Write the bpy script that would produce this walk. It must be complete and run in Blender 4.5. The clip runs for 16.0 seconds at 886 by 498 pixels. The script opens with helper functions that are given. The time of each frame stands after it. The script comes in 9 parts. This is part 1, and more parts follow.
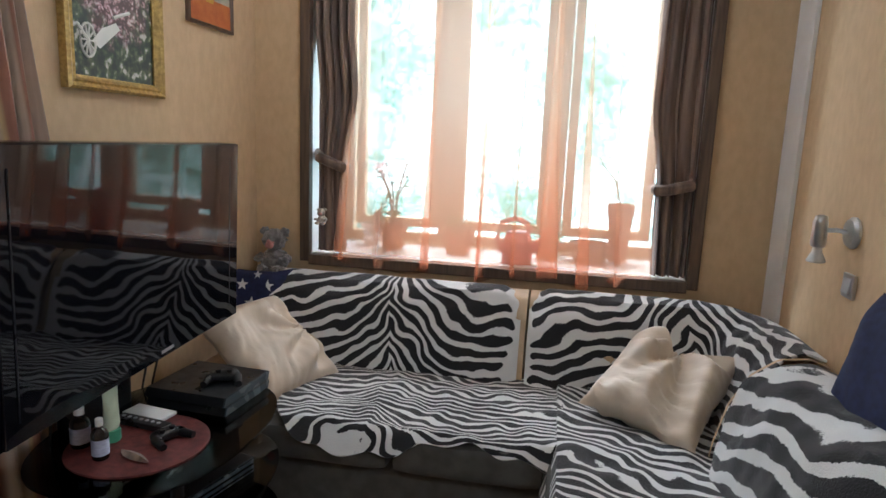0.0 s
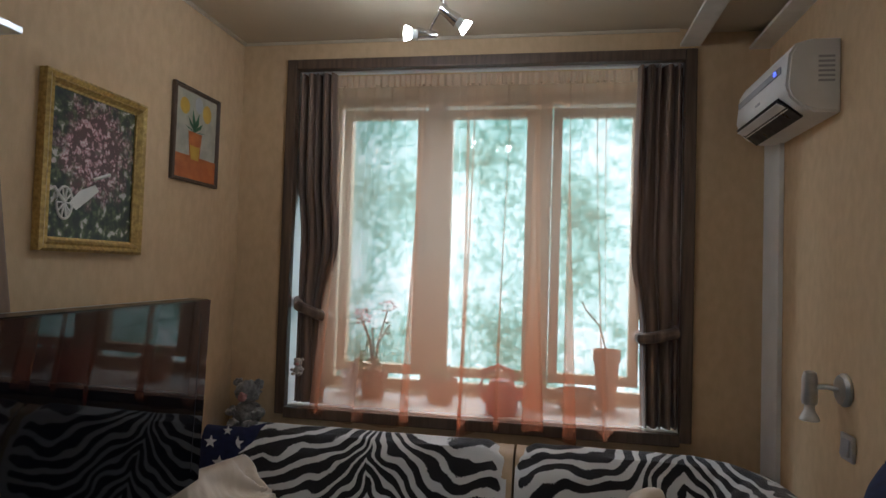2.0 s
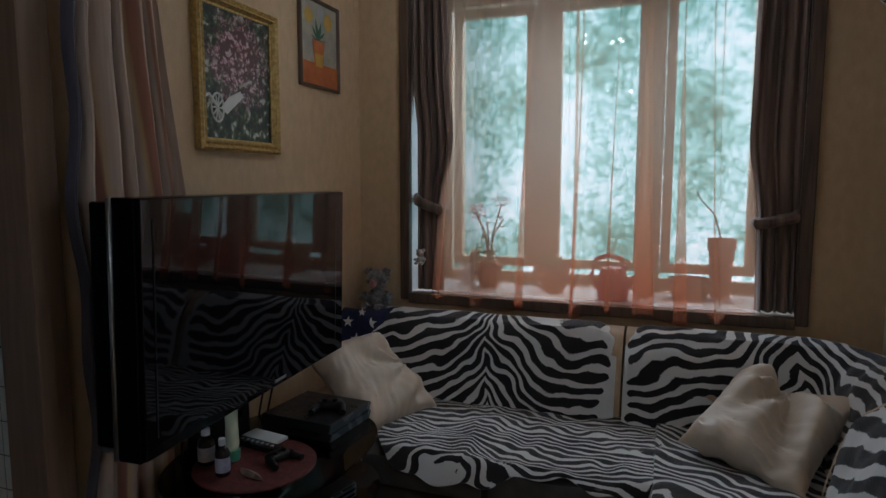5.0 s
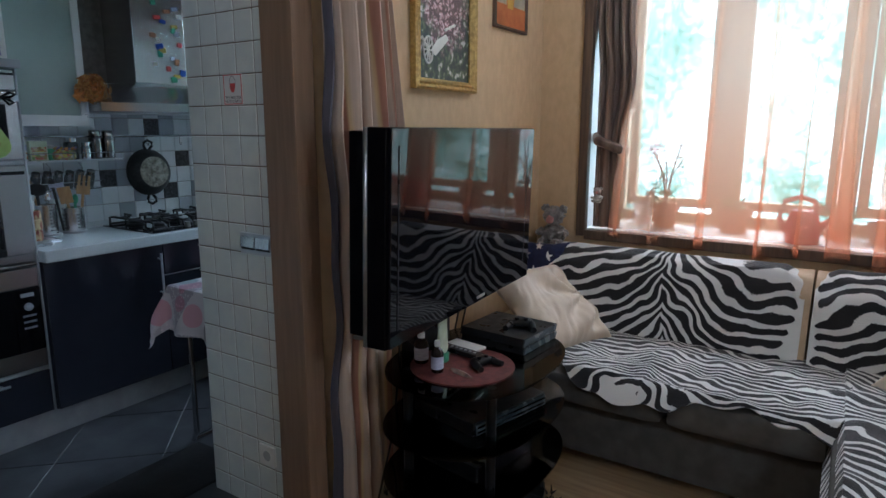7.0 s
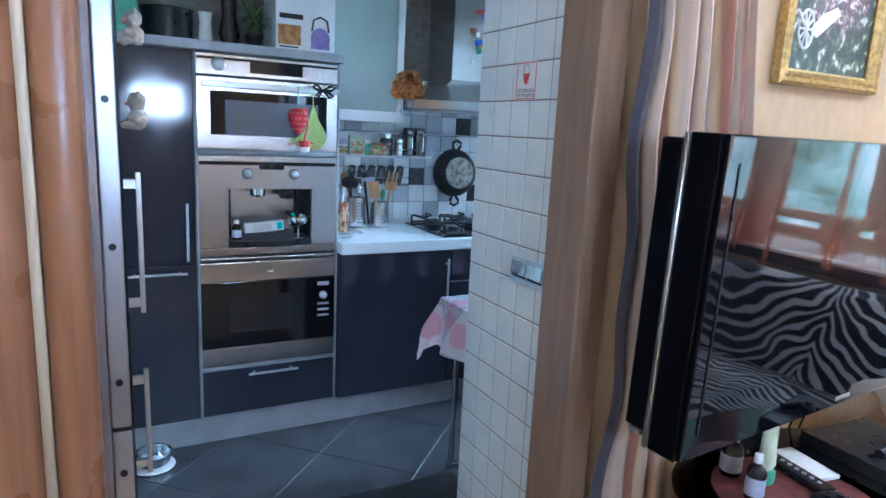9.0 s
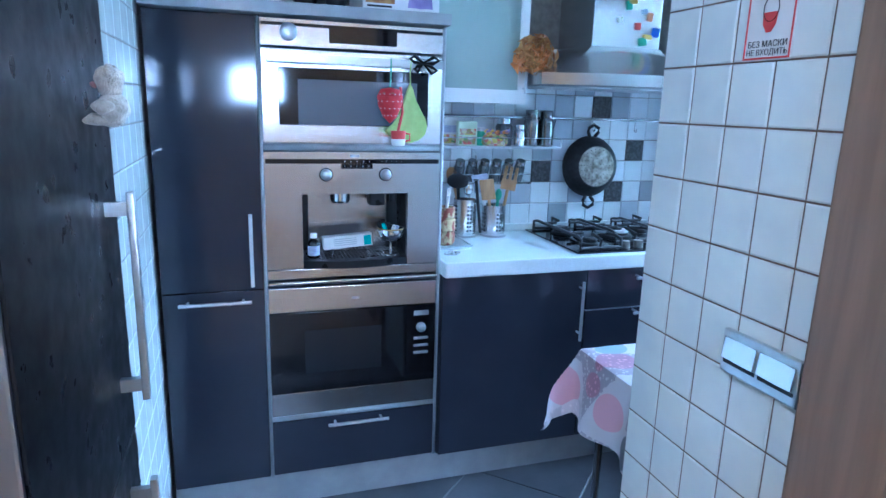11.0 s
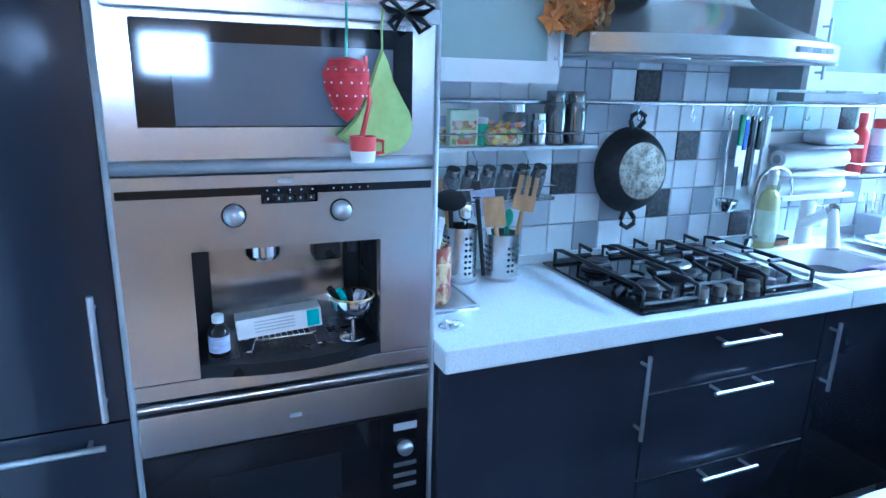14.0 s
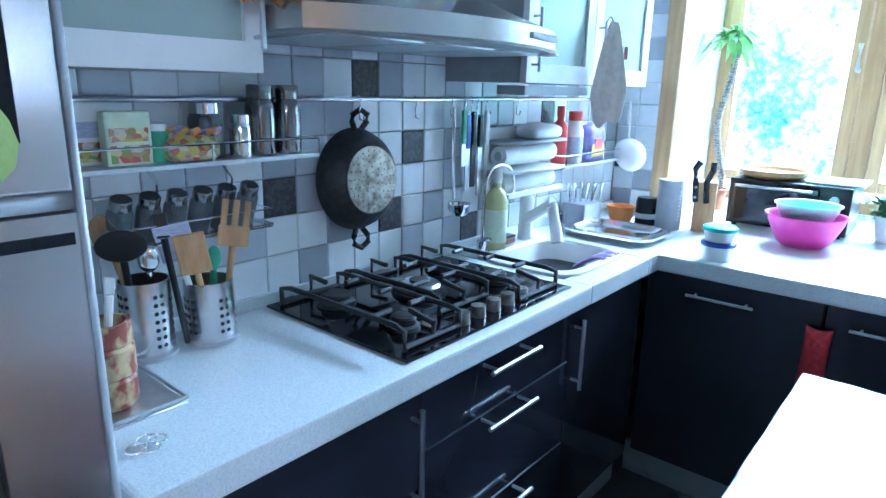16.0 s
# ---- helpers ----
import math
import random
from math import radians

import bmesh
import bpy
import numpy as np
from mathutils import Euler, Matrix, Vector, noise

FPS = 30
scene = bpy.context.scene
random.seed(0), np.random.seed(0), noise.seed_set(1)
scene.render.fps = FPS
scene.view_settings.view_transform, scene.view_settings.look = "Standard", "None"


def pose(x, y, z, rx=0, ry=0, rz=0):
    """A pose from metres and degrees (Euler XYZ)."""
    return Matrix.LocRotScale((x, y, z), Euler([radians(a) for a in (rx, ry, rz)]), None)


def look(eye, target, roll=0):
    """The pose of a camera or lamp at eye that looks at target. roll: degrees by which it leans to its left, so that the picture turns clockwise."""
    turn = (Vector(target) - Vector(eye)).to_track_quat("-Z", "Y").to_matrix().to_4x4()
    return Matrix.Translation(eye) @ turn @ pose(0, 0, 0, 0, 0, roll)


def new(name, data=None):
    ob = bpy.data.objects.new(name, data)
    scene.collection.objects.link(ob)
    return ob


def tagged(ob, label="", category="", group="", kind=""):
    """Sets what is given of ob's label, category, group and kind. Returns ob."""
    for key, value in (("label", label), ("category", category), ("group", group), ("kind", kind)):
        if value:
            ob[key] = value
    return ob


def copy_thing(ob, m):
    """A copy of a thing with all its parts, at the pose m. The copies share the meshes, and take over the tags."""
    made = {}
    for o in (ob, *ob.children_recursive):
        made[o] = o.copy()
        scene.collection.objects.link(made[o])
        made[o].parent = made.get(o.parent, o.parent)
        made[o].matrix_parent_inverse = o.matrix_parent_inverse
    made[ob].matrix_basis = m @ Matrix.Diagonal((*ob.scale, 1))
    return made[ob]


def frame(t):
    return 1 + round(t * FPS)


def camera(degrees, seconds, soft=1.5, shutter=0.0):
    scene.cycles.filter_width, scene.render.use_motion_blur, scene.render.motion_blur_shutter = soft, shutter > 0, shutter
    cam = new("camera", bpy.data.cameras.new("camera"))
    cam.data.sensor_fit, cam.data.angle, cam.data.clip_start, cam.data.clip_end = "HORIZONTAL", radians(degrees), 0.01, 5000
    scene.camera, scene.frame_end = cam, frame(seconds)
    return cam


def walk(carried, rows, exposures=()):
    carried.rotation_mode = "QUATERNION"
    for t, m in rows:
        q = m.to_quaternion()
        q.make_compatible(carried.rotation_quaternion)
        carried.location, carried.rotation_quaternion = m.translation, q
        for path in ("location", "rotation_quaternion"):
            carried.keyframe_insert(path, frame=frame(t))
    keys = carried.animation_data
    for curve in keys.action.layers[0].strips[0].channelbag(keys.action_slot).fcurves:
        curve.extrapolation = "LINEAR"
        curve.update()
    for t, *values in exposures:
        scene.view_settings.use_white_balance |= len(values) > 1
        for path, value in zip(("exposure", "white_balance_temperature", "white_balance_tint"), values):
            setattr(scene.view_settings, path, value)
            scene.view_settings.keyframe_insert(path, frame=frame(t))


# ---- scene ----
cam = camera(70.8, 16.0)
PATH = [
    (0, (0.047, 0.076, 1.487), (-0.307, 2.015, 1.151), 2.3),
    (0.5, (0.069, 0.107, 1.509), (-0.273, 2.065, 1.283), 1.6),
    (1, (0.07, 0.131, 1.532), (-0.257, 2.101, 1.418), 2.1),
    (1.5, (0.076, 0.14, 1.563), (-0.262, 2.111, 1.552), 1.9),
    (2, (0.084, 0.144, 1.585), (-0.262, 2.112, 1.654), 1.8),
    (2.5, (0.085, 0.137, 1.607), (-0.269, 2.099, 1.768), 1.7),
    (3, (0.09, 0.135, 1.627), (-0.273, 2.089, 1.849), 1.5),
    (3.5, (0.111, 0.143, 1.607), (-0.333, 2.087, 1.753), 0.9),
    (4, (0.127, 0.146, 1.549), (-0.469, 2.055, 1.524), 0.4),
    (4.2, (0.128, 0.127, 1.534), (-0.503, 2.023, 1.459), 0.3),
    (6.3, (0.093, -0.267, 1.452), (-0.699, 1.54, 1.129), 0.1),
    (6.5, (0.072, -0.289, 1.45), (-0.773, 1.493, 1.114), 0.1),
    (7, (0.026, -0.281, 1.445), (-1.044, 1.366, 1.07), 0.1),
    (7.5, (-0.03, -0.193, 1.442), (-1.298, 1.301, 1.044), 0.3),
    (8, (-0.085, -0.047, 1.449), (-1.587, 1.208, 1.039), 0.6),
    (8.5, (-0.151, 0.075, 1.447), (-1.821, 1.099, 1.045), 2.3),
    (9, (-0.29, 0.138, 1.432), (-2.023, 1.065, 1.06), 2.8),
    (9.5, (-0.451, 0.187, 1.423), (-2.229, 1.012, 1.025), 1.9),
    (10, (-0.604, 0.261, 1.411), (-2.428, 0.969, 0.999), 1.5),
    (10.2, (-0.678, 0.302, 1.414), (-2.535, 0.919, 1.001), 1.7),
    (12.3, (-1.406, 0.449, 1.48), (-3.235, 1.087, 0.984), 1.9),
    (12.5, (-1.481, 0.48, 1.479), (-3.303, 1.137, 0.98), 1.5),
    (13, (-1.621, 0.527, 1.472), (-3.434, 1.199, 0.961), 1.6),
    (13.5, (-1.768, 0.559, 1.465), (-3.567, 1.261, 0.943), 1.5),
    (14, (-1.853, 0.571, 1.465), (-3.634, 1.313, 0.938), 1.5),
    (14.5, (-1.934, 0.589, 1.46), (-3.643, 1.488, 0.939), 2.2),
    (15, (-2.015, 0.63, 1.461), (-3.619, 1.703, 0.936), 2.4),
    (15.5, (-2.136, 0.695, 1.448), (-3.583, 1.979, 0.94), 2.8),
    (16, (-2.225, 0.755, 1.443), (-3.462, 2.243, 0.94), 1.3),
]
walk_exposures = [
    (0.0, 0.55, 5650, 10), (0.5, 0.35, 5650, 10), (1.0, 0.05, 5650, 10), (1.5, -0.38, 5700, 10), (2.0, -0.65, 5750, 10), (2.5, -0.8, 5800, 10),
    (3.0, -0.9, 5900, 10), (3.5, -1.1, 5750, 10), (4.2, -1.2, 5500, 10), (6.3, -0.28, 5400, 10), (7.0, 0.38, 5300, 10), (8.0, 1.35, 5000, 10),
    (8.5, 1.8, 4850, 10), (9.0, 2.02, 4680, 10), (10.2, 2.2, 4350, 10), (12.3, 2.52, 4100, 10), (13.5, 2.33, 4100, 10), (15.0, 2.35, 4400, 10), (16.0, 1.98, 4680, 10)]
walk(cam, [(t, look(eye, target, roll)) for t, eye, target, roll in PATH], walk_exposures)

# ---- world, sun and large lights ----
world = bpy.data.worlds.new("sky")
scene.world = world
world.use_nodes = True
sky = world.node_tree.nodes.new("ShaderNodeTexSky")
sky.sky_type, sky.sun_disc = "NISHITA", False
sky.sun_elevation, sky.sun_rotation = radians(50), radians(200)
world.node_tree.links.new(sky.outputs[0], world.node_tree.nodes["Background"].inputs[0])
world.node_tree.nodes["Background"].inputs[1].default_value = 0.12

sun = new("sun", bpy.data.lights.new("sun", "SUN"))
sun.data.energy, sun.data.angle, sun.data.color = 1.0, radians(12), (1.0, 0.95, 0.88)
sun.matrix_world = look((0, 0, 20), (0.0, 12.0, 5.7))


def window_light(name, x0, x1, y, z, drop, energy, colour):
    """The sky's light that falls in through a window from above it."""
    ob = new(name, bpy.data.lights.new(name, "AREA"))
    ob.data.shape, ob.data.size, ob.data.size_y = "RECTANGLE", x1 - x0, 1.2
    ob.data.energy, ob.data.color = energy, colour
    ob.matrix_world = look(((x0 + x1) / 2, y, z), ((x0 + x1) / 2, y - 2.0, z - drop))
    return ob


window_light("sky_light_living", -1.4, 0.9, 4.6, 3.2, 2.0, 150, (0.93, 0.97, 1.0))
window_light("sky_light_kitchen", -3.3, -2.0, 5.1, 2.85, 1.25, 235, (0.80, 0.92, 1.0))


# ---- materials ----
def mat(name, colour, rough=0.5, metal=0.0, **extra):
    m = bpy.data.materials.new(name)
    m.use_nodes = True
    b = m.node_tree.nodes["Principled BSDF"]
    b.inputs["Base Color"].default_value = (*colour, 1)
    b.inputs["Roughness"].default_value, b.inputs["Metallic"].default_value = rough, metal
    for key, value in extra.items():
        b.inputs[key.replace("_", " ")].default_value = value
    return m


def node(m, kind, **inputs):
    n = m.node_tree.nodes.new("ShaderNode" + kind)
    for key, value in inputs.items():
        n.inputs[key.replace("_", " ")].default_value = value
    return n


def link(m, a, b):
    m.node_tree.links.new(a, b)


def coords(m, scale=(1, 1, 1)):
    g, mp = node(m, "NewGeometry"), node(m, "Mapping")
    mp.inputs["Scale"].default_value = scale
    link(m, g.outputs["Position"], mp.inputs["Vector"])
    return mp.outputs["Vector"]


def ramp(m, fac, stops):
    r = node(m, "ValToRGB")
    e = r.color_ramp.elements
    while len(e) < len(stops):
        e.new(0.5)
    for el, (p, c) in zip(e, stops):
        el.position, el.color = p, (*c, 1)
    link(m, fac, r.inputs["Fac"])
    return r.outputs["Color"]


def vary(m, colour_a, colour_b, scale=(8, 8, 8), detail=6.0, lo=0.35, hi=0.65, bump=0.0, bump_scale=None, distance=0.002):
    """Mottles the base colour between two tones and gives a fine relief."""
    b = m.node_tree.nodes["Principled BSDF"]
    n = node(m, "TexNoise", Scale=1.0, Detail=detail)
    link(m, coords(m, scale), n.inputs["Vector"])
    link(m, ramp(m, n.outputs["Fac"], [(lo, colour_a), (hi, colour_b)]), b.inputs["Base Color"])
    if bump:
        n2 = node(m, "TexNoise", Scale=1.0, Detail=8.0)
        link(m, coords(m, bump_scale or tuple(6 * s for s in scale)), n2.inputs["Vector"])
        bp = node(m, "Bump", Strength=bump, Distance=distance)
        link(m, n2.outputs["Fac"], bp.inputs["Height"])
        link(m, bp.outputs["Normal"], b.inputs["Normal"])
    return m


def smudge(m, lo, hi, scale=(6, 6, 6)):
    """Uneven gloss: the roughness runs between lo and hi."""
    b = m.node_tree.nodes["Principled BSDF"]
    n = node(m, "TexNoise", Scale=1.0, Detail=5.0)
    link(m, coords(m, scale), n.inputs["Vector"])
    mr = node(m, "MapRange")
    mr.inputs[1].default_value, mr.inputs[2].default_value = 0.3, 0.7
    mr.inputs[3].default_value, mr.inputs[4].default_value = lo, hi
    link(m, n.outputs["Fac"], mr.inputs[0])
    link(m, mr.outputs[0], b.inputs["Roughness"])
    return m


def random_tone(m, stops):
    """Colour by each object's own random number."""
    b = m.node_tree.nodes["Principled BSDF"]
    o = node(m, "ObjectInfo")
    r = node(m, "ValToRGB")
    r.color_ramp.interpolation = "CONSTANT"
    e = r.color_ramp.elements
    while len(e) < len(stops):
        e.new(0.5)
    for el, (p, c) in zip(e, stops):
        el.position, el.color = p, (*c, 1)
    link(m, o.outputs["Random"], r.inputs["Fac"])
    n = node(m, "TexNoise", Scale=1.0, Detail=4.0)
    link(m, coords(m, (25, 25, 25)), n.inputs["Vector"])
    mix = node(m, "Mix", Factor=0.12)
    mix.data_type, mix.blend_type = "RGBA", "MULTIPLY"
    link(m, r.outputs["Color"], mix.inputs[6])
    link(m, n.outputs["Fac"], mix.inputs[7])
    link(m, mix.outputs[2], b.inputs["Base Color"])
    return m


M = {}
M["wallpaper"] = vary(mat("wallpaper", (0.6, 0.42, 0.24), 0.75), (0.62, 0.445, 0.255), (0.56, 0.395, 0.225), (28, 28, 16), bump=0.3, bump_scale=(120, 120, 40))
M["ceiling"] = vary(mat("stretch_ceiling", (0.55, 0.46, 0.32), 0.35), (0.52, 0.44, 0.31), (0.58, 0.49, 0.35), (2, 2, 2))
M["kitchen_paint"] = vary(mat("kitchen_paint", (0.7, 0.72, 0.7), 0.8), (0.72, 0.73, 0.7), (0.64, 0.66, 0.65), (4, 4, 4), bump=0.2)
M["white_trim"] = vary(mat("white_trim", (0.75, 0.73, 0.68), 0.5), (0.78, 0.76, 0.7), (0.68, 0.66, 0.6), (12, 12, 12))
M["brown_wood"] = vary(mat("brown_wood", (0.1, 0.06, 0.04), 0.45), (0.13, 0.085, 0.055), (0.075, 0.048, 0.032), (60, 60, 4), bump=0.2)
M["orange_wood"] = smudge(vary(mat("orange_wood", (0.45, 0.2, 0.09), 0.3), (0.27, 0.125, 0.06), (0.2, 0.09, 0.042), (50, 50, 2.5)), 0.22, 0.4)
M["post_wood"] = vary(mat("post_wood", (0.2, 0.13, 0.09), 0.4), (0.25, 0.16, 0.1), (0.2, 0.126, 0.078), (60, 60, 4), bump=0.1)
M["cream_strip"] = vary(mat("cream_filler", (0.5, 0.43, 0.32), 0.6), (0.53, 0.46, 0.34), (0.44, 0.37, 0.27), (30, 30, 4), bump=0.2)
M["pine"] = vary(mat("pine_frame", (0.55, 0.36, 0.17), 0.5), (0.58, 0.4, 0.2), (0.46, 0.3, 0.14), (40, 40, 3), bump=0.15)
M["pale_timber"] = vary(mat("pale_window_timber", (0.56, 0.43, 0.28), 0.5), (0.6, 0.46, 0.3), (0.5, 0.37, 0.23), (40, 40, 3), bump=0.15)
M["laminate"] = vary(mat("tan_laminate", (0.36, 0.25, 0.14), 0.45), (0.42, 0.3, 0.17), (0.3, 0.2, 0.11), (3, 40, 40), bump=0.1)
M["slate"] = smudge(vary(mat("slate_tile", (0.05, 0.05, 0.055), 0.4), (0.06, 0.06, 0.065), (0.035, 0.036, 0.04), (5, 5, 5), bump=0.25, bump_scale=(60, 60, 60)), 0.3, 0.55)
M["grout_dark"] = vary(mat("floor_grout", (0.25, 0.24, 0.22), 0.9), (0.2, 0.185, 0.165), (0.13, 0.12, 0.11), (30, 30, 30))
M["grout"] = vary(mat("wall_grout", (0.3, 0.28, 0.25), 0.9), (0.34, 0.31, 0.27), (0.24, 0.22, 0.2), (30, 30, 30))
M["grout_brown"] = vary(mat("jamb_grout", (0.2, 0.15, 0.11), 0.9), (0.17, 0.12, 0.085), (0.11, 0.078, 0.055), (30, 30, 30))
M["white_tile"] = smudge(vary(mat("white_tile", (0.72, 0.76, 0.74), 0.15), (0.74, 0.78, 0.75), (0.68, 0.72, 0.71), (14, 14, 14), bump=0.07, bump_scale=(16, 16, 16), distance=0.004), 0.1, 0.22, (20, 20, 20))
M["mixed_tile"] = random_tone(mat("mixed_tile", (0.7, 0.75, 0.78), 0.18), [(0, (0.8, 0.83, 0.84)), (0.42, (0.52, 0.55, 0.6)), (0.62, (0.76, 0.79, 0.81)), (0.84, (0.42, 0.45, 0.5))])
M["black_tile"] = vary(mat("woven_black_tile", (0.02, 0.02, 0.022), 0.3), (0.012, 0.012, 0.014), (0.05, 0.05, 0.055), (90, 90, 90), lo=0.45, hi=0.6)
M["navy"] = smudge(vary(mat("navy_lacquer", (0.02, 0.024, 0.045), 0.2), (0.028, 0.031, 0.045), (0.022, 0.024, 0.035), (3, 3, 3)), 0.06, 0.13)
M["plinth"] = vary(mat("grey_plinth", (0.5, 0.53, 0.56), 0.4), (0.36, 0.375, 0.39), (0.29, 0.305, 0.32), (10, 10, 10))
M["worktop"] = vary(mat("speckled_worktop", (0.66, 0.7, 0.71), 0.25), (0.7, 0.74, 0.75), (0.56, 0.6, 0.62), (260, 260, 260), detail=2.0, lo=0.4, hi=0.72)
M["steel"] = vary(mat("brushed_steel", (0.58, 0.54, 0.5), 0.24, 1.0), (0.68, 0.66, 0.66), (0.61, 0.59, 0.585), (400, 5, 1500), detail=3.0, bump=0.02, bump_scale=(400, 5, 1500), distance=0.0003)
steel_bsdf = M["steel"].node_tree.nodes["Principled BSDF"]
steel_bsdf.inputs["Anisotropic"].default_value = 0.88
steel_tangent = node(M["steel"], "Tangent")
steel_tangent.direction_type, steel_tangent.axis = "RADIAL", "Z"
link(M["steel"], steel_tangent.outputs[0], steel_bsdf.inputs["Tangent"])
M["chrome"] = smudge(mat("chrome", (0.75, 0.76, 0.78), 0.12, 1.0), 0.08, 0.2, (30, 30, 30))
M["satin"] = vary(mat("satin_aluminium", (0.62, 0.64, 0.66), 0.32, 1.0), (0.64, 0.66, 0.68), (0.56, 0.58, 0.6), (40, 40, 40))
M["black_glass"] = mat("black_glass", (0.006, 0.006, 0.008), 0.06)
M["tv_black"] = smudge(mat("television_black", (0.003, 0.003, 0.004), 0.2, Specular_IOR_Level=0.12), 0.14, 0.26, (20, 20, 20))
M["tv_screen"] = mat("television_screen", (0.004, 0.004, 0.006), 0.03, Specular_IOR_Level=0.36)
M["oven_glass"] = mat("oven_window", (0.15, 0.165, 0.19), 0.06)
M["dim_glass"] = mat("microwave_window", (0.014, 0.015, 0.018), 0.08)
M["black_plastic"] = smudge(mat("black_plastic", (0.01, 0.01, 0.011), 0.35, Specular_IOR_Level=0.35), 0.24, 0.45, (20, 20, 20))
M["iron"] = vary(mat("cast_iron", (0.02, 0.02, 0.022), 0.5), (0.026, 0.026, 0.028), (0.012, 0.012, 0.013), (60, 60, 60), bump=0.3)
M["white_plastic"] = vary(mat("white_plastic", (0.78, 0.78, 0.76), 0.35), (0.8, 0.8, 0.78), (0.72, 0.72, 0.7), (6, 6, 6))
M["grey_plastic"] = vary(mat("grey_plastic", (0.4, 0.41, 0.43), 0.4), (0.42, 0.43, 0.45), (0.36, 0.37, 0.39), (12, 12, 12))
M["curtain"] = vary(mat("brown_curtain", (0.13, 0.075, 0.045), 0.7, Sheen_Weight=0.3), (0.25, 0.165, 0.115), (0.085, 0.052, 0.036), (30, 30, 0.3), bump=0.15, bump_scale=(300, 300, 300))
M["sofa_grey"] = vary(mat("grey_sofa_fabric", (0.13, 0.12, 0.105), 0.9), (0.12, 0.112, 0.098), (0.085, 0.08, 0.07), (14, 14, 14), bump=0.4, bump_scale=(350, 350, 350))
M["sofa_beige"] = vary(mat("beige_sofa_leather", (0.55, 0.4, 0.24), 0.5), (0.58, 0.42, 0.26), (0.48, 0.34, 0.2), (14, 14, 14), bump=0.3, bump_scale=(90, 90, 90))
M["satin_cushion"] = vary(mat("beige_satin", (0.55, 0.44, 0.3), 0.38, Sheen_Weight=0.3), (0.66, 0.55, 0.42), (0.58, 0.48, 0.36), (12, 12, 12), bump=0.15, bump_scale=(60, 60, 60))
M["blue_fabric"] = vary(mat("dark_blue_fabric", (0.01, 0.015, 0.06), 0.85), (0.012, 0.018, 0.07), (0.008, 0.011, 0.045), (40, 40, 40), bump=0.3, bump_scale=(300, 300, 300))
M["gold"] = vary(mat("gold_frame", (0.55, 0.38, 0.12), 0.4, 0.6), (0.6, 0.42, 0.14), (0.36, 0.24, 0.08), (70, 70, 70), bump=0.5, bump_scale=(120, 120, 120), distance=0.003)
M["red"] = smudge(vary(mat("red_plastic", (0.55, 0.05, 0.05), 0.35), (0.58, 0.06, 0.055), (0.48, 0.04, 0.04), (10, 10, 10)), 0.25, 0.45)
M["white_ceramic"] = vary(mat("white_ceramic", (0.78, 0.77, 0.74), 0.2), (0.8, 0.79, 0.76), (0.72, 0.71, 0.68), (9, 9, 9))


def glass(name, tint, rough=0.0, clear=0.9):
    """A thin clear pane: mostly seen through, with a sharp gloss."""
    m = bpy.data.materials.new(name)
    m.use_nodes = True
    nt = m.node_tree
    nt.nodes.clear()
    out, mix = nt.nodes.new("ShaderNodeOutputMaterial"), nt.nodes.new("ShaderNodeMixShader")
    tr, gl, fr = nt.nodes.new("ShaderNodeBsdfTransparent"), nt.nodes.new("ShaderNodeBsdfGlossy"), nt.nodes.new("ShaderNodeFresnel")
    tr.inputs[0].default_value = (*tint, 1)
    gl.inputs["Roughness"].default_value = rough
    fr.inputs["IOR"].default_value = 1.45
    nt.links.new(fr.outputs[0], mix.inputs[0])
    nt.links.new(tr.outputs[0], mix.inputs[1])
    nt.links.new(gl.outputs[0], mix.inputs[2])
    nt.links.new(mix.outputs[0], out.inputs[0])
    return m


M["pane"] = glass("window_pane", (0.93, 0.97, 0.96))
M["table_glass"] = glass("smoked_glass", (0.45, 0.48, 0.47))
M["jar_glass"] = mat("jar_glass", (0.3, 0.32, 0.33), 0.1, Transmission_Weight=0.6)
M["frosted"] = vary(mat("frosted_glass", (0.48, 0.68, 0.6), 0.22, Transmission_Weight=0.2), (0.48, 0.57, 0.52), (0.41, 0.5, 0.45), (3, 3, 3))


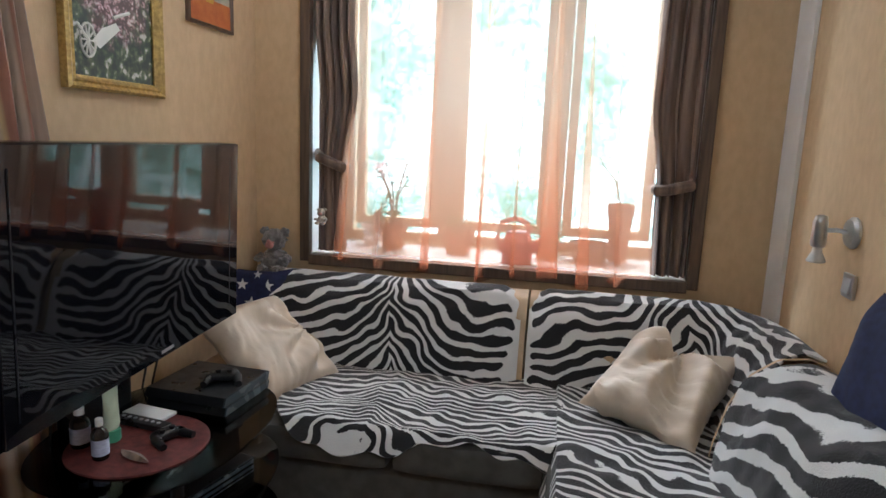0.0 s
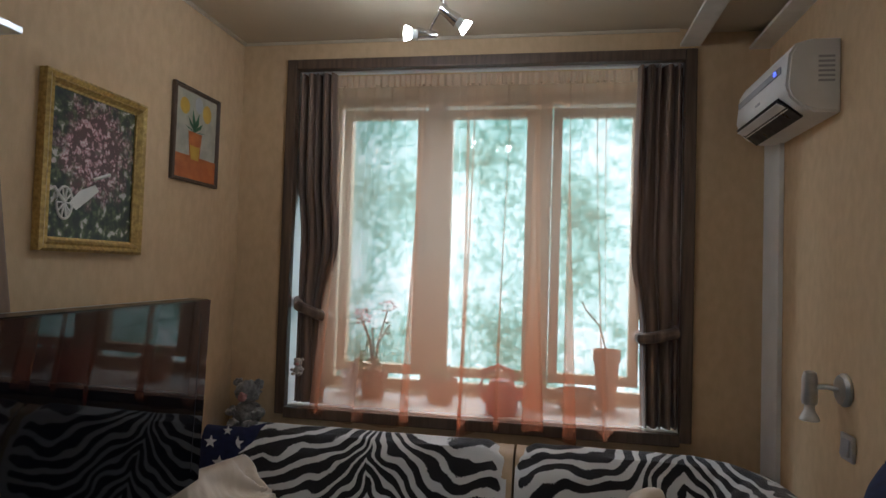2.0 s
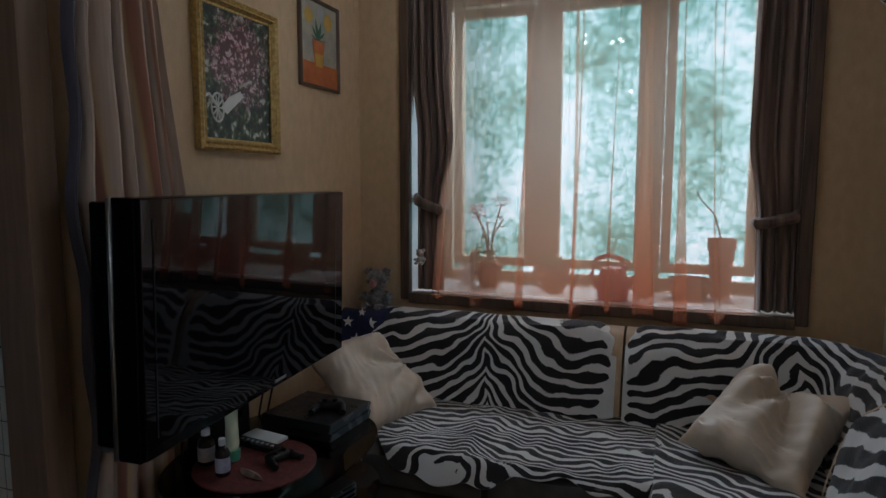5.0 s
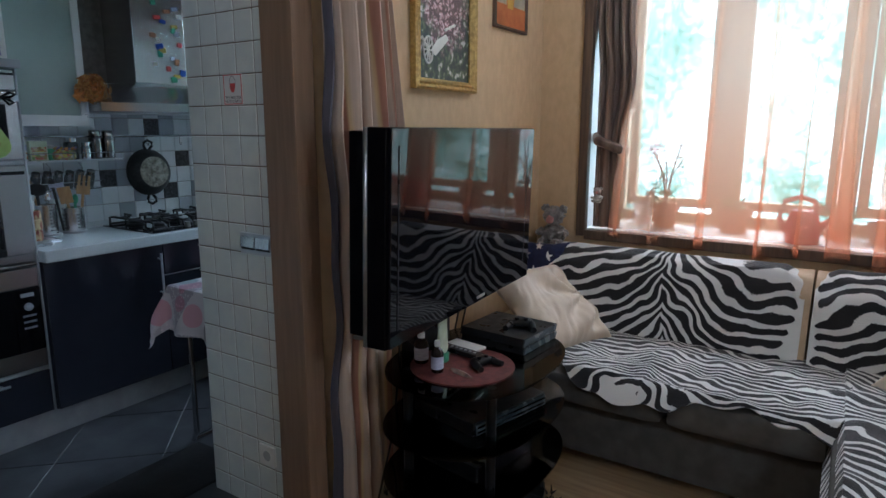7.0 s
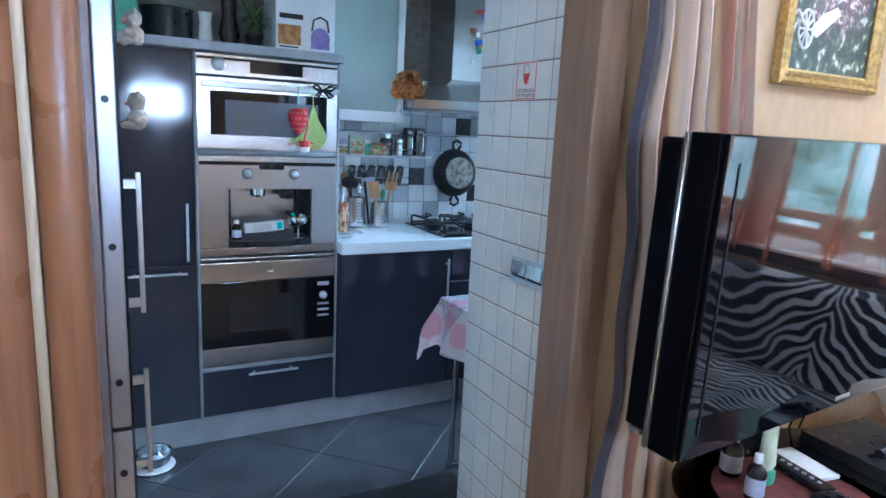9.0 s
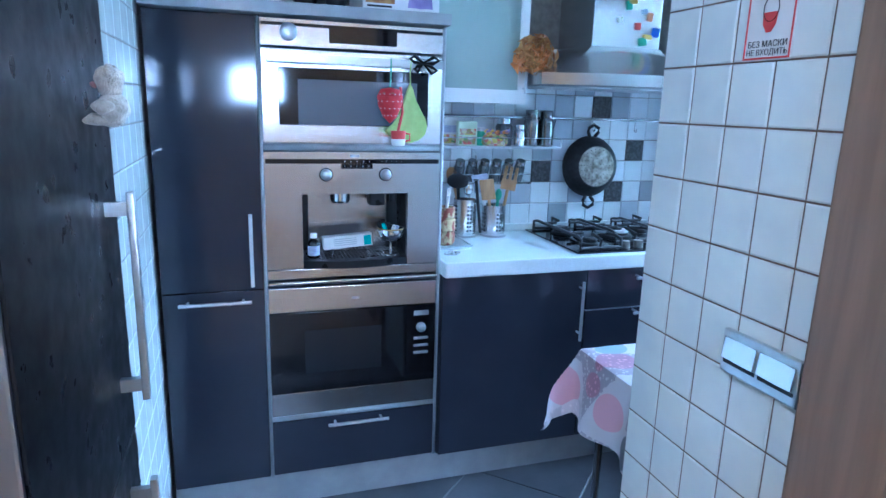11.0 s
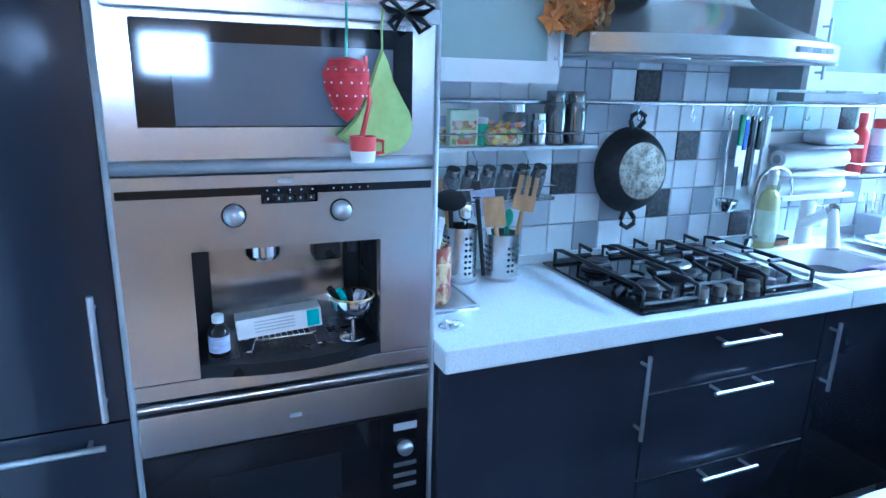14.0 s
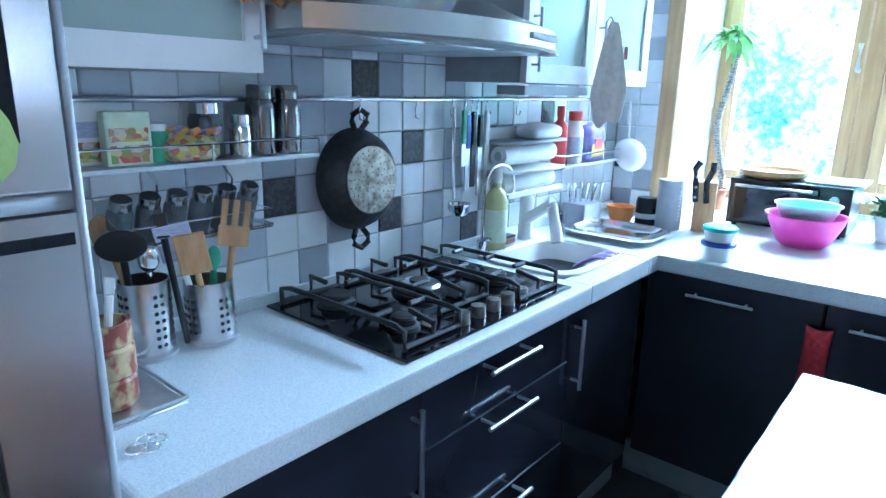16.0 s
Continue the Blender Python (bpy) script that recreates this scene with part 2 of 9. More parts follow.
def sheer(name, colour, see):
    """A thin curtain: part open weave, part cloth that glows with the light behind it."""
    m = bpy.data.materials.new(name)
    m.use_nodes = True
    nt = m.node_tree
    nt.nodes.clear()
    out, mix, mix2 = nt.nodes.new("ShaderNodeOutputMaterial"), nt.nodes.new("ShaderNodeMixShader"), nt.nodes.new("ShaderNodeMixShader")
    tr, tl, df = nt.nodes.new("ShaderNodeBsdfTransparent"), nt.nodes.new("ShaderNodeBsdfTranslucent"), nt.nodes.new("ShaderNodeBsdfDiffuse")
    g = nt.nodes.new("ShaderNodeNewGeometry")
    sep, mr = nt.nodes.new("ShaderNodeSeparateXYZ"), nt.nodes.new("ShaderNodeMapRange")
    nt.links.new(g.outputs["Position"], sep.inputs[0])
    nt.links.new(sep.outputs[2], mr.inputs[0])
    mr.inputs[1].default_value, mr.inputs[2].default_value, mr.inputs[3].default_value, mr.inputs[4].default_value = 0.9, 1.7, 0.0, 1.0
    cr = nt.nodes.new("ShaderNodeValToRGB")
    cr.color_ramp.elements[0].color, cr.color_ramp.elements[1].color = (*colour, 1), (0.76, 0.55, 0.42, 1)
    nt.links.new(mr.outputs[0], cr.inputs[0])
    nt.links.new(cr.outputs[0], tl.inputs[0])
    nt.links.new(cr.outputs[0], df.inputs[0])
    mix2.inputs[0].default_value = 0.7
    nt.links.new(df.outputs[0], mix2.inputs[1])
    nt.links.new(tl.outputs[0], mix2.inputs[2])
    mix.inputs[0].default_value = 1 - see
    tr.inputs[0].default_value = (1.0, 0.95, 0.91, 1)
    nt.links.new(tr.outputs[0], mix.inputs[1])
    nt.links.new(mix2.outputs[0], mix.inputs[2])
    nt.links.new(mix.outputs[0], out.inputs[0])
    return m


M["tulle"] = sheer("orange_tulle", (0.86, 0.36, 0.2), 0.6)
M["heading"] = sheer("tulle_heading", (0.6, 0.3, 0.2), 0.3)


def zebra(name, u_axis, v_axis, centre, bend, reach, period, ratio=0.5, angle=0.0, wobble=0.35, rim=None):
    """Fur blanket with dark stripes that spring steeply from a centre line and level out to both sides."""
    m = mat(name, (0.7, 0.7, 0.68), 0.95, Sheen_Weight=0.25)
    b = m.node_tree.nodes["Principled BSDF"]
    g, sep = node(m, "NewGeometry"), node(m, "SeparateXYZ")
    n = node(m, "TexNoise", Scale=3.2, Detail=2.0)
    link(m, g.outputs["Position"], n.inputs["Vector"])
    sub, sc, add = node(m, "VectorMath"), node(m, "VectorMath"), node(m, "VectorMath")
    sub.operation, sc.operation, add.operation = "SUBTRACT", "SCALE", "ADD"
    sub.inputs[1].default_value = (0.5, 0.5, 0.5)
    sc.inputs["Scale"].default_value = wobble * 0.25
    link(m, n.outputs["Color"], sub.inputs[0])
    link(m, sub.outputs[0], sc.inputs[0])
    link(m, sc.outputs[0], add.inputs[0])
    link(m, g.outputs["Position"], add.inputs[1])
    link(m, add.outputs[0], sep.inputs[0])

    def math_node(op, a, c=None):
        k = node(m, "Math")
        k.operation = op
        for i, v in enumerate((a, c)):
            if v is None:
                continue
            if isinstance(v, (int, float)):
                k.inputs[i].default_value = v
            else:
                link(m, v, k.inputs[i])
        return k.outputs[0]

    u = math_node("ABSOLUTE", math_node("SUBTRACT", sep.outputs[u_axis], centre))
    fall = math_node("MULTIPLY", math_node("SUBTRACT", 1.0, math_node("EXPONENT", math_node("MULTIPLY", u, -1.0 / reach))), bend)
    v = math_node("ADD", math_node("ADD", sep.outputs[v_axis], fall), math_node("MULTIPLY", u, angle))
    wave = math_node("SINE", math_node("MULTIPLY", v, 2 * math.pi / period))
    n2 = node(m, "TexNoise", Scale=7.0, Detail=3.0)
    link(m, g.outputs["Position"], n2.inputs["Vector"])
    n3 = node(m, "TexNoise", Scale=160.0, Detail=3.0)
    link(m, g.outputs["Position"], n3.inputs["Vector"])
    edge = math_node("ADD", wave, math_node("MULTIPLY", math_node("SUBTRACT", n2.outputs["Fac"], 0.5), 2.3))
    edge = math_node("ADD", edge, math_node("MULTIPLY", math_node("SUBTRACT", n3.outputs["Fac"], 0.5), 1.0))
    fac = math_node("ADD", edge, 0.5 + (ratio - 0.5) * 2)
    if rim:
        axis, sign, at = rim
        fac = math_node("ADD", fac, math_node("MULTIPLY", math_node("MAXIMUM", math_node("MULTIPLY", math_node("SUBTRACT", sep.outputs[axis], at), sign), 0.0), 90.0))
    link(m, ramp(m, fac, [(0.42, (0.012, 0.011, 0.012)), (0.58, (0.72, 0.72, 0.7))]), b.inputs["Base Color"])
    bp = node(m, "Bump", Strength=0.7, Distance=0.004)
    n4 = node(m, "TexNoise", Scale=220.0, Detail=4.0)
    link(m, g.outputs["Position"], n4.inputs["Vector"])
    link(m, n4.outputs["Fac"], bp.inputs["Height"])
    link(m, bp.outputs["Normal"], b.inputs["Normal"])
    return m


M["zebra_back_a"] = zebra("zebra_fur_back", 0, 2, -0.686, 0.30, 0.16, 0.062, ratio=0.36, wobble=1.0, rim=(0, 1.0, -0.15))
M["zebra_back_b"] = zebra("zebra_fur_corner", 0, 2, 0.66, 0.34, 0.22, 0.062, ratio=0.37, wobble=1.0, rim=(0, -1.0, -0.02))
M["zebra_seat"] = zebra("zebra_fur_seat", 0, 1, -0.62, 0.10, 0.2, 0.036, ratio=0.36, wobble=1.1, rim=(1, -1.0, 2.095))
M["zebra_chaise"] = zebra("zebra_fur_chaise", 0, 1, 0.05, 0.0, 0.2, 0.058, ratio=0.38, angle=0.45, wobble=1.2)
M["zebra_side"] = zebra("zebra_fur_side", 1, 2, 1.2, 0.0, 0.2, 0.088, ratio=0.38, angle=0.3, wobble=0.75)


def emitter(name, colour, strength):
    m = mat(name, colour, 0.5)
    b = m.node_tree.nodes["Principled BSDF"]
    b.inputs["Emission Color"].default_value = (*colour, 1)
    b.inputs["Emission Strength"].default_value = strength
    return m


M["bulb"] = emitter("lit_bulb", (0.95, 0.97, 1.0), 125)


def foliage_backdrop():
    """Leaves with gaps of bright sky, their sunlight painted in as glow: broad masses broken up by small leaf clusters.
    """
    m = bpy.data.materials.new("garden_distance")
    m.use_nodes = True
    nt = m.node_tree
    nt.nodes.clear()

    def add(kind, **values):
        k = nt.nodes.new("ShaderNode" + kind)
        for key, value in values.items():
            k.inputs[key].default_value = value
        return k

    out, em, g = add("OutputMaterial"), add("Emission"), add("NewGeometry")
    broad, mid, fine = add("TexNoise", Scale=0.75, Detail=3.0), add("TexNoise", Scale=6.5, Detail=9.0, Roughness=0.75), add("TexVoronoi", Scale=9.0)
    warp, bend = add("VectorMath"), add("VectorMath")
    warp.operation, bend.operation = "SCALE", "ADD"
    warp.inputs["Scale"].default_value = 0.35
    nt.links.new(mid.outputs["Color"], warp.inputs[0])
    nt.links.new(warp.outputs[0], bend.inputs[0])
    nt.links.new(g.outputs["Position"], bend.inputs[1])
    for k in (broad, mid):
        nt.links.new(g.outputs["Position"], k.inputs["Vector"])
    nt.links.new(bend.outputs[0], fine.inputs["Vector"])
    a, b, c = add("Math"), add("Math"), add("Math")
    a.operation, b.operation, c.operation = "MULTIPLY_ADD", "MULTIPLY_ADD", "MULTIPLY_ADD"
    a.inputs[1].default_value, b.inputs[1].default_value, c.inputs[1].default_value = 0.75, 0.6, -0.2
    a.inputs[2].default_value = 0.05
    nt.links.new(broad.outputs[0], a.inputs[0])
    nt.links.new(mid.outputs[0], b.inputs[0])
    nt.links.new(a.outputs[0], b.inputs[2])
    nt.links.new(fine.outputs["Distance"], c.inputs[0])
    nt.links.new(b.outputs[0], c.inputs[2])
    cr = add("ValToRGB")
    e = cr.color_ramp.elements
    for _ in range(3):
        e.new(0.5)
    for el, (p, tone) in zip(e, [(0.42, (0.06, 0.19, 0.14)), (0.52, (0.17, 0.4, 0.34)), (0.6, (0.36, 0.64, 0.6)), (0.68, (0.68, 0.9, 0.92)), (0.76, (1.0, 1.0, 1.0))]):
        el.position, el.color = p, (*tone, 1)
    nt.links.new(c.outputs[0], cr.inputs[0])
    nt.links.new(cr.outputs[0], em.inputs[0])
    # emission set per window: dimmer behind the kitchen, brighter behind the living room
    sep, glowing = add("SeparateXYZ"), add("MapRange")
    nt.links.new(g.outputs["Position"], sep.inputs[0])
    nt.links.new(sep.outputs[0], glowing.inputs[0])
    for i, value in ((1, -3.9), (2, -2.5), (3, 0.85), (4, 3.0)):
        glowing.inputs[i].default_value = value
    nt.links.new(glowing.outputs[0], em.inputs[1])
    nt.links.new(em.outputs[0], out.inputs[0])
    return m


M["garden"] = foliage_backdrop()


# ---- building helpers ----
def box(bm, x0, x1, y0, y1, z0, z1, bevel=0.0, seg=2):
    made = bmesh.ops.create_cube(bm, size=1, matrix=Matrix.LocRotScale(((x0 + x1) / 2, (y0 + y1) / 2, (z0 + z1) / 2), None, (abs(x1 - x0), abs(y1 - y0), abs(z1 - z0))))
    if bevel:
        edges = {e for v in made["verts"] for e in v.link_edges}
        bmesh.ops.bevel(bm, geom=list(edges), offset=bevel, segments=seg, affect="EDGES", profile=0.6)
    return bm


def a_box(*args, **kw):
    return box(bmesh.new(), *args, **kw)


def cyl(bm, p0, p1, r0, r1=None, seg=20):
    p0, p1 = Vector(p0), Vector(p1)
    d = p1 - p0
    m = Matrix.Translation((p0 + p1) / 2) @ d.to_track_quat("Z", "Y").to_matrix().to_4x4()
    bmesh.ops.create_cone(bm, cap_ends=True, segments=seg, radius1=r0, radius2=r0 if r1 is None else r1, depth=d.length, matrix=m)
    return bm


def a_cyl(*args, **kw):
    return cyl(bmesh.new(), *args, **kw)


def tube(bm, pts, r, seg=8, closed=False):
    """A bent rod through the points."""
    pts = [Vector(p) for p in pts]
    n, rings = len(pts), []
    for i, p in enumerate(pts):
        a, b = (pts[i - 1], pts[(i + 1) % n]) if closed else (pts[max(i - 1, 0)], pts[min(i + 1, n - 1)])
        q = (b - a).to_track_quat("Z", "Y")
        rings.append([bm.verts.new(p + q @ Vector((r * math.cos(k * 2 * math.pi / seg), r * math.sin(k * 2 * math.pi / seg), 0))) for k in range(seg)])
    for i in range(n if closed else n - 1):
        a, b = rings[i], rings[(i + 1) % n]
        for k in range(seg):
            bm.faces.new((a[k], a[(k + 1) % seg], b[(k + 1) % seg], b[k]))
    if not closed:
        bm.faces.new(rings[0][::-1])
        bm.faces.new(rings[-1])
    return bm


def lathe(bm, cx, cy, profile, seg=24, m=None):
    """A turned shape; profile rows of radius and height."""
    rings = []
    for r, z in profile:
        rings.append([bm.verts.new((cx + r * math.cos(k * 2 * math.pi / seg), cy + r * math.sin(k * 2 * math.pi / seg), z)) for k in range(seg)])
    for a, b in zip(rings, rings[1:]):
        for k in range(seg):
            bm.faces.new((a[k], a[(k + 1) % seg], b[(k + 1) % seg], b[k]))
    for ring, flip in ((rings[0], True), (rings[-1], False)):
        if (Vector(ring[0].co) - Vector(ring[seg // 2].co)).length > 1e-4:
            bm.faces.new(ring[::-1] if flip else ring)
    if m is not None:
        vs = [v for ring in rings for v in ring]
        bmesh.ops.transform(bm, matrix=m, verts=vs)
    return bm


def a_lathe(*args, **kw):
    return lathe(bmesh.new(), *args, **kw)


def sheet(bm, fn, nu, nv, wrap=False):
    """A surface fn(u, v) over 0..1 by 0..1."""
    rows = [[bm.verts.new(fn(i / (nu if wrap else nu - 1), j / (nv - 1))) for i in range(nu)] for j in range(nv)]
    for a, b in zip(rows, rows[1:]):
        for i in range(nu if wrap else nu - 1):
            k = (i + 1) % nu
            bm.faces.new((a[i], a[k], b[k], b[i]))
    return bm


def finish(bm, material, name, smooth):
    bmesh.ops.recalc_face_normals(bm, faces=bm.faces)
    me = bpy.data.meshes.new(name)
    bm.to_mesh(me)
    bm.free()
    me.materials.append(material)
    if smooth:
        # broad flat faces with only narrow neighbours stay flat, so that rounded edges don't bend them
        beside = {}
        for p in me.polygons:
            p.use_smooth = True
            for key in p.edge_keys:
                beside.setdefault(key, []).append(p)
        me.set_sharp_from_angle(angle=radians(35))
        for p in me.polygons:
            if not any(q.area > 0.35 * p.area for key in p.edge_keys for q in beside[key] if q.index != p.index):
                p.use_smooth = False
    return me


def part(name, bm, material, parent, label="", smooth=True):
    ob = new(name, finish(bm, material, name, smooth))
    ob.parent = parent
    ob.matrix_parent_inverse = (Matrix.Translation(parent.location) if parent.parent is None else Matrix.Translation(parent.parent.location)).inverted()
    if parent.parent is not None:
        ob.matrix_parent_inverse = Matrix.Identity(4)
    return tagged(ob, label)


def thing(name, at, label, category, group="", kind=""):
    ob = new(name)
    ob.location = at
    ob.empty_display_size = 0.05
    return tagged(ob, label, category, group, kind)


def solid(name, bm, material, label, category="", group="", kind="", smooth=True):
    ob = new(name, finish(bm, material, name, smooth))
    return tagged(ob, label, category, group, kind)


def wobble(p, amount, scale, seed=0.0):
    return noise.noise(Vector(p) * scale + Vector((seed, seed * 0.7, seed * 1.3))) * amount


# ---- the large structure ----
WX, EX, NY, SY, CZ = -1.475, 1.0, 3.04, -1.7, 2.70      # living room
KX, KE, KS, KN, KZ = -3.507, -2.03, 0.11, 3.55, 2.60     # kitchen

solid("floor_living", a_box(WX - 0.12, EX + 0.2, SY - 0.2, NY + 0.1, -0.12, 0), M["laminate"], "tan wood laminate floor of the living room", "floor", kind="structure")
kitchen_floor = solid("floor_kitchen", a_box(KX - 0.2, WX - 0.12, SY - 0.2, KN + 0.6, -0.12, -0.004), M["grout_dark"], "dark slate tile floor laid diagonally with pale joints", "floor", kind="structure")
solid("ceiling_living", a_box(WX - 0.1, EX + 0.2, SY - 0.2, NY + 0.1, CZ, CZ + 0.1), M["ceiling"], "tan satin stretch ceiling", "ceiling", kind="structure")
solid("ceiling_kitchen", a_box(KX - 0.2, WX - 0.1, SY - 0.2, KN + 0.7, KZ, KZ + 0.2), M["kitchen_paint"], "plain white kitchen ceiling", "ceiling", kind="structure")

NX0, NX1, NZ0, NZ1, NDEEP = -1.195, 0.66, 0.885, 2.568, 3.66
bm = a_box(WX - 0.1, NX0, NY, NDEEP + 0.1, 0, CZ)
box(bm, NX1, EX + 0.2, NY, NDEEP + 0.1, 0, CZ)
box(bm, NX0, NX1, NY, NDEEP + 0.1, 0, NZ0)
box(bm, NX0, NX1, NY, NDEEP + 0.1, NZ1, CZ)
solid("wall_north", bm, M["wallpaper"], "beige wallpapered wall with a deep window niche", "wall", kind="structure", smooth=False)
solid("wall_east", a_box(EX, EX + 0.2, SY - 0.2, NY, 0, CZ), M["wallpaper"], "beige wallpapered wall", "wall", kind="structure", smooth=False)
solid("wall_south", a_box(WX - 0.1, EX, SY - 0.2, SY, 0, CZ), M["wallpaper"], "plain beige wall behind the walk", "wall", kind="structure", smooth=False)
DY0, DY1, DZ = 0.10, 1.166, 2.3
bm = a_box(WX - 0.11, WX, DY1 + 0.01, NY, 0, CZ)
box(bm, WX - 0.11, WX, DY0, DY1 + 0.01, DZ, CZ)
solid("wall_west", bm, M["wallpaper"], "beige wallpapered wall with two pictures", "wall", kind="structure", smooth=False)
bm = a_box(KE, WX - 0.11, DY1 + 0.008, KN + 0.6, 0, KZ)
box(bm, KE, WX - 0.11, DY0, DY1 + 0.008, DZ, KZ)
wall_jamb = solid("wall_partition", bm, M["grout_brown"], "thick partition wall tiled white towards the passage", "wall", kind="structure", smooth=False)
wall_k_west = solid("wall_kitchen_west", a_box(KX - 0.2, KX - 0.006, KS - 0.2, KN + 0.6, 0, KZ), M["grout"], "kitchen wall with a patchwork tile backsplash", "wall", kind="structure", smooth=False)
wall_k_south = solid("wall_kitchen_south", a_box(KX, -2.26, KS - 0.1, KS - 0.006, 0, KZ), M["grout"], "kitchen side wall tiled white", "wall", kind="structure", smooth=False)
bm = a_box(-2.36, -2.26, -0.62, KS - 0.1, 0, KZ)
box(bm, -2.36, WX - 0.11, -0.72, -0.62, 0, KZ)
box(bm, WX - 0.11, WX - 0.02, -0.72, -0.36, 0, CZ)
box(bm, WX - 0.11, WX, SY, -0.72, 0, CZ)
solid("wall_fridge_niche", bm, M["kitchen_paint"], "plain painted walls around the fridge niche", "wall", kind="structure", smooth=False)
KW0, KW1, KWZ0, KWZ1, KWY = -3.24, -2.06, 0.86, 2.42, 4.10
bm = a_box(KX, KW0, KN + 0.006, KWY + 0.1, 0, KZ)
box(bm, KW1, KE, KN + 0.006, KWY + 0.1, 0, KZ)
box(bm, KW0, KW1, KN + 0.006, KWY + 0.1, 0, KWZ0)
box(bm, KW0, KW1, KN + 0.006, KWY + 0.1, KWZ1, KZ)
wall_k_north = solid("wall_kitchen_north", bm, M["kitchen_paint"], "cream painted kitchen wall with a deep window niche", "wall", kind="structure", smooth=False)

# niche casing and sills
bm = a_box(NX0 - 0.038, NX0 + 0.012, NY - 0.02, NY + 0.03, NZ0 - 0.02, NZ1 + 0.038, bevel=0.006)
box(bm, NX1 - 0.012, NX1 + 0.038, NY - 0.02, NY + 0.03, NZ0 - 0.02, NZ1 + 0.038, bevel=0.006)
box(bm, NX0 + 0.0125, NX1 - 0.0125, NY - 0.02, NY + 0.03, NZ1 - 0.012, NZ1 + 0.038, bevel=0.006)
solid("trim_window_niche", bm, M["brown_wood"], "dark brown wooden casing around the window niche", "trim", kind="structure")
solid("trim_sill_front", a_box(NX0 + 0.0125, NX1 - 0.0125, NY - 0.03, NY + 0.02, NZ0 - 0.035, NZ0 + 0.018, bevel=0.006), M["brown_wood"], "dark brown wooden front edge of the windowsill", "trim", kind="structure")
solid("window_sill_living", a_box(NX0, NX1, NY + 0.0205, NDEEP - 0.08, NZ0 + 0.001, NZ0 + 0.022, bevel=0.004), M["white_trim"], "white windowsill with plants on it", "window sill", kind="structure")

for side, x in (("left", NX0), ("right", NX1 - 0.008)):
    solid("trim_reveal_" + side, a_box(x, x + 0.008, NY + 0.031, 3.579, NZ0 + 0.023, NZ1 - 0.001), M["white_plastic"], "white lining panel on the side of the window niche", "trim", kind="structure")


def casement(name, x0, x1, z0, z1, y, posts, panes, label, timber):
    """A timber window: outer frame, posts and one pane to each opening."""
    w = thing(name, ((x0 + x1) / 2, y, z0), label, "window", kind="structure")
    f = 0.055
    part("window_frame", a_box(x0, x0 + f, y, y + 0.07, z0, z1, bevel=0.004), timber, w)
    part("window_frame", a_box(x1 - f, x1, y, y + 0.07, z0, z1, bevel=0.004), timber, w)
    part("window_frame", a_box(x0 + f, x1 - f, y, y + 0.07, z0, z0 + f, bevel=0.004), timber, w)
    part("window_frame", a_box(x0 + f, x1 - f, y, y + 0.07, z1 - f, z1, bevel=0.004), timber, w)
    for a, b in posts:
        part("post", a_box(a, b, y, y + 0.07, z0 + f, z1 - f, bevel=0.004), timber, w)
    for a, b, c, d in panes:
        s = 0.05
        bm = a_box(a - s, a, y - 0.015, y + 0.05, c - s, d + s, bevel=0.005)
        box(bm, b, b + s, y - 0.015, y + 0.05, c - s, d + s, bevel=0.005)
        box(bm, a, b, y - 0.015, y + 0.05, c - s, c, bevel=0.005)
        box(bm, a, b, y - 0.015, y + 0.05, d, d + s, bevel=0.005)
        sash = part("sash", bm, timber, w)
        g = part("pane", a_box(a, b, y + 0.015, y + 0.021, c, d), M["pane"], sash, "clear glass pane")
        g.visible_shadow = False
    return w


casement("window_1", NX0, NX1, NZ0 + 0.022, NZ1, 3.58, [(-0.63, -0.535), (-0.015, 0.068)],
         [(-1.067, -0.683, 1.05, 2.442), (-0.483, -0.069, 1.05, 2.442), (0.122, 0.491, 1.05, 2.442)], "three-part light timber window over the sofa", M["pale_timber"])
kitchen_window = casement("window_2", KW0, KW1, 0.93, KWZ1, KWY - 0.04, [(-2.635, -2.56)],
                          [(-3.15, -2.69, 1.08, 2.3), (-2.505, -2.13, 1.08, 2.3)], "light timber kitchen window with a sunny garden behind", M["pine"])
part("handle", tube(bmesh.new(), [(-2.655, KWY - 0.055, 1.55), (-2.655, KWY - 0.095, 1.55), (-2.655, KWY - 0.095, 1.66)], 0.011, 8), M["white_plastic"], kitchen_window, "white window handle")
bm = a_box(KW0 - 0.075, KW0, KN - 0.014, KN + 0.02, 0.935, KWZ1 + 0.07, bevel=0.005)
box(bm, KW0, KW1, KN - 0.014, KN + 0.02, KWZ1, KWZ1 + 0.07, bevel=0.005)
solid("trim_kitchen_window", bm, M["pine"], "light wooden casing beside the kitchen window", "trim", kind="structure")

solid("backdrop_garden", a_box(-16, 12, 11.0, 11.05, -6, 12), M["garden"], "backdrop of green trees behind the windows, daylight painted in as glow", "backdrop", kind="structure", smooth=False)
solid("ground", a_box(-40, 40, 4.4, 60, -3.2, -3.0), M["laminate"], "ground of the garden outside", "ground", kind="structure", smooth=False)

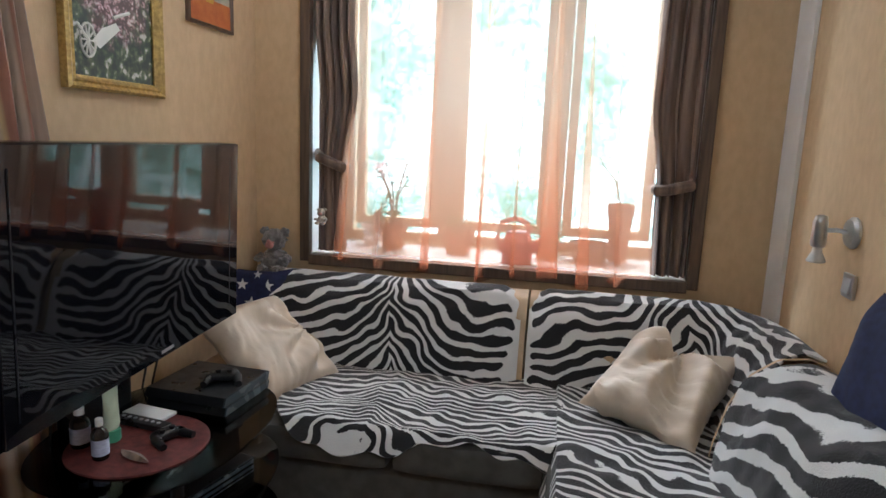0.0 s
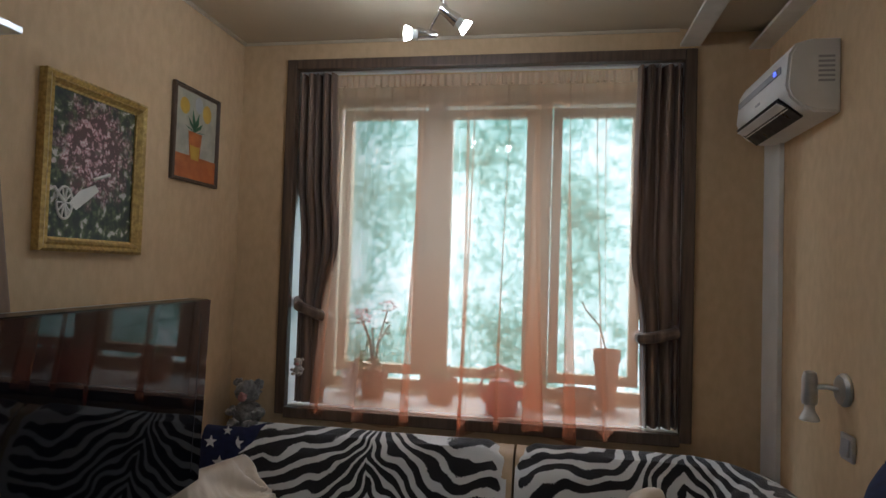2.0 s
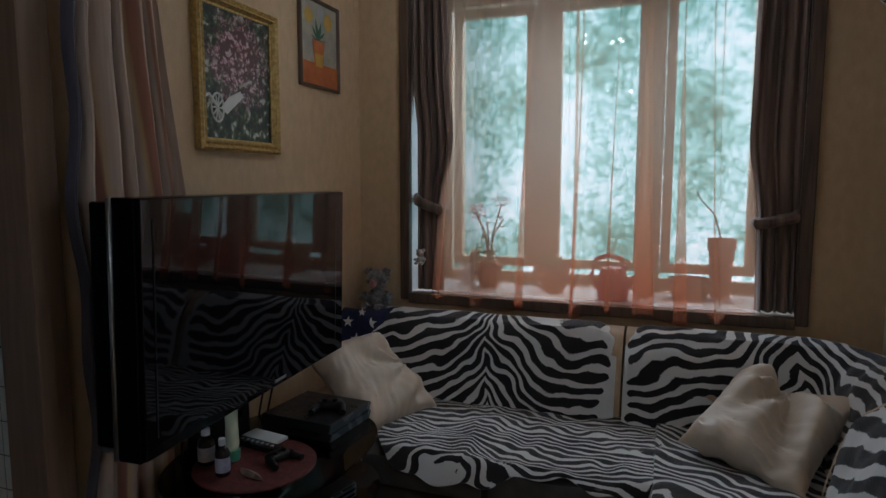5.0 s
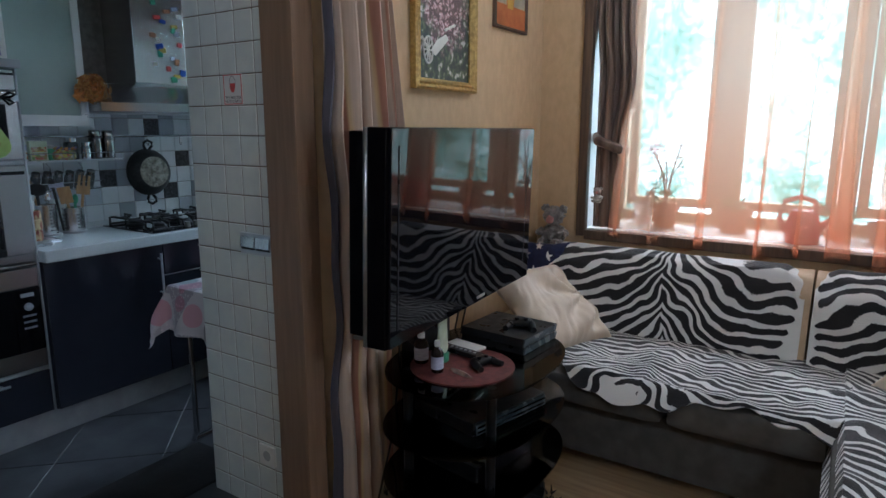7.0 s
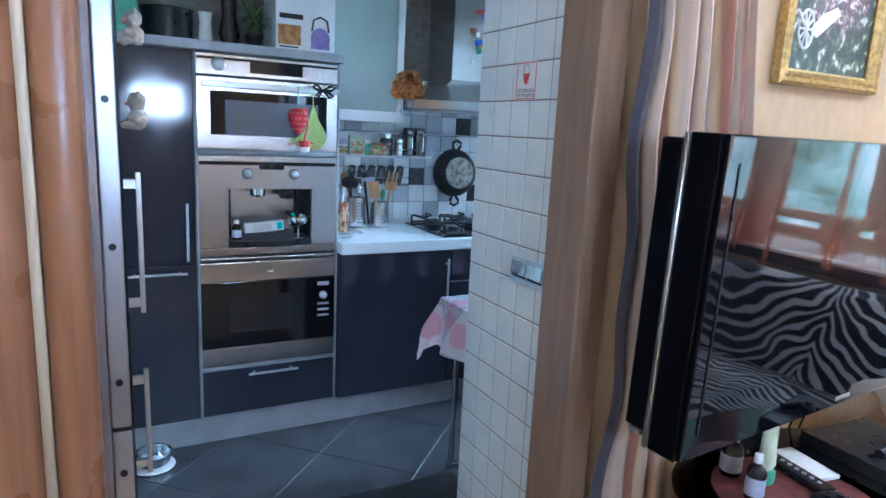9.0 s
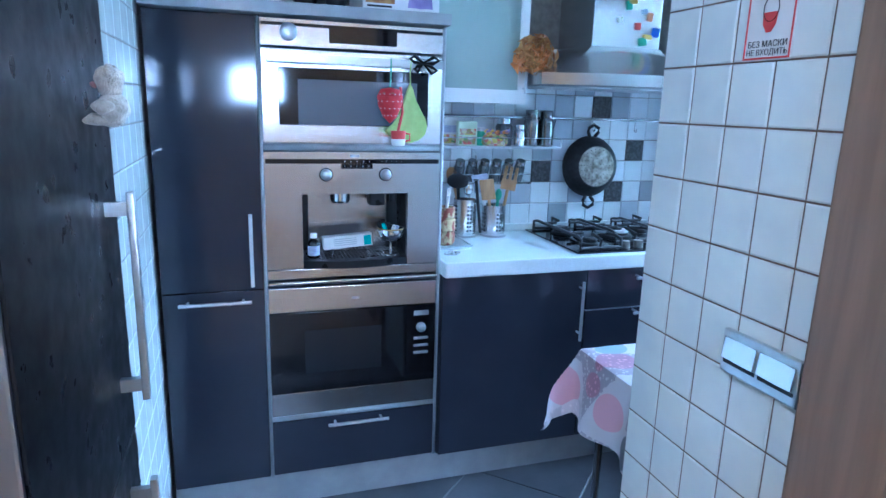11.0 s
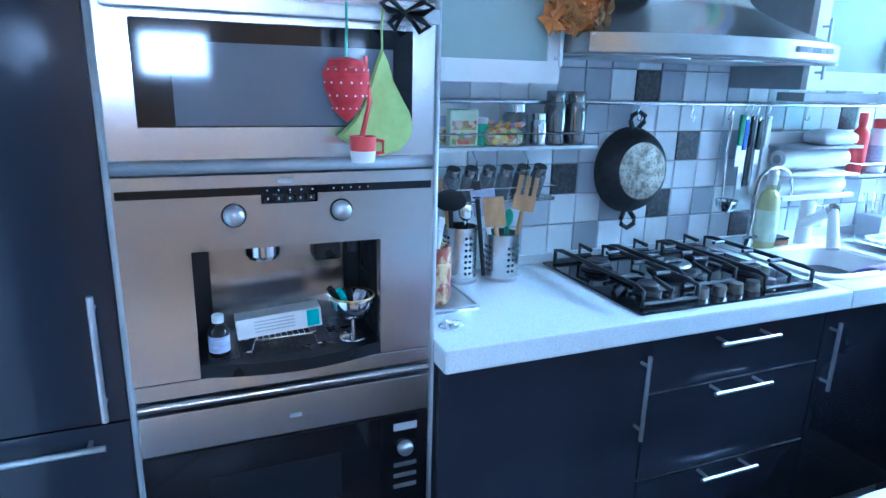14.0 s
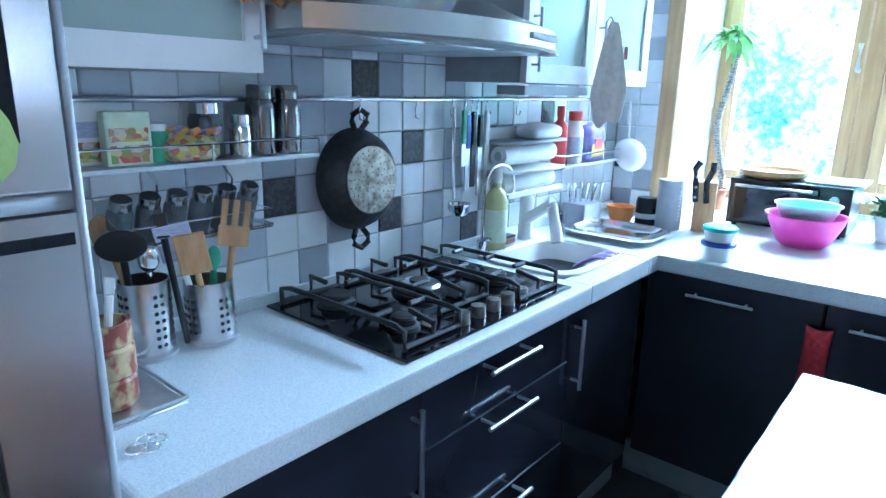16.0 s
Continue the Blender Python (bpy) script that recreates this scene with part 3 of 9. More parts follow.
# ceiling cornices and the dropped strip by the air conditioner
def cornice(bm, x, y0, y1, z, side):
    prof = [(0, 0), (0.018, 0), (0.03, -0.012), (0.035, -0.03), (0.06, -0.045), (0.066, -0.062), (0.085, -0.066), (0.085, -0.08), (0, -0.08)]
    rings = [[bm.verts.new((x + side * (0.085 - a), y, z + b)) for a, b in prof] for y in (y0, y1)]
    for k in range(len(prof)):
        j = (k + 1) % len(prof)
        bm.faces.new((rings[0][k], rings[0][j], rings[1][j], rings[1][k]))
    bm.faces.new(rings[0])
    bm.faces.new(rings[1][::-1])
    return bm


solid("ceiling_strip", a_box(0.70, EX - 0.001, SY, NY, CZ - 0.02, CZ - 0.001), M["ceiling"], "dropped tan ceiling strip along the wall", "ceiling", kind="structure", smooth=False)
solid("trim_cornice_strip", cornice(bmesh.new(), 0.625, SY, NY, CZ, 1), M["white_trim"], "white moulded cornice along the ceiling strip", "trim", kind="structure")
solid("trim_cornice_wall", cornice(bmesh.new(), EX - 0.085, SY, NY, CZ - 0.021, 1), M["white_trim"], "white moulded cornice over the air conditioner", "trim", kind="structure")
bm = tube(bmesh.new(), [(WX + 0.006, SY, CZ - 0.006), (WX + 0.006, NY - 0.006, CZ - 0.006), (0.62, NY - 0.006, CZ - 0.006)], 0.009, 8)
solid("trim_ceiling_bead", bm, M["ceiling"], "thin tan bead along the ceiling edge", "trim", kind="structure")
bm = a_box(EX - 0.02, EX - 0.001, 2.85, NY - 0.002, 0.02, 2.22, bevel=0.003)
solid("trim_cable_duct", bm, M["white_plastic"], "white cable duct running down the room corner", "trim", kind="structure")

# passage: brown post, wooden panels at the other side
bm = a_box(WX - 0.125, WX + 0.02, DY1 - 0.022, DY1 + 0.07, 0, 2.7, bevel=0.006)
solid("trim_passage_post", bm, M["post_wood"], "dark brown wooden corner post of the passage", "trim", kind="structure")


def rounded_panel(bm, x, y0, y1, z0, z1, bulge):
    def fn(u, v):
        return (x + bulge * math.sqrt(max(0.0, 1 - (2 * u - 1) ** 2)), y0 + (y1 - y0) * u, z0 + (z1 - z0) * v)
    sheet(bm, fn, 17, 2)
    box(bm, x - 0.10, x + 0.0005, y0, y1, z0, z1)
    return bm


cladding = thing("door_panel", (WX - 0.02, -0.1, 0), "orange-brown wooden panels with a cream strip beside the passage", "panel", kind="structure")
part("panel", rounded_panel(bmesh.new(), WX - 0.06, 0.023, 0.098, 0, 2.69, 0.02), M["orange_wood"], cladding)
part("strip", a_box(WX - 0.11, WX - 0.045, 0.006, 0.0225, 0, 2.69), M["cream_strip"], cladding, "cream filler strip")
part("panel", rounded_panel(bmesh.new(), WX - 0.06, -0.35, 0.0055, 0, 2.69, 0.03), M["orange_wood"], cladding)

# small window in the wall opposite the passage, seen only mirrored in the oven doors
# window inferred from that reflection; its pane glows in place of daylight
small = thing("window_small", (EX, 0.55, 1.44), "small white window with a frosted pane that glows as daylight", "window", kind="structure")
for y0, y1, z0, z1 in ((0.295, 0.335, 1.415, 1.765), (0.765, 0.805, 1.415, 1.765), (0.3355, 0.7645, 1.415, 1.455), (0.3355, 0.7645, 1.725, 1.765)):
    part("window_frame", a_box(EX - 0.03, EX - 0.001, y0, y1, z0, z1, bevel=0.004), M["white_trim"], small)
part("pane", a_box(EX - 0.012, EX - 0.002, 0.336, 0.764, 1.456, 1.724), emitter("emitting_pane", (0.85, 0.93, 1.0), 18), small, "frosted pane that glows in place of daylight")
# ---- living room: corner sofa and what lies on it ----
sofa = thing("corner_sofa", (0.0, 2.6, 0), "grey fabric corner sofa with beige leather backs under fur throws", "sofa")
part("base", a_box(-1.40, 0.07, 2.20, 3.0, 0.03, 0.30, bevel=0.02), M["sofa_grey"], sofa)
part("base", a_box(0.075, 0.985, 1.12, 3.0, 0.03, 0.30, bevel=0.02), M["sofa_grey"], sofa)


def puffed(x0, x1, y0, y1, z0, z1, r, sag, seed):
    """A cushion block with soft edges and an uneven top."""
    bm = a_box(x0, x1, y0, y1, z0, z1)
    bmesh.ops.subdivide_edges(bm, edges=bm.edges[:], cuts=7, use_grid_fill=True)
    c = Vector(((x0 + x1) / 2, (y0 + y1) / 2, (z0 + z1) / 2))
    h = Vector(((x1 - x0) / 2, (y1 - y0) / 2, (z1 - z0) / 2))
    for v in bm.verts:
        d = v.co - c
        inner = Vector([max(-h[i] + r, min(h[i] - r, d[i])) for i in range(3)])
        out = d - inner
        if out.length > 1e-6:
            v.co = c + inner + out.normalized() * r
        if d.z > 0:
            v.co.z += sag * (1 - (d.x / h.x) ** 2) * (1 - (d.y / h.y) ** 2) + wobble(v.co, 0.012, 6, seed)
    return bm


part("seat", puffed(-1.02, -0.50, 2.12, 2.80, 0.28, 0.425, 0.04, 0.012, 1), M["sofa_grey"], sofa)
part("seat", puffed(-0.495, 0.065, 2.12, 2.80, 0.28, 0.425, 0.04, 0.012, 2), M["sofa_grey"], sofa)
part("seat", puffed(0.07, 0.98, 1.12, 2.80, 0.28, 0.425, 0.04, 0.012, 3), M["sofa_grey"], sofa)
part("armrest", puffed(-1.40, -1.03, 2.18, 3.0, 0.28, 0.55, 0.06, 0.01, 4), M["sofa_beige"], sofa, "beige leather armrest")


def backrest(bm, path, profile, wig=0.0, seed=0.0, n=60, lift=None):
    """A padded back swept along a path in plan; profile rows of inward distance and height."""
    pts = [Vector((*p, 0)) for p in path]
    lengths = [0.0]
    for a, b in zip(pts, pts[1:]):
        lengths.append(lengths[-1] + (b - a).length)

    def at(s):
        s = min(max(s, 0), lengths[-1])
        for i in range(len(pts) - 1):
            if s <= lengths[i + 1] or i == len(pts) - 2:
                return pts[i].lerp(pts[i + 1], (s - lengths[i]) / (lengths[i + 1] - lengths[i]))

    def fn(u, v):
        s = u * lengths[-1]
        p = at(s)
        t = (at(s + 0.12) - at(s - 0.12)).normalized()
        inward = Vector((t.y, -t.x, 0))
        k = v * (len(profile) - 1)
        i = min(int(k), len(profile) - 2)
        d = profile[i][0] + (profile[i + 1][0] - profile[i][0]) * (k - i)
        z = profile[i][1] + (profile[i + 1][1] - profile[i][1]) * (k - i)
        q = p + inward * d
        q.z = z
        w = wobble(q, wig, 5, seed) + wobble(q, wig * 0.4, 14, seed)
        q += inward * w
        q.z += w * 0.6 + (lift(u, v) if lift else 0)
        return q
    return sheet(bm, fn, n, 4 * len(profile))


def thicken(bm, t):
    """Gives a cloth an inner side, set back along its own normals."""
    bmesh.ops.recalc_face_normals(bm, faces=bm.faces)
    bm.normal_update()
    faces, rims = bm.faces[:], [tuple(e.verts) for e in bm.edges if e.is_boundary]
    uv = bm.loops.layers.uv.active
    inner = {v: bm.verts.new(v.co - v.normal * t) for v in bm.verts[:]}
    for f in faces:
        made = bm.faces.new([inner[v] for v in reversed(f.verts)])
        if uv:
            for lp, old in zip(made.loops, reversed(f.loops[:])):
                lp[uv].uv = old[uv].uv
    for p, q in rims:
        bm.faces.new((p, q, inner[q], inner[p]))
    return bm


PROF = [(0.30, 0.40), (0.27, 0.50), (0.235, 0.62), (0.19, 0.74), (0.13, 0.815), (0.06, 0.838), (0.0, 0.82), (-0.025, 0.72), (-0.025, 0.40)]
INNER = [(d - 0.014 if d > 0 else d, z - (0.014 if z > 0.7 else 0.0)) for d, z in PROF]
part("backrest", backrest(bmesh.new(), [(-1.40, 3.005), (-0.06, 3.005)], INNER), M["sofa_beige"], sofa, "beige leather backrest")
CORNER = [(-0.05, 3.005), (0.52, 3.005), (0.71, 2.985), (0.85, 2.91), (0.935, 2.78), (0.96, 2.62), (0.965, 2.25)]
part("backrest", backrest(bmesh.new(), CORNER, INNER), M["sofa_beige"], sofa, "beige leather corner back")
EAST = [(0.36, 0.40), (0.345, 0.52), (0.31, 0.66), (0.25, 0.77), (0.17, 0.83), (0.08, 0.84), (0.0, 0.81), (-0.005, 0.72), (-0.005, 0.40)]
part("backrest", backrest(bmesh.new(), [(0.965, 2.20), (0.965, 1.12)], [(d - 0.014 if d > 0.02 else d, z - (0.014 if z > 0.7 else 0)) for d, z in EAST]), M["sofa_beige"], sofa, "beige leather side back")
bm = backrest(bmesh.new(), [(0.965, 2.215), (0.965, 2.20)], EAST, n=2)
part("end_panel", bmesh.ops.holes_fill(bm, edges=bm.edges[:], sides=0) and bm, M["sofa_beige"], sofa)

OUT = [(d + 0.004, z + 0.004) for d, z in PROF[:-2]]
solid("fur_throw", thicken(backrest(bmesh.new(), [(-1.33, 3.005), (-0.085, 3.005)], OUT, 0.02, 3.0, 90, lambda u, v: -0.05 * max(0, (u - 0.93) / 0.07) * v), 0.008), M["zebra_back_a"], "black and white zebra fur throw over the sofa back", "throw", "fur throws on the sofa")
solid("fur_throw", thicken(backrest(bmesh.new(), CORNER[:1] + [(0.0, 3.005)] + CORNER[1:], OUT, 0.022, 7.0, 110, lambda u, v: -0.05 * max(0, (0.05 - u) / 0.05) * v), 0.008), M["zebra_back_b"], "zebra fur throw over the sofa's corner back", "throw", "fur throws on the sofa")
solid("fur_throw", thicken(backrest(bmesh.new(), [(0.965, 2.13), (0.965, 1.10)], [(d + 0.02, z + 0.012) for d, z in EAST[:-2]], 0.025, 11.0, 70), 0.008), M["zebra_side"], "zebra fur throw over the sofa's side back", "throw", "fur throws on the sofa")


def seat_throw(x0, x1, y0, y1, z, drop, seed):
    """A throw on the seat whose front edge hangs over unevenly."""
    def fn(u, v):
        x = x0 + (x1 - x0) * u
        front = y0 + 0.16 * (1 - min(1, u / 0.22)) ** 2 - 0.035 * math.sin(min(1, u / 0.55) * math.pi) + 0.05 * max(0, math.sin((u - 0.5) * 7)) + 0.012 * math.sin(u * 37)
        y = front + (y1 - front) * v
        zz = z + wobble((x, y, 0), 0.02, 5, seed) + wobble((x, y, 0), 0.012, 14, seed)
        if y < 2.15:
            zz -= (2.15 - y) * drop
            y = 2.15 - (2.15 - y) * 0.7
        return (x, y, zz)
    return thicken(sheet(bmesh.new(), fn, 80, 40), 0.008)


solid("fur_throw", seat_throw(-1.0, 0.12, 2.07, 2.78, 0.452, 0.75, 1.0), M["zebra_seat"], "zebra fur throw spread over the sofa seat", "throw", "fur throws on the sofa")


def chaise_throw():
    def fn(u, v):
        x = 0.02 + 0.78 * u
        y = 1.10 + (2.74 - 1.10) * v
        z = 0.462 + wobble((x, y, 0), 0.022, 4, 5) + wobble((x, y, 0), 0.014, 11, 5)
        if u < 0.1:
            z -= (0.1 - u) * 1.6
            x += 0.03 * (0.1 - u) * 10
        return (x, y, z)
    return thicken(sheet(bmesh.new(), fn, 60, 80), 0.008)


solid("fur_throw", chaise_throw(), M["zebra_chaise"], "white zebra fur throw on the chaise seat", "throw", "fur throws on the sofa")


def pillow(w, h, t, m, seed, wrinkle=0.02, notch=0.0, draw=0.10):
    """A soft square cushion with pinched corners and creases."""
    bm = bmesh.new()
    n = 45
    for side in (1, -1):
        def fn(u, v):
            a, b = 2 * u - 1, 2 * v - 1
            edge = max(0.0, (1 - a ** 4) * (1 - b ** 4))
            pinch = 1 - draw * (1 - a * a) * b * b
            pinch_b = 1 - draw * (1 - b * b) * a * a
            x, y = a * w / 2 * pinch_b, b * h / 2 * pinch
            z = side * (t / 2 * edge ** 0.55)
            cr = wobble((x * 2.2 + y, y * 0.5, seed), wrinkle * 1.3, 5, seed) + wrinkle * 0.8 * (1 - abs(noise.noise(Vector((x * 5 + 2 * y, 4 * y - 2 * x, seed)))) * 2) * 0.5 + wobble((x + 3 * y, x * 0.3 - y, seed), wrinkle * 0.3, 16, seed)
            if notch:
                dx, dy = a - 0.05, b - 0.75
                far = math.hypot(dx, dy)
                y -= notch * math.exp(-(dx / 0.4) ** 2) * max(0, b) ** 3 * h
                cr += side * notch * 0.16 * math.sin(math.atan2(dx, -dy) * 7 + 1.5 * far) * math.exp(-((far - 0.6) / 0.6) ** 2)
            return (x + cr * 0.4, y + cr * 0.3, z + cr * min(1.0, edge * 2))
        sheet(bm, fn, n, n)
    bmesh.ops.remove_doubles(bm, verts=bm.verts[:], dist=0.004)
    bmesh.ops.transform(bm, matrix=m, verts=bm.verts[:])
    return bm


def resting(centre, u, v):
    """A pose whose local x and y run along u and v."""
    u, v = Vector(u).normalized(), Vector(v)
    n = u.cross(v).normalized()
    v = n.cross(u)
    return Matrix.Translation(centre) @ Matrix((u, v, n)).transposed().to_4x4()


solid("cushion", pillow(0.47, 0.50, 0.17, resting((0.487, 2.51, 0.585), (0.835, -0.54, -0.08), (0.52, 0.76, 0.42)), 2.0, 0.036, 0.15, 0.13), M["satin_cushion"], "crumpled beige satin cushion on the sofa corner", "cushion", "cushions on the sofa")
solid("cushion", pillow(0.50, 0.46, 0.15, resting((-1.145, 2.48, 0.592), (0.73, -0.25, -0.58), (0.28, 0.96, 0.06)), 5.0, 0.024, 0.10, 0.06), M["satin_cushion"], "slouched beige satin cushion on the sofa arm", "cushion", "cushions on the sofa")
solid("cushion", pillow(0.40, 0.40, 0.14, pose(0.925, 1.765, 0.93, 76, 0, -84), 8.0, 0.008), M["blue_fabric"], "dark blue cushion propped on the sofa back", "cushion", "cushions on the sofa")
star_cushion = thing("star_cushion", (-1.36, 2.86, 0.55), "dark blue cushion with white stars behind the sofa arm", "cushion", "cushions on the sofa")
part("cover", pillow(0.30, 0.30, 0.12, pose(-1.36, 2.83, 0.70, 70, 0, 12), 4.0, 0.008), M["blue_fabric"], star_cushion)


def star(bm, m, r):
    vs = [bm.verts.new(m @ Vector(((r if k % 2 == 0 else r * 0.42) * math.sin(k * math.pi / 5), (r if k % 2 == 0 else r * 0.42) * math.cos(k * math.pi / 5), 0))) for k in range(10)]
    c = bm.verts.new(m @ Vector((0, 0, 0.001)))
    for k in range(10):
        bm.faces.new((vs[k], vs[(k + 1) % 10], c))
    return bm


for dx, dz, r in ((-0.07, 0.06, 0.03), (0.05, 0.055, 0.032), (-0.02, -0.03, 0.034), (0.09, -0.05, 0.028), (0.0, 0.11, 0.022)):
    part("star", star(bmesh.new(), pose(-1.36, 2.83, 0.70, 70, 0, 12) @ pose(dx, dz, 0.062), r), M["white_plastic"], star_cushion, "white printed star", smooth=False)


def plush(name, at, size, body_mat, snout_mat, label):
    """A small soft toy, one plain rounded body."""
    bm = bmesh.new()
    x, y, z = at
    for dx, dy, dz, rx, ry, rz in ((0, 0, 0.35, 0.42, 0.34, 0.38), (0, -0.05, 0.98, 0.36, 0.33, 0.33), (-0.3, 0, 1.22, 0.14, 0.08, 0.14), (0.3, 0, 1.22, 0.14, 0.08, 0.14),
                                   (-0.4, -0.16, 0.42, 0.14, 0.26, 0.14), (0.4, -0.16, 0.42, 0.14, 0.26, 0.14), (-0.25, -0.35, 0.12, 0.15, 0.28, 0.13), (0.25, -0.35, 0.12, 0.15, 0.28, 0.13), (0, -0.36, 0.9, 0.15, 0.09, 0.11)):
        bmesh.ops.create_icosphere(bm, subdivisions=3, radius=1, matrix=Matrix.LocRotScale((x + dx * size, y + dy * size, z + dz * size), None, (rx * size, ry * size, rz * size)))
    bm.faces.ensure_lookup_table()
    count = len(bm.faces) // 9
    for f in bm.faces[-count:]:
        f.material_index = 1
    for v in bm.verts:
        v.co += v.normal * wobble(v.co, 0.012 * size / 0.13, 60, 3)
    ob = solid(name, bm, body_mat, label, "soft toy")
    ob.data.materials.append(snout_mat)
    return ob


M["grey_plush"] = vary(mat("grey_plush", (0.22, 0.21, 0.2), 0.95, Sheen_Weight=0.4), (0.27, 0.26, 0.25), (0.15, 0.145, 0.14), (60, 60, 60), bump=0.8, bump_scale=(260, 260, 260), distance=0.006)
M["cream_plush"] = vary(mat("cream_plush", (0.5, 0.45, 0.38), 0.95, Sheen_Weight=0.4), (0.58, 0.52, 0.44), (0.4, 0.36, 0.3), (60, 60, 60), bump=0.8, bump_scale=(260, 260, 260), distance=0.006)
M["pink"] = vary(mat("pink_felt", (0.6, 0.3, 0.28), 0.9), (0.62, 0.32, 0.3), (0.52, 0.25, 0.24), (30, 30, 30))
plush("plush_bear", (-1.335, 2.955, 0.815), 0.165, M["grey_plush"], M["pink"], "grey plush bear sitting on the sofa back")

# ---- television and its glass stand ----
# light on the end faces of black casings, put in as a blue-grey tone
M["lit_face_plastic"] = smudge(mat("lit_face_grey", (0.06, 0.075, 0.085), 0.3), 0.15, 0.35, (20, 20, 20))
TV_LONG, TV_HIGH = 1.16, 0.665
set_pose = pose(-1.157, 2.28, 1.452, 0, 1.5, 4.5)       # far upper corner of the glass front
tv = thing("television", (-1.21, 1.69, 0.79), "large black flat television on a glass stand, switched off", "television")


def tv_box(x0, x1, y0, y1, z0, z1, **kw):
    """A block of the set; y runs from the near edge, z from the lower edge."""
    return turned(a_box(x0, x1, y0 - TV_LONG, y1 - TV_LONG, z0 - TV_HIGH, z1 - TV_HIGH, **kw), set_pose)


def turned(bm, m):
    bmesh.ops.transform(bm, matrix=m, verts=bm.verts[:])
    return bm


part("casing", tv_box(-0.145, -0.0905, 0.004, TV_LONG - 0.03, 0.03, TV_HIGH - 0.012, bevel=0.006), M["tv_black"], tv, "black rear casing")
part("bezel", tv_box(-0.078, -0.0105, 0.002, TV_LONG, 0.0, TV_HIGH, bevel=0.004), M["tv_black"], tv, "deep glossy black bezel")
part("front_glass", tv_box(-0.010, 0.0, 0.012, TV_LONG - 0.004, 0.004, TV_HIGH - 0.002, bevel=0.002), M["tv_screen"], tv, "reflecting black front glass")
part("screen", tv_box(0.0, 0.0014, 0.055, TV_LONG - 0.075, 0.055, TV_HIGH - 0.055), M["tv_screen"], tv, "dark reflective screen", smooth=False)
for y in (0.0525, TV_LONG - 0.0735):
    part("screen_edge", tv_box(0.0, 0.0022, y - 0.002, y + 0.0015, 0.053, TV_HIGH - 0.053), M["black_plastic"], tv, smooth=False)
part("edge_strip", tv_box(-0.0902, -0.0783, 0.0, TV_LONG - 0.004, 0.0, TV_HIGH - 0.001), M["satin"], tv, "silver edge strip")
part("badge", tv_box(0.0002, 0.0016, 0.62, 0.69, 0.018, 0.028), M["satin"], tv, "small silver badge")
part("foot_bead", tv_box(-0.13, -0.10, 0.0, 0.02, 0.018, 0.03, bevel=0.004), M["satin"], tv)
part("mount", a_box(-1.30, -1.255, 1.60, 1.80, 0.95, 1.25, bevel=0.01), M["black_plastic"], tv)

stand = thing("glass_stand", (-1.08, 1.68, 0), "three-tier black and smoked glass television stand", "stand")
part("column", a_box(-1.38, -1.30, 1.58, 1.82, 0.02, 1.20, bevel=0.015), M["black_plastic"], stand)


def oval(cx, cy, rx, ry, z0, z1, seg=56, power=2.4):
    bm = bmesh.new()
    ring = []
    for k in range(seg):
        a = 2 * math.pi * k / seg
        c, s = math.cos(a), math.sin(a)
        ring.append((cx + rx * math.copysign(abs(c) ** (2 / power), c), cy + ry * math.copysign(abs(s) ** (2 / power), s)))
    lo, hi = [bm.verts.new((x, y, z0)) for x, y in ring], [bm.verts.new((x, y, z1)) for x, y in ring]
    for k in range(seg):
        j = (k + 1) % seg
        bm.faces.new((lo[k], lo[j], hi[j], hi[k]))
    bm.faces.new(hi)
    bm.faces.new(lo[::-1])
    return bm


for i, (rx, ry, z) in enumerate(((0.29, 0.40, 0.60), (0.29, 0.42, 0.40), (0.29, 0.42, 0.20))):
    part("shelf", oval(-1.085, 1.68, rx, ry, z - 0.008, z), M["table_glass"], stand, "smoked glass shelf")
for x, y in ((-1.25, 1.45), (-1.25, 1.93), (-0.93, 1.50)):
    part("post", a_cyl((x, y, 0.02), (x, y, 0.592), 0.018), M["black_plastic"], stand)
part("foot", oval(-1.10, 1.68, 0.25, 0.34, 0.0, 0.02), M["black_plastic"], stand)

M["placemat"] = vary(mat("red_placemat", (0.2, 0.04, 0.035), 0.55), (0.17, 0.038, 0.032), (0.09, 0.02, 0.018), (50, 50, 50), bump=0.3)
solid("placemat", oval(-1.085, 1.56, 0.19, 0.19, 0.6005, 0.606, power=2.0), M["placemat"], "round dark red placemat on the glass stand", "placemat")
console = thing("game_console", (-1.0, 1.92, 0.6), "black flat games console lying on the glass stand", "console")
rot = pose(-1.08, 1.92, 0.6005, 0, 0, -4)


def slanted(x0, x1, y0, y1, z0, z1, lean):
    """A flat slab whose front and back lean."""
    bm = a_box(x0, x1, y0, y1, z0, z1, bevel=0.002)
    for v in bm.verts:
        v.co.y += lean * (v.co.z - z0)
    return bm


for z0, z1, length in ((0.0, 0.028, 0.0), (0.031, 0.06, 0.006)):
    part("body", turned(slanted(-0.15, 0.14, -0.13 - length, 0.13, z0, z1, 0.45), rot), M["black_plastic"], console)
    part("edge", turned(slanted(0.1405, 0.146, -0.13 - length, 0.13, z0 + 0.001, z1 - 0.001, 0.45), rot), M["lit_face_plastic"], console, "end face coloured blue-grey as if lit")


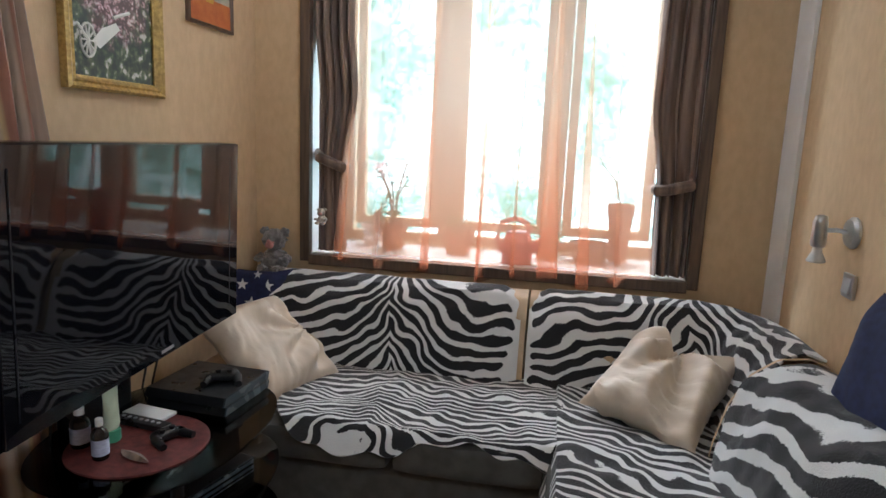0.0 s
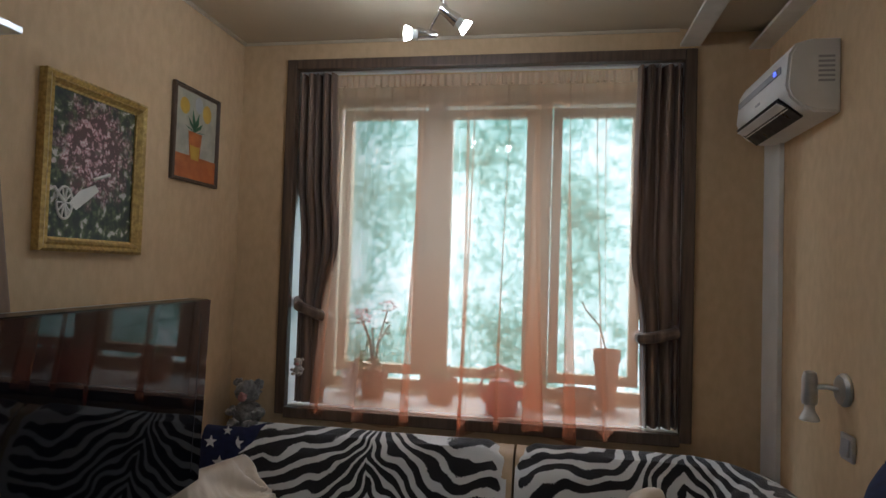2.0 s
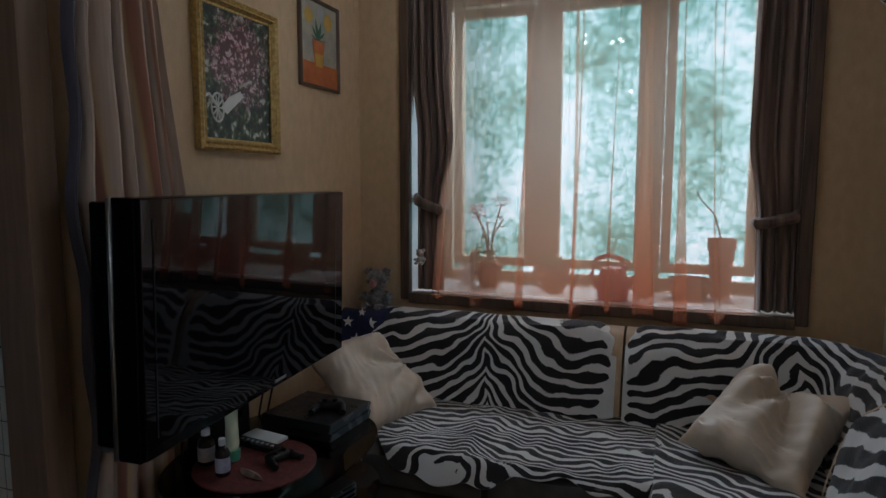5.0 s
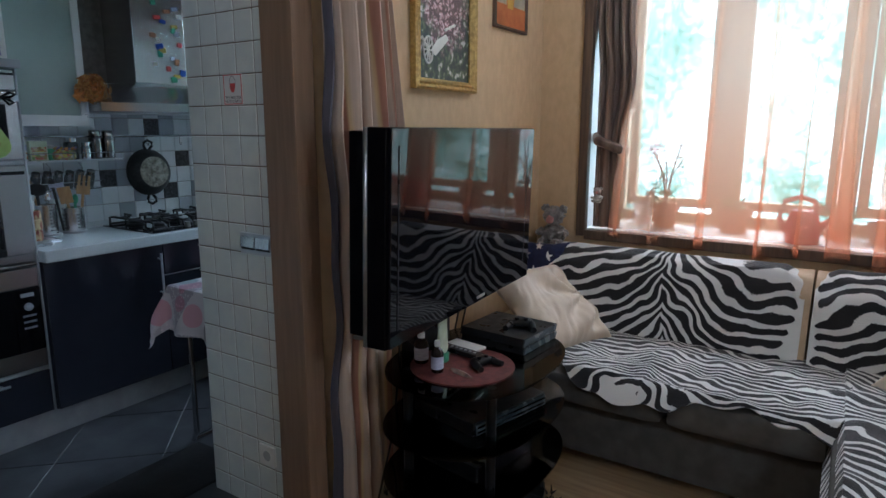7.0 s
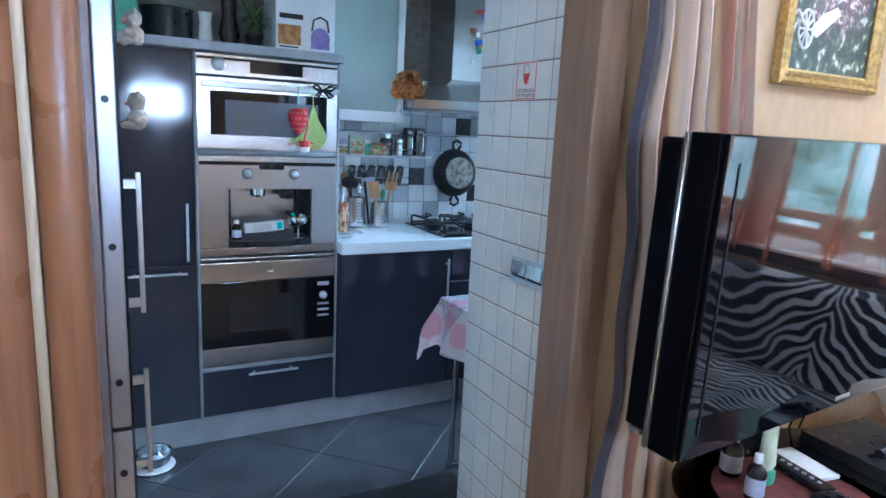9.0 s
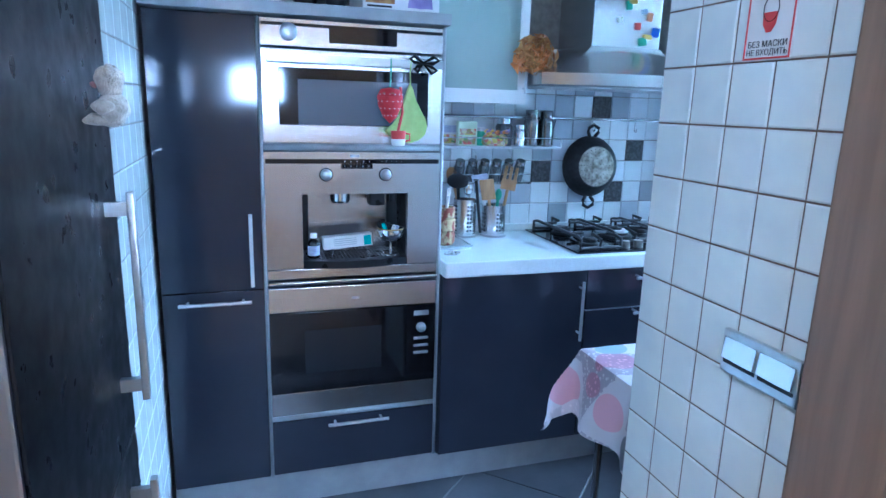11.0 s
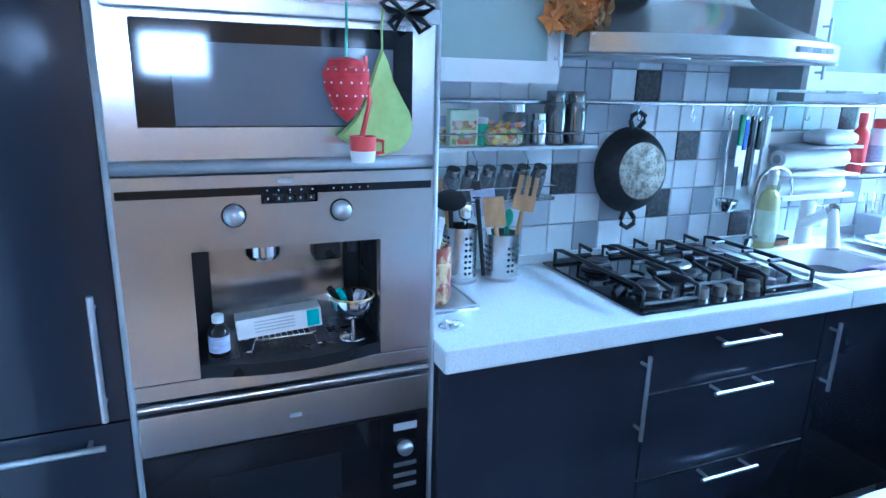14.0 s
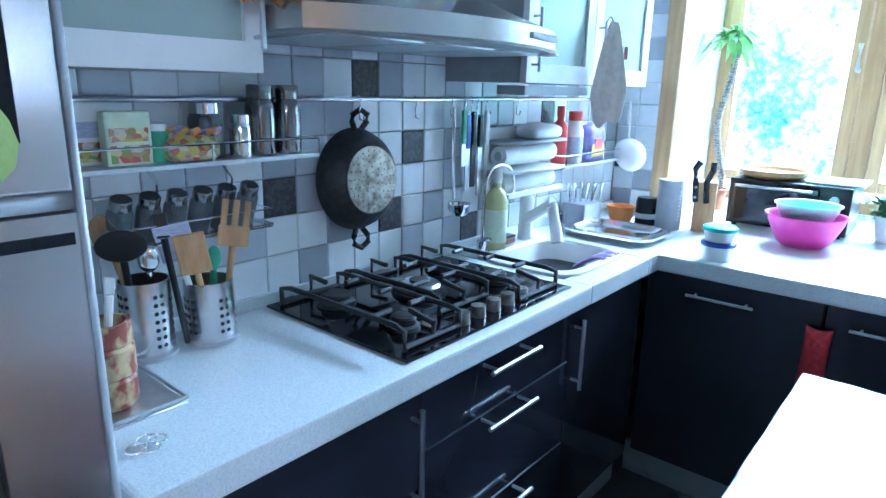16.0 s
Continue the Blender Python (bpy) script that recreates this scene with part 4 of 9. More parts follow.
def gamepad(m, label):
    g = thing("gamepad", m.translation, label, "gamepad", "gamepads on the stand")
    bm = turned(puffed(-0.05, 0.05, -0.03, 0.03, 0, 0.03, 0.014, 0.004, 2), m)
    part("body", bm, M["black_plastic"], g)
    for sx in (-1, 1):
        part("grip", turned(a_cyl((sx * 0.045, -0.01, 0.015), (sx * 0.062, -0.075, 0.01), 0.019, 0.013, seg=14), m), M["black_plastic"], g)
        part("stick", turned(a_cyl((sx * 0.02, -0.012, 0.03), (sx * 0.02, -0.012, 0.045), 0.009, 0.011, seg=14), m), M["black_plastic"], g)
    return g


gamepad(pose(-1.03, 1.60, 0.607, 0, 0, 70) @ Matrix.Scale(0.8, 4), "black wireless gamepad on the red placemat")
leaf = bmesh.new()
for k, (w, z) in enumerate(((0.004, 0.004), (0.016, 0.008), (0.018, 0.01), (0.012, 0.008), (0.002, 0.003))):
    for s, h in ((-1, 0.003), (0, 0.003 + z), (1, 0.003)):
        leaf.verts.new(pose(-1.04, 1.48, 0.607, 0, 0, -20) @ Vector((-0.06 + 0.03 * k, s * w, h)))
leaf.verts.ensure_lookup_table()
for k in range(4):
    for s in range(2):
        leaf.faces.new([leaf.verts[i] for i in (3 * k + s, 3 * k + s + 1, 3 * k + s + 4, 3 * k + s + 3)])
solid("aloe_leaf", leaf, M["leaf"] if "leaf" in M else M["curtain"], "cut dark green aloe leaf on the red placemat", "leaf")
gamepad(pose(-1.03, 1.93, 0.662, 0, 0, 20) @ Matrix.Scale(0.9, 4), "black gamepad lying on the console")


def bottle(name, x, y, z, r, h, body, cap, label, neck=0.45, label_mat=None):
    b = thing(name, (x, y, z), label, "bottle")
    part("body", a_lathe(x, y, [(r * 0.9, z), (r, z + h * 0.04), (r, z + h * 0.62), (r * 0.8, z + h * 0.7), (r * neck, z + h * 0.76), (r * neck, z + h * 0.82)], seg=20), body, b)
    part("cap", a_lathe(x, y, [(r * neck * 1.15, z + h * 0.82), (r * neck * 1.15, z + h * 0.98), (r * neck, z + h)], seg=18), cap, b)
    if label_mat:
        part("label", a_lathe(x, y, [(r * 1.01, z + h * 0.12), (r * 1.02, z + h * 0.13), (r * 1.02, z + h * 0.5), (r * 1.01, z + h * 0.51)], seg=20), label_mat, b, "printed paper label")
    return b


M["amber"] = mat("dark_bottle_glass", (0.02, 0.014, 0.012), 0.12)
M["paper_blue"] = vary(mat("pale_blue_paper", (0.45, 0.48, 0.6), 0.7), (0.5, 0.53, 0.65), (0.36, 0.38, 0.5), (60, 60, 200))
M["green"] = vary(mat("green_plastic", (0.08, 0.35, 0.2), 0.4), (0.09, 0.38, 0.22), (0.06, 0.28, 0.16), (20, 20, 20))
M["pale_green"] = vary(mat("pale_green_tube", (0.6, 0.68, 0.5), 0.4), (0.64, 0.72, 0.54), (0.52, 0.6, 0.42), (20, 20, 20))
bottle("medicine_bottle", -1.225, 1.50, 0.607, 0.026, 0.115, M["amber"], M["white_plastic"], "small dark medicine bottle with a white cap", label_mat=M["paper_blue"])
bottle("spray_bottle", -1.125, 1.455, 0.607, 0.022, 0.115, M["amber"], M["white_plastic"], "small dark spray bottle with a white nozzle", 0.4, M["paper_blue"])
cream = thing("cream_tube", (-1.165, 1.55, 0.607), "pale green cosmetic tube standing on its green cap", "tube")
part("cap", a_lathe(-1.165, 1.55, [(0.021, 0.607), (0.024, 0.612), (0.024, 0.64), (0.022, 0.643)], seg=20), M["green"], cream)


def flat_tube(x, y, z0, z1, r, w):
    def fn(u, v):
        a = 2 * math.pi * u
        return (x + (r * (1 - v) + w * v) * 0.85 * math.sin(a) * 0.7 + 0.0, y + (r * (1 - v) + w * v) * math.cos(a) * (1), z0 + (z1 - z0) * v) if v < 0.01 else (x + r * (1 - v * 0.9) * math.sin(a), y + (r + (w - r) * v) * math.cos(a), z0 + (z1 - z0) * v)
    return sheet(bmesh.new(), fn, 24, 10, wrap=True)


part("body", flat_tube(-1.165, 1.55, 0.643, 0.775, 0.023, 0.032), M["pale_green"], cream)
phone = thing("phone", (-1.17, 1.725, 0.607), "white phone lying on the placemat", "phone")
part("body", turned(a_box(-0.075, 0.075, -0.035, 0.035, 0, 0.012, bevel=0.004), pose(-1.17, 1.725, 0.607, 0, 0, -8)), M["white_plastic"], phone)
remote = thing("remote_control", (-1.1, 1.60, 0.607), "slim grey remote control on the placemat", "remote control")
part("body", turned(a_box(-0.09, 0.09, -0.022, 0.022, 0, 0.018, bevel=0.004), pose(-1.145, 1.655, 0.607, 0, 0, -8)), M["black_plastic"], remote)
for k in range(7):
    part("button", turned(a_cyl((-0.07 + 0.022 * k, 0, 0.018), (-0.07 + 0.022 * k, 0, 0.0205), 0.006, seg=10), pose(-1.145, 1.655, 0.607, 0, 0, -8)), M["grey_plastic"], remote)
player = thing("video_player", (-1.08, 1.68, 0.40), "dark slim player on the middle glass shelf", "player")
part("body", turned(a_box(-0.15, 0.16, -0.2, 0.2, 0.401, 0.45, bevel=0.004), pose(-1.08, 1.68, 0, 0, 0, -14)), M["black_plastic"], player)
part("front", turned(a_box(0.161, 0.168, -0.19, 0.19, 0.405, 0.446), pose(-1.08, 1.68, 0, 0, 0, -14)), M["lit_face_plastic"], player, "glossy front coloured grey as if lit")
for z in (0.412, 0.43):
    part("front_line", turned(a_box(0.1682, 0.170, -0.185, 0.185, z, z + 0.006), pose(-1.08, 1.68, 0, 0, 0, -14)), M["black_glass"], player, smooth=False)
player2 = thing("video_player", (-1.08, 1.68, 0.20), "dark set-top box on the lower glass shelf", "player")
part("body", turned(a_box(-0.13, 0.14, -0.17, 0.17, 0.201, 0.262, bevel=0.004), pose(-1.09, 1.68, 0, 0, 0, -10)), M["black_plastic"], player2)
part("front", turned(a_box(0.141, 0.147, -0.16, 0.16, 0.206, 0.256), pose(-1.09, 1.68, 0, 0, 0, -10)), M["black_glass"], player2)
bm = bmesh.new()
for k, (y, z) in enumerate(((1.52, 0.64), (1.60, 0.66), (1.66, 0.65), (1.86, 0.68), (1.90, 0.70))):
    tube(bm, [(-1.30, y, 0.95), (-1.29, y + 0.02, 0.85), (-1.31, y - 0.02, z + 0.06), (-1.34, y + 0.03 * k, z), (-1.37, y, 0.3), (-1.38, y - 0.1, 0.02)], 0.0045, 6)
solid("cable_bundle", bm, M["black_plastic"], "black cables hanging behind the television", "cable")
bm = bmesh.new()
for k in range(420):
    a, r = random.random() * 6.283, 0.36 * math.sqrt(random.random())
    x, y = -1.05 + r * math.cos(a), 1.52 + r * 1.15 * math.sin(a)
    cyl(bm, (x, y, 0.02), (x + random.uniform(-0.03, 0.03), y + random.uniform(-0.03, 0.03), 0.055), 0.006, 0.001, 5)
box(bm, -1.30, -0.80, 1.25, 1.80, 0.002, 0.03, bevel=0.012)
solid("shaggy_rug", bm, M["black_plastic"], "small black shaggy rug under the glass stand", "rug")

# ---- living room: window curtains, wall curtain, pictures, lamps ----
def drape(bm, left, right, z_rows, y, folds, depth, seed):
    """A gathered curtain; left and right give its edges at heights in z_rows."""
    def at(vals, z):
        for i in range(len(z_rows) - 1):
            if z_rows[i] >= z >= z_rows[i + 1]:
                k = (z_rows[i] - z) / (z_rows[i] - z_rows[i + 1])
                k = k * k * (3 - 2 * k)
                return vals[i] + (vals[i + 1] - vals[i]) * k
        return vals[-1]

    def fn(u, v):
        z = z_rows[0] + (z_rows[-1] - z_rows[0]) * v
        a, b = at(left, z), at(right, z)
        ph = u * folds * 2 * math.pi + seed + 0.5 * math.sin(v * 3 + seed)
        x = a + (b - a) * u + 0.35 * depth * math.sin(ph * 0.5 + 1) * math.sin(math.pi * u)
        return (x, y + depth * math.sin(ph) * (0.6 + 0.4 * math.sin(v * 5 + seed)) * min(1, (b - a) / 0.12 + 0.3), z)
    return sheet(bm, fn, folds * 10, 44)


curtain_l = thing("curtain", (-1.10, 3.10, 0.93), "dark brown drape tied back beside the window", "curtain", "window drapes")
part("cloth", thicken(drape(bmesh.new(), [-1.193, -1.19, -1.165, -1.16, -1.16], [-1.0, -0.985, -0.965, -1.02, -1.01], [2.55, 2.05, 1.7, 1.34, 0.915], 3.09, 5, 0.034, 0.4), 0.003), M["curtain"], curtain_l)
part("tieback", tube(bmesh.new(), [(-1.17, 3.12, 1.41), (-1.14, 3.05, 1.39), (-1.06, 3.045, 1.36), (-1.02, 3.06, 1.345), (-1.01, 3.12, 1.34), (-1.04, 3.15, 1.36), (-1.15, 3.15, 1.40)], 0.026, 10, closed=True), M["curtain"], curtain_l)
curtain_r = thing("curtain", (0.54, 3.10, 0.92), "dark brown drape tied back beside the window with the hem down", "curtain", "window drapes")
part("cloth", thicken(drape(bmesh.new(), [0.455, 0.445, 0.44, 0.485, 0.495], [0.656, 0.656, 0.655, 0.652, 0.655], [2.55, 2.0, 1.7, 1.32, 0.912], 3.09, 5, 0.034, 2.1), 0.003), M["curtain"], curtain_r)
part("tieback", tube(bmesh.new(), [(0.65, 3.12, 1.36), (0.63, 3.05, 1.34), (0.53, 3.04, 1.315), (0.485, 3.05, 1.31), (0.47, 3.12, 1.31), (0.51, 3.15, 1.32), (0.60, 3.15, 1.35)], 0.026, 10, closed=True), M["curtain"], curtain_r)
solid("curtain_rail", a_box(-1.19, 0.655, 3.085, 3.115, 2.552, 2.563), M["white_plastic"], "white curtain rail under the niche lintel", "curtain rail")


def tulle_fn(u, v):
    z = 2.50 + (0.862 - 2.50) * v
    flare = v ** 2.2
    left, right = -1.02 - 0.03 * flare, 0.46 + 0.03 * flare
    x = left + (right - left) * u
    ph = u * 2 * math.pi * 8 + 1.9 * math.sin(u * 8 + 0.6) + 0.22 * math.sin(v * 3 + u * 20)
    deep = 0.7 + 0.4 * math.sin(u * 17 + 2)
    x += (0.03 + 0.05 * v ** 1.2) * deep * math.sin(ph) * min(1.0, u * 14, (1 - u) * 14)
    x += 0.012 * (0.6 + 0.6 * math.sin(u * 31)) * (1 - 0.4 * v) * math.sin(u * 190 + 1.5 * math.sin(v * 2.5 + u * 9)) * min(1.0, u * 14, (1 - u) * 14)
    y = 3.13 - 0.13 * min(1.0, v * 1.04) ** 2 + (0.008 + 0.016 * v) * math.cos(ph) + 0.004 * math.sin(u * 120 + 2 * math.sin(v * 3)) * (1 - 0.6 * v)
    z += (0.02 * math.sin(u * 47) + 0.015 * math.sin(u * 21 + 1)) * flare
    return (x, y, z)


def header_fn(u, v):
    wave = math.sin(u * 300 + 3 * math.sin(u * 23))
    return (-1.02 + 1.48 * u + 0.002 * wave, 3.126 + 0.007 * wave * (1 - 0.5 * abs(v - 0.5)) - 0.004 * v, 2.549 - 0.06 * v)


tulle = thing("sheer_curtain", (-0.28, 3.13, 0.87), "sheer orange tulle curtain hanging before the window", "curtain")
part("cloth", sheet(bmesh.new(), tulle_fn, 560, 40), M["tulle"], tulle)
part("heading", sheet(bmesh.new(), header_fn, 500, 5), M["heading"], tulle, "gathered heading tape")
M["stripe_cloth"] = mat("striped_portiere", (0.3, 0.17, 0.1), 0.75, Sheen_Weight=0.2)


def stripes(m):
    b = m.node_tree.nodes["Principled BSDF"]
    uv = node(m, "UVMap")
    sep = node(m, "SeparateXYZ")
    link(m, uv.outputs[0], sep.inputs[0])
    r = node(m, "ValToRGB")
    tones = [(0.0, (0.06, 0.055, 0.075)), (0.125, (0.085, 0.075, 0.095)), (0.135, (0.56, 0.43, 0.33)), (0.29, (0.62, 0.48, 0.37)), (0.30, (0.36, 0.16, 0.1)), (0.33, (0.38, 0.17, 0.11)), (0.335, (0.675, 0.486, 0.243)), (0.35, (0.6, 0.46, 0.35)),
             (0.48, (0.62, 0.48, 0.37)), (0.49, (0.38, 0.17, 0.11)), (0.52, (0.58, 0.44, 0.33)), (0.66, (0.62, 0.48, 0.37)), (0.67, (0.621, 0.446, 0.216)), (0.68, (0.36, 0.16, 0.1)), (0.71, (0.38, 0.17, 0.11)), (0.72, (0.6, 0.46, 0.35)),
             (0.85, (0.58, 0.44, 0.33)), (0.86, (0.36, 0.16, 0.1)), (0.89, (0.58, 0.44, 0.33)), (1.0, (0.54, 0.4, 0.3))]
    e = r.color_ramp.elements
    while len(e) < len(tones):
        e.new(0.5)
    for el, (p, c) in zip(e, tones):
        el.position, el.color = p, (*c, 1)
    n = node(m, "TexNoise", Scale=1.0, Detail=5.0)
    link(m, coords(m, (90, 90, 2)), n.inputs["Vector"])
    mx = node(m, "Mix", Factor=0.35)
    mx.data_type, mx.blend_type = "RGBA", "MULTIPLY"
    link(m, sep.outputs[0], r.inputs[0])
    link(m, r.outputs[0], mx.inputs[6])
    link(m, n.outputs["Fac"], mx.inputs[7])
    link(m, mx.outputs[2], b.inputs["Base Color"])


stripes(M["stripe_cloth"])
portiere = thing("portiere", (WX + 0.06, 1.44, 0.02), "brown striped portiere hanging on the wall behind the television", "curtain")


def portiere_fn(u, v):
    z = 2.20 - 2.18 * v
    ph = u * 6 * 2 * math.pi
    y = 1.225 + (0.345 + 0.09 * min(1.0, v * 2.6) ** 1.5) * u + (0.014 * math.sin(v * 13 + u * 3) + 0.01 * math.sin(v * 31)) * (1 - u) ** 2 + 0.01 * math.sin(ph * 0.5 + v * 2)
    return (WX + 0.058 + 0.034 * math.sin(ph + 0.5 * math.sin(v * 4)) * (0.8 + 0.2 * math.sin(v * 6)), y, z)


bm = sheet(bmesh.new(), portiere_fn, 90, 50)
uv_layer = bm.loops.layers.uv.new("UVMap")
bm.verts.index_update()
for f in bm.faces:
    for lp in f.loops:
        run, fall = (lp.vert.index % 90) / 89, (lp.vert.index // 90) / 49
        lp[uv_layer].uv = (run + 0.07 * max(0, 1 - 2.2 * fall) * (1 - run), fall)
part("cloth", thicken(bm, 0.003), M["stripe_cloth"], portiere)
solid("curtain_rail", a_box(WX + 0.002, WX + 0.10, 1.18, 1.62, 2.202, 2.222, bevel=0.003), M["satin"], "silver rail that carries the striped portiere", "curtain rail")


def frame_bars(bm, y0, y1, z0, z1, x0, w, d):
    """Four mitred bars with a stepped profile, on the west wall."""
    prof = [(0, 0), (0, d * 0.8), (w * 0.2, d), (w * 0.45, d * 0.78), (w * 0.6, d * 0.92), (w * 0.85, d * 0.5), (w, d * 0.45), (w, 0)]
    ring = []
    for sy, sz, cy, cz in ((1, 1, y0, z0), (-1, 1, y1, z0), (-1, -1, y1, z1), (1, -1, y0, z1)):
        ring.append([bm.verts.new((x0 + h, cy + sy * a, cz + sz * a)) for a, h in prof])
    for i in range(4):
        a, b = ring[i], ring[(i + 1) % 4]
        for k in range(len(prof) - 1):
            bm.faces.new((a[k], a[k + 1], b[k + 1], b[k]))
    return bm


M["garden_print"] = mat("garden_print", (0.1, 0.1, 0.08), 0.35)


def garden_print(m):
    b = m.node_tree.nodes["Principled BSDF"]
    n, v = node(m, "TexNoise", Scale=1.0, Detail=6.0), node(m, "TexVoronoi", Scale=1.0)
    c = coords(m, (30, 30, 30))
    link(m, c, n.inputs["Vector"])
    warp, shift, bend = node(m, "TexNoise", Scale=0.9, Detail=3.0), node(m, "VectorMath"), node(m, "VectorMath")
    shift.operation, bend.operation = "SCALE", "ADD"
    shift.inputs["Scale"].default_value = 2.6
    flowers = coords(m, (46, 46, 46))
    link(m, flowers, warp.inputs["Vector"])
    link(m, warp.outputs["Color"], shift.inputs[0])
    link(m, shift.outputs[0], bend.inputs[0])
    link(m, flowers, bend.inputs[1])
    link(m, bend.outputs[0], v.inputs["Vector"])
    base = ramp(m, n.outputs["Fac"], [(0.4, (0.004, 0.007, 0.006)), (0.51, (0.025, 0.04, 0.015)), (0.58, (0.1, 0.12, 0.05)), (0.63, (0.5, 0.46, 0.42))])
    bloom = ramp(m, v.outputs["Distance"], [(0.15, (0.75, 0.62, 0.62)), (0.36, (0.55, 0.27, 0.3)), (0.55, (0.1, 0.04, 0.04))])
    g, dist = node(m, "NewGeometry"), node(m, "VectorMath")
    dist.operation = "DISTANCE"
    dist.inputs[1].default_value = (WX + 0.01, 2.03, 1.95)
    link(m, g.outputs["Position"], dist.inputs[0])
    n2 = node(m, "TexNoise", Scale=22.0, Detail=3.0)
    link(m, g.outputs["Position"], n2.inputs["Vector"])
    s = node(m, "Math")
    s.operation = "MULTIPLY_ADD"
    s.inputs[1].default_value = 0.22
    link(m, n2.outputs["Fac"], s.inputs[0])
    link(m, dist.outputs["Value"], s.inputs[2])
    mask = ramp(m, s.outputs[0], [(0.22, (0.9, 0.9, 0.9)), (0.30, (0, 0, 0))])
    mx = node(m, "Mix")
    mx.data_type = "RGBA"
    link(m, mask, mx.inputs[0])
    link(m, base, mx.inputs[6])
    link(m, bloom, mx.inputs[7])
    link(m, mx.outputs[2], b.inputs["Base Color"])


garden_print(M["garden_print"])
pic = thing("framed_picture", (WX + 0.01, 2.05, 1.608), "flower garden picture with a white cart in a gilt frame", "picture", "pictures on the wall")
part("frame", frame_bars(bmesh.new(), 1.786, 2.264, 1.608, 2.172, WX + 0.002, 0.045, 0.035), M["gold"], pic, "ornate gilt frame", smooth=False)
canvas = part("canvas", a_box(WX + 0.002, WX + 0.012, 1.824, 2.226, 1.646, 2.134), M["garden_print"], pic, "print of pink blossoms", smooth=False)
# painted cart: wheel, hub, body and shafts in relief on the print
cxp, czp = 1.897, 1.765
PX = WX + 0.0135
part("wheel_rim", tube(bmesh.new(), [(PX, cxp + 0.033 * math.cos(a), czp + 0.052 * math.sin(a)) for a in np.linspace(0, 2 * math.pi, 24, endpoint=False)], 0.0042, 6, closed=True), M["white_trim"], canvas, "white wheel in the print")
for a in np.linspace(0, math.pi, 5, endpoint=False):
    part("spoke", tube(bmesh.new(), [(PX, cxp + 0.033 * math.cos(a), czp + 0.052 * math.sin(a)), (PX, cxp - 0.033 * math.cos(a), czp - 0.052 * math.sin(a))], 0.003, 6), M["white_trim"], canvas)
part("shaft", tube(bmesh.new(), [(PX, cxp - 0.075, czp + 0.03), (PX, cxp - 0.045, czp + 0.045), (PX, cxp, czp + 0.0)], 0.006, 6), M["white_trim"], canvas)
bm = bmesh.new()
bm.faces.new([bm.verts.new((PX + 0.002, cxp + y, czp + z)) for y, z in ((0.015, 0.0), (0.05, -0.02), (0.15, 0.055), (0.13, 0.075), (0.06, 0.045))])
part("cart_body", bm, M["white_trim"], canvas, "white garden cart in the print", smooth=False)
part("shaft", tube(bmesh.new(), [(PX, cxp + 0.12, czp + 0.09), (PX, cxp + 0.20, czp + 0.12)], 0.006, 6), M["white_trim"], canvas)

pic2 = thing("framed_picture", (WX + 0.01, 2.62, 1.935), "childlike flower vase picture in a thin dark frame", "picture", "pictures on the wall")
part("frame", frame_bars(bmesh.new(), 2.453, 2.80, 1.93, 2.337, WX + 0.002, 0.018, 0.02), M["brown_wood"], pic2, smooth=False)
M["print_paper"] = vary(mat("print_paper", (0.4, 0.38, 0.3), 0.4), (0.44, 0.42, 0.33), (0.34, 0.33, 0.27), (20, 20, 20))
M["print_orange"] = vary(mat("print_orange", (0.5, 0.15, 0.04), 0.4), (0.52, 0.17, 0.05), (0.42, 0.11, 0.03), (20, 20, 20))
M["print_yellow"] = vary(mat("print_yellow", (0.55, 0.36, 0.05), 0.4), (0.58, 0.38, 0.06), (0.5, 0.3, 0.04), (20, 20, 20))
M["print_green"] = vary(mat("print_green", (0.03, 0.12, 0.06), 0.4), (0.04, 0.14, 0.07), (0.02, 0.09, 0.045), (20, 20, 20))
X2 = WX + 0.004
sheet2 = part("print", a_box(X2, X2 + 0.006, 2.468, 2.785, 1.945, 2.322), M["print_paper"], pic2, smooth=False)
part("table_patch", a_box(X2 + 0.0062, X2 + 0.008, 2.469, 2.784, 1.946, 2.045), M["print_orange"], sheet2, smooth=False)


def disc_x(bm, x, y, z, ry, rz, seg=20):
    vs = [bm.verts.new((x, y + ry * math.cos(2 * math.pi * k / seg), z + rz * math.sin(2 * math.pi * k / seg))) for k in range(seg)]
    bm.faces.new(vs)
    return bm


part("bloom", disc_x(bmesh.new(), X2 + 0.009, 2.53, 2.25, 0.035, 0.035), M["print_yellow"], sheet2, smooth=False)
part("bloom", disc_x(bmesh.new(), X2 + 0.0092, 2.70, 2.25, 0.035, 0.04), M["print_yellow"], sheet2, smooth=False)
part("bloom", disc_x(bmesh.new(), X2 + 0.0094, 2.635, 2.275, 0.03, 0.035), M["grey_plastic"], sheet2, smooth=False)
bm = bmesh.new()
for dy, dz in ((-0.05, 0.06), (0.06, 0.05), (-0.02, 0.1), (0.03, 0.09), (-0.07, 0.02), (0.08, 0.01)):
    vs = [bm.verts.new((X2 + 0.0086, 2.61 + p[0], 2.15 + p[1])) for p in ((0, 0), (dy * 0.5 - 0.012, dz * 0.5), (dy, dz), (dy * 0.5 + 0.014, dz * 0.45))]
    bm.faces.new(vs)
part("leaves", bm, M["print_green"], sheet2, smooth=False)
bm = bmesh.new()
bm.faces.new([bm.verts.new((X2 + 0.0098, y, z)) for y, z in ((2.58, 2.0), (2.645, 2.0), (2.665, 2.15), (2.56, 2.15))])
part("vase", bm, M["print_orange"], sheet2, smooth=False)
bm = bmesh.new()
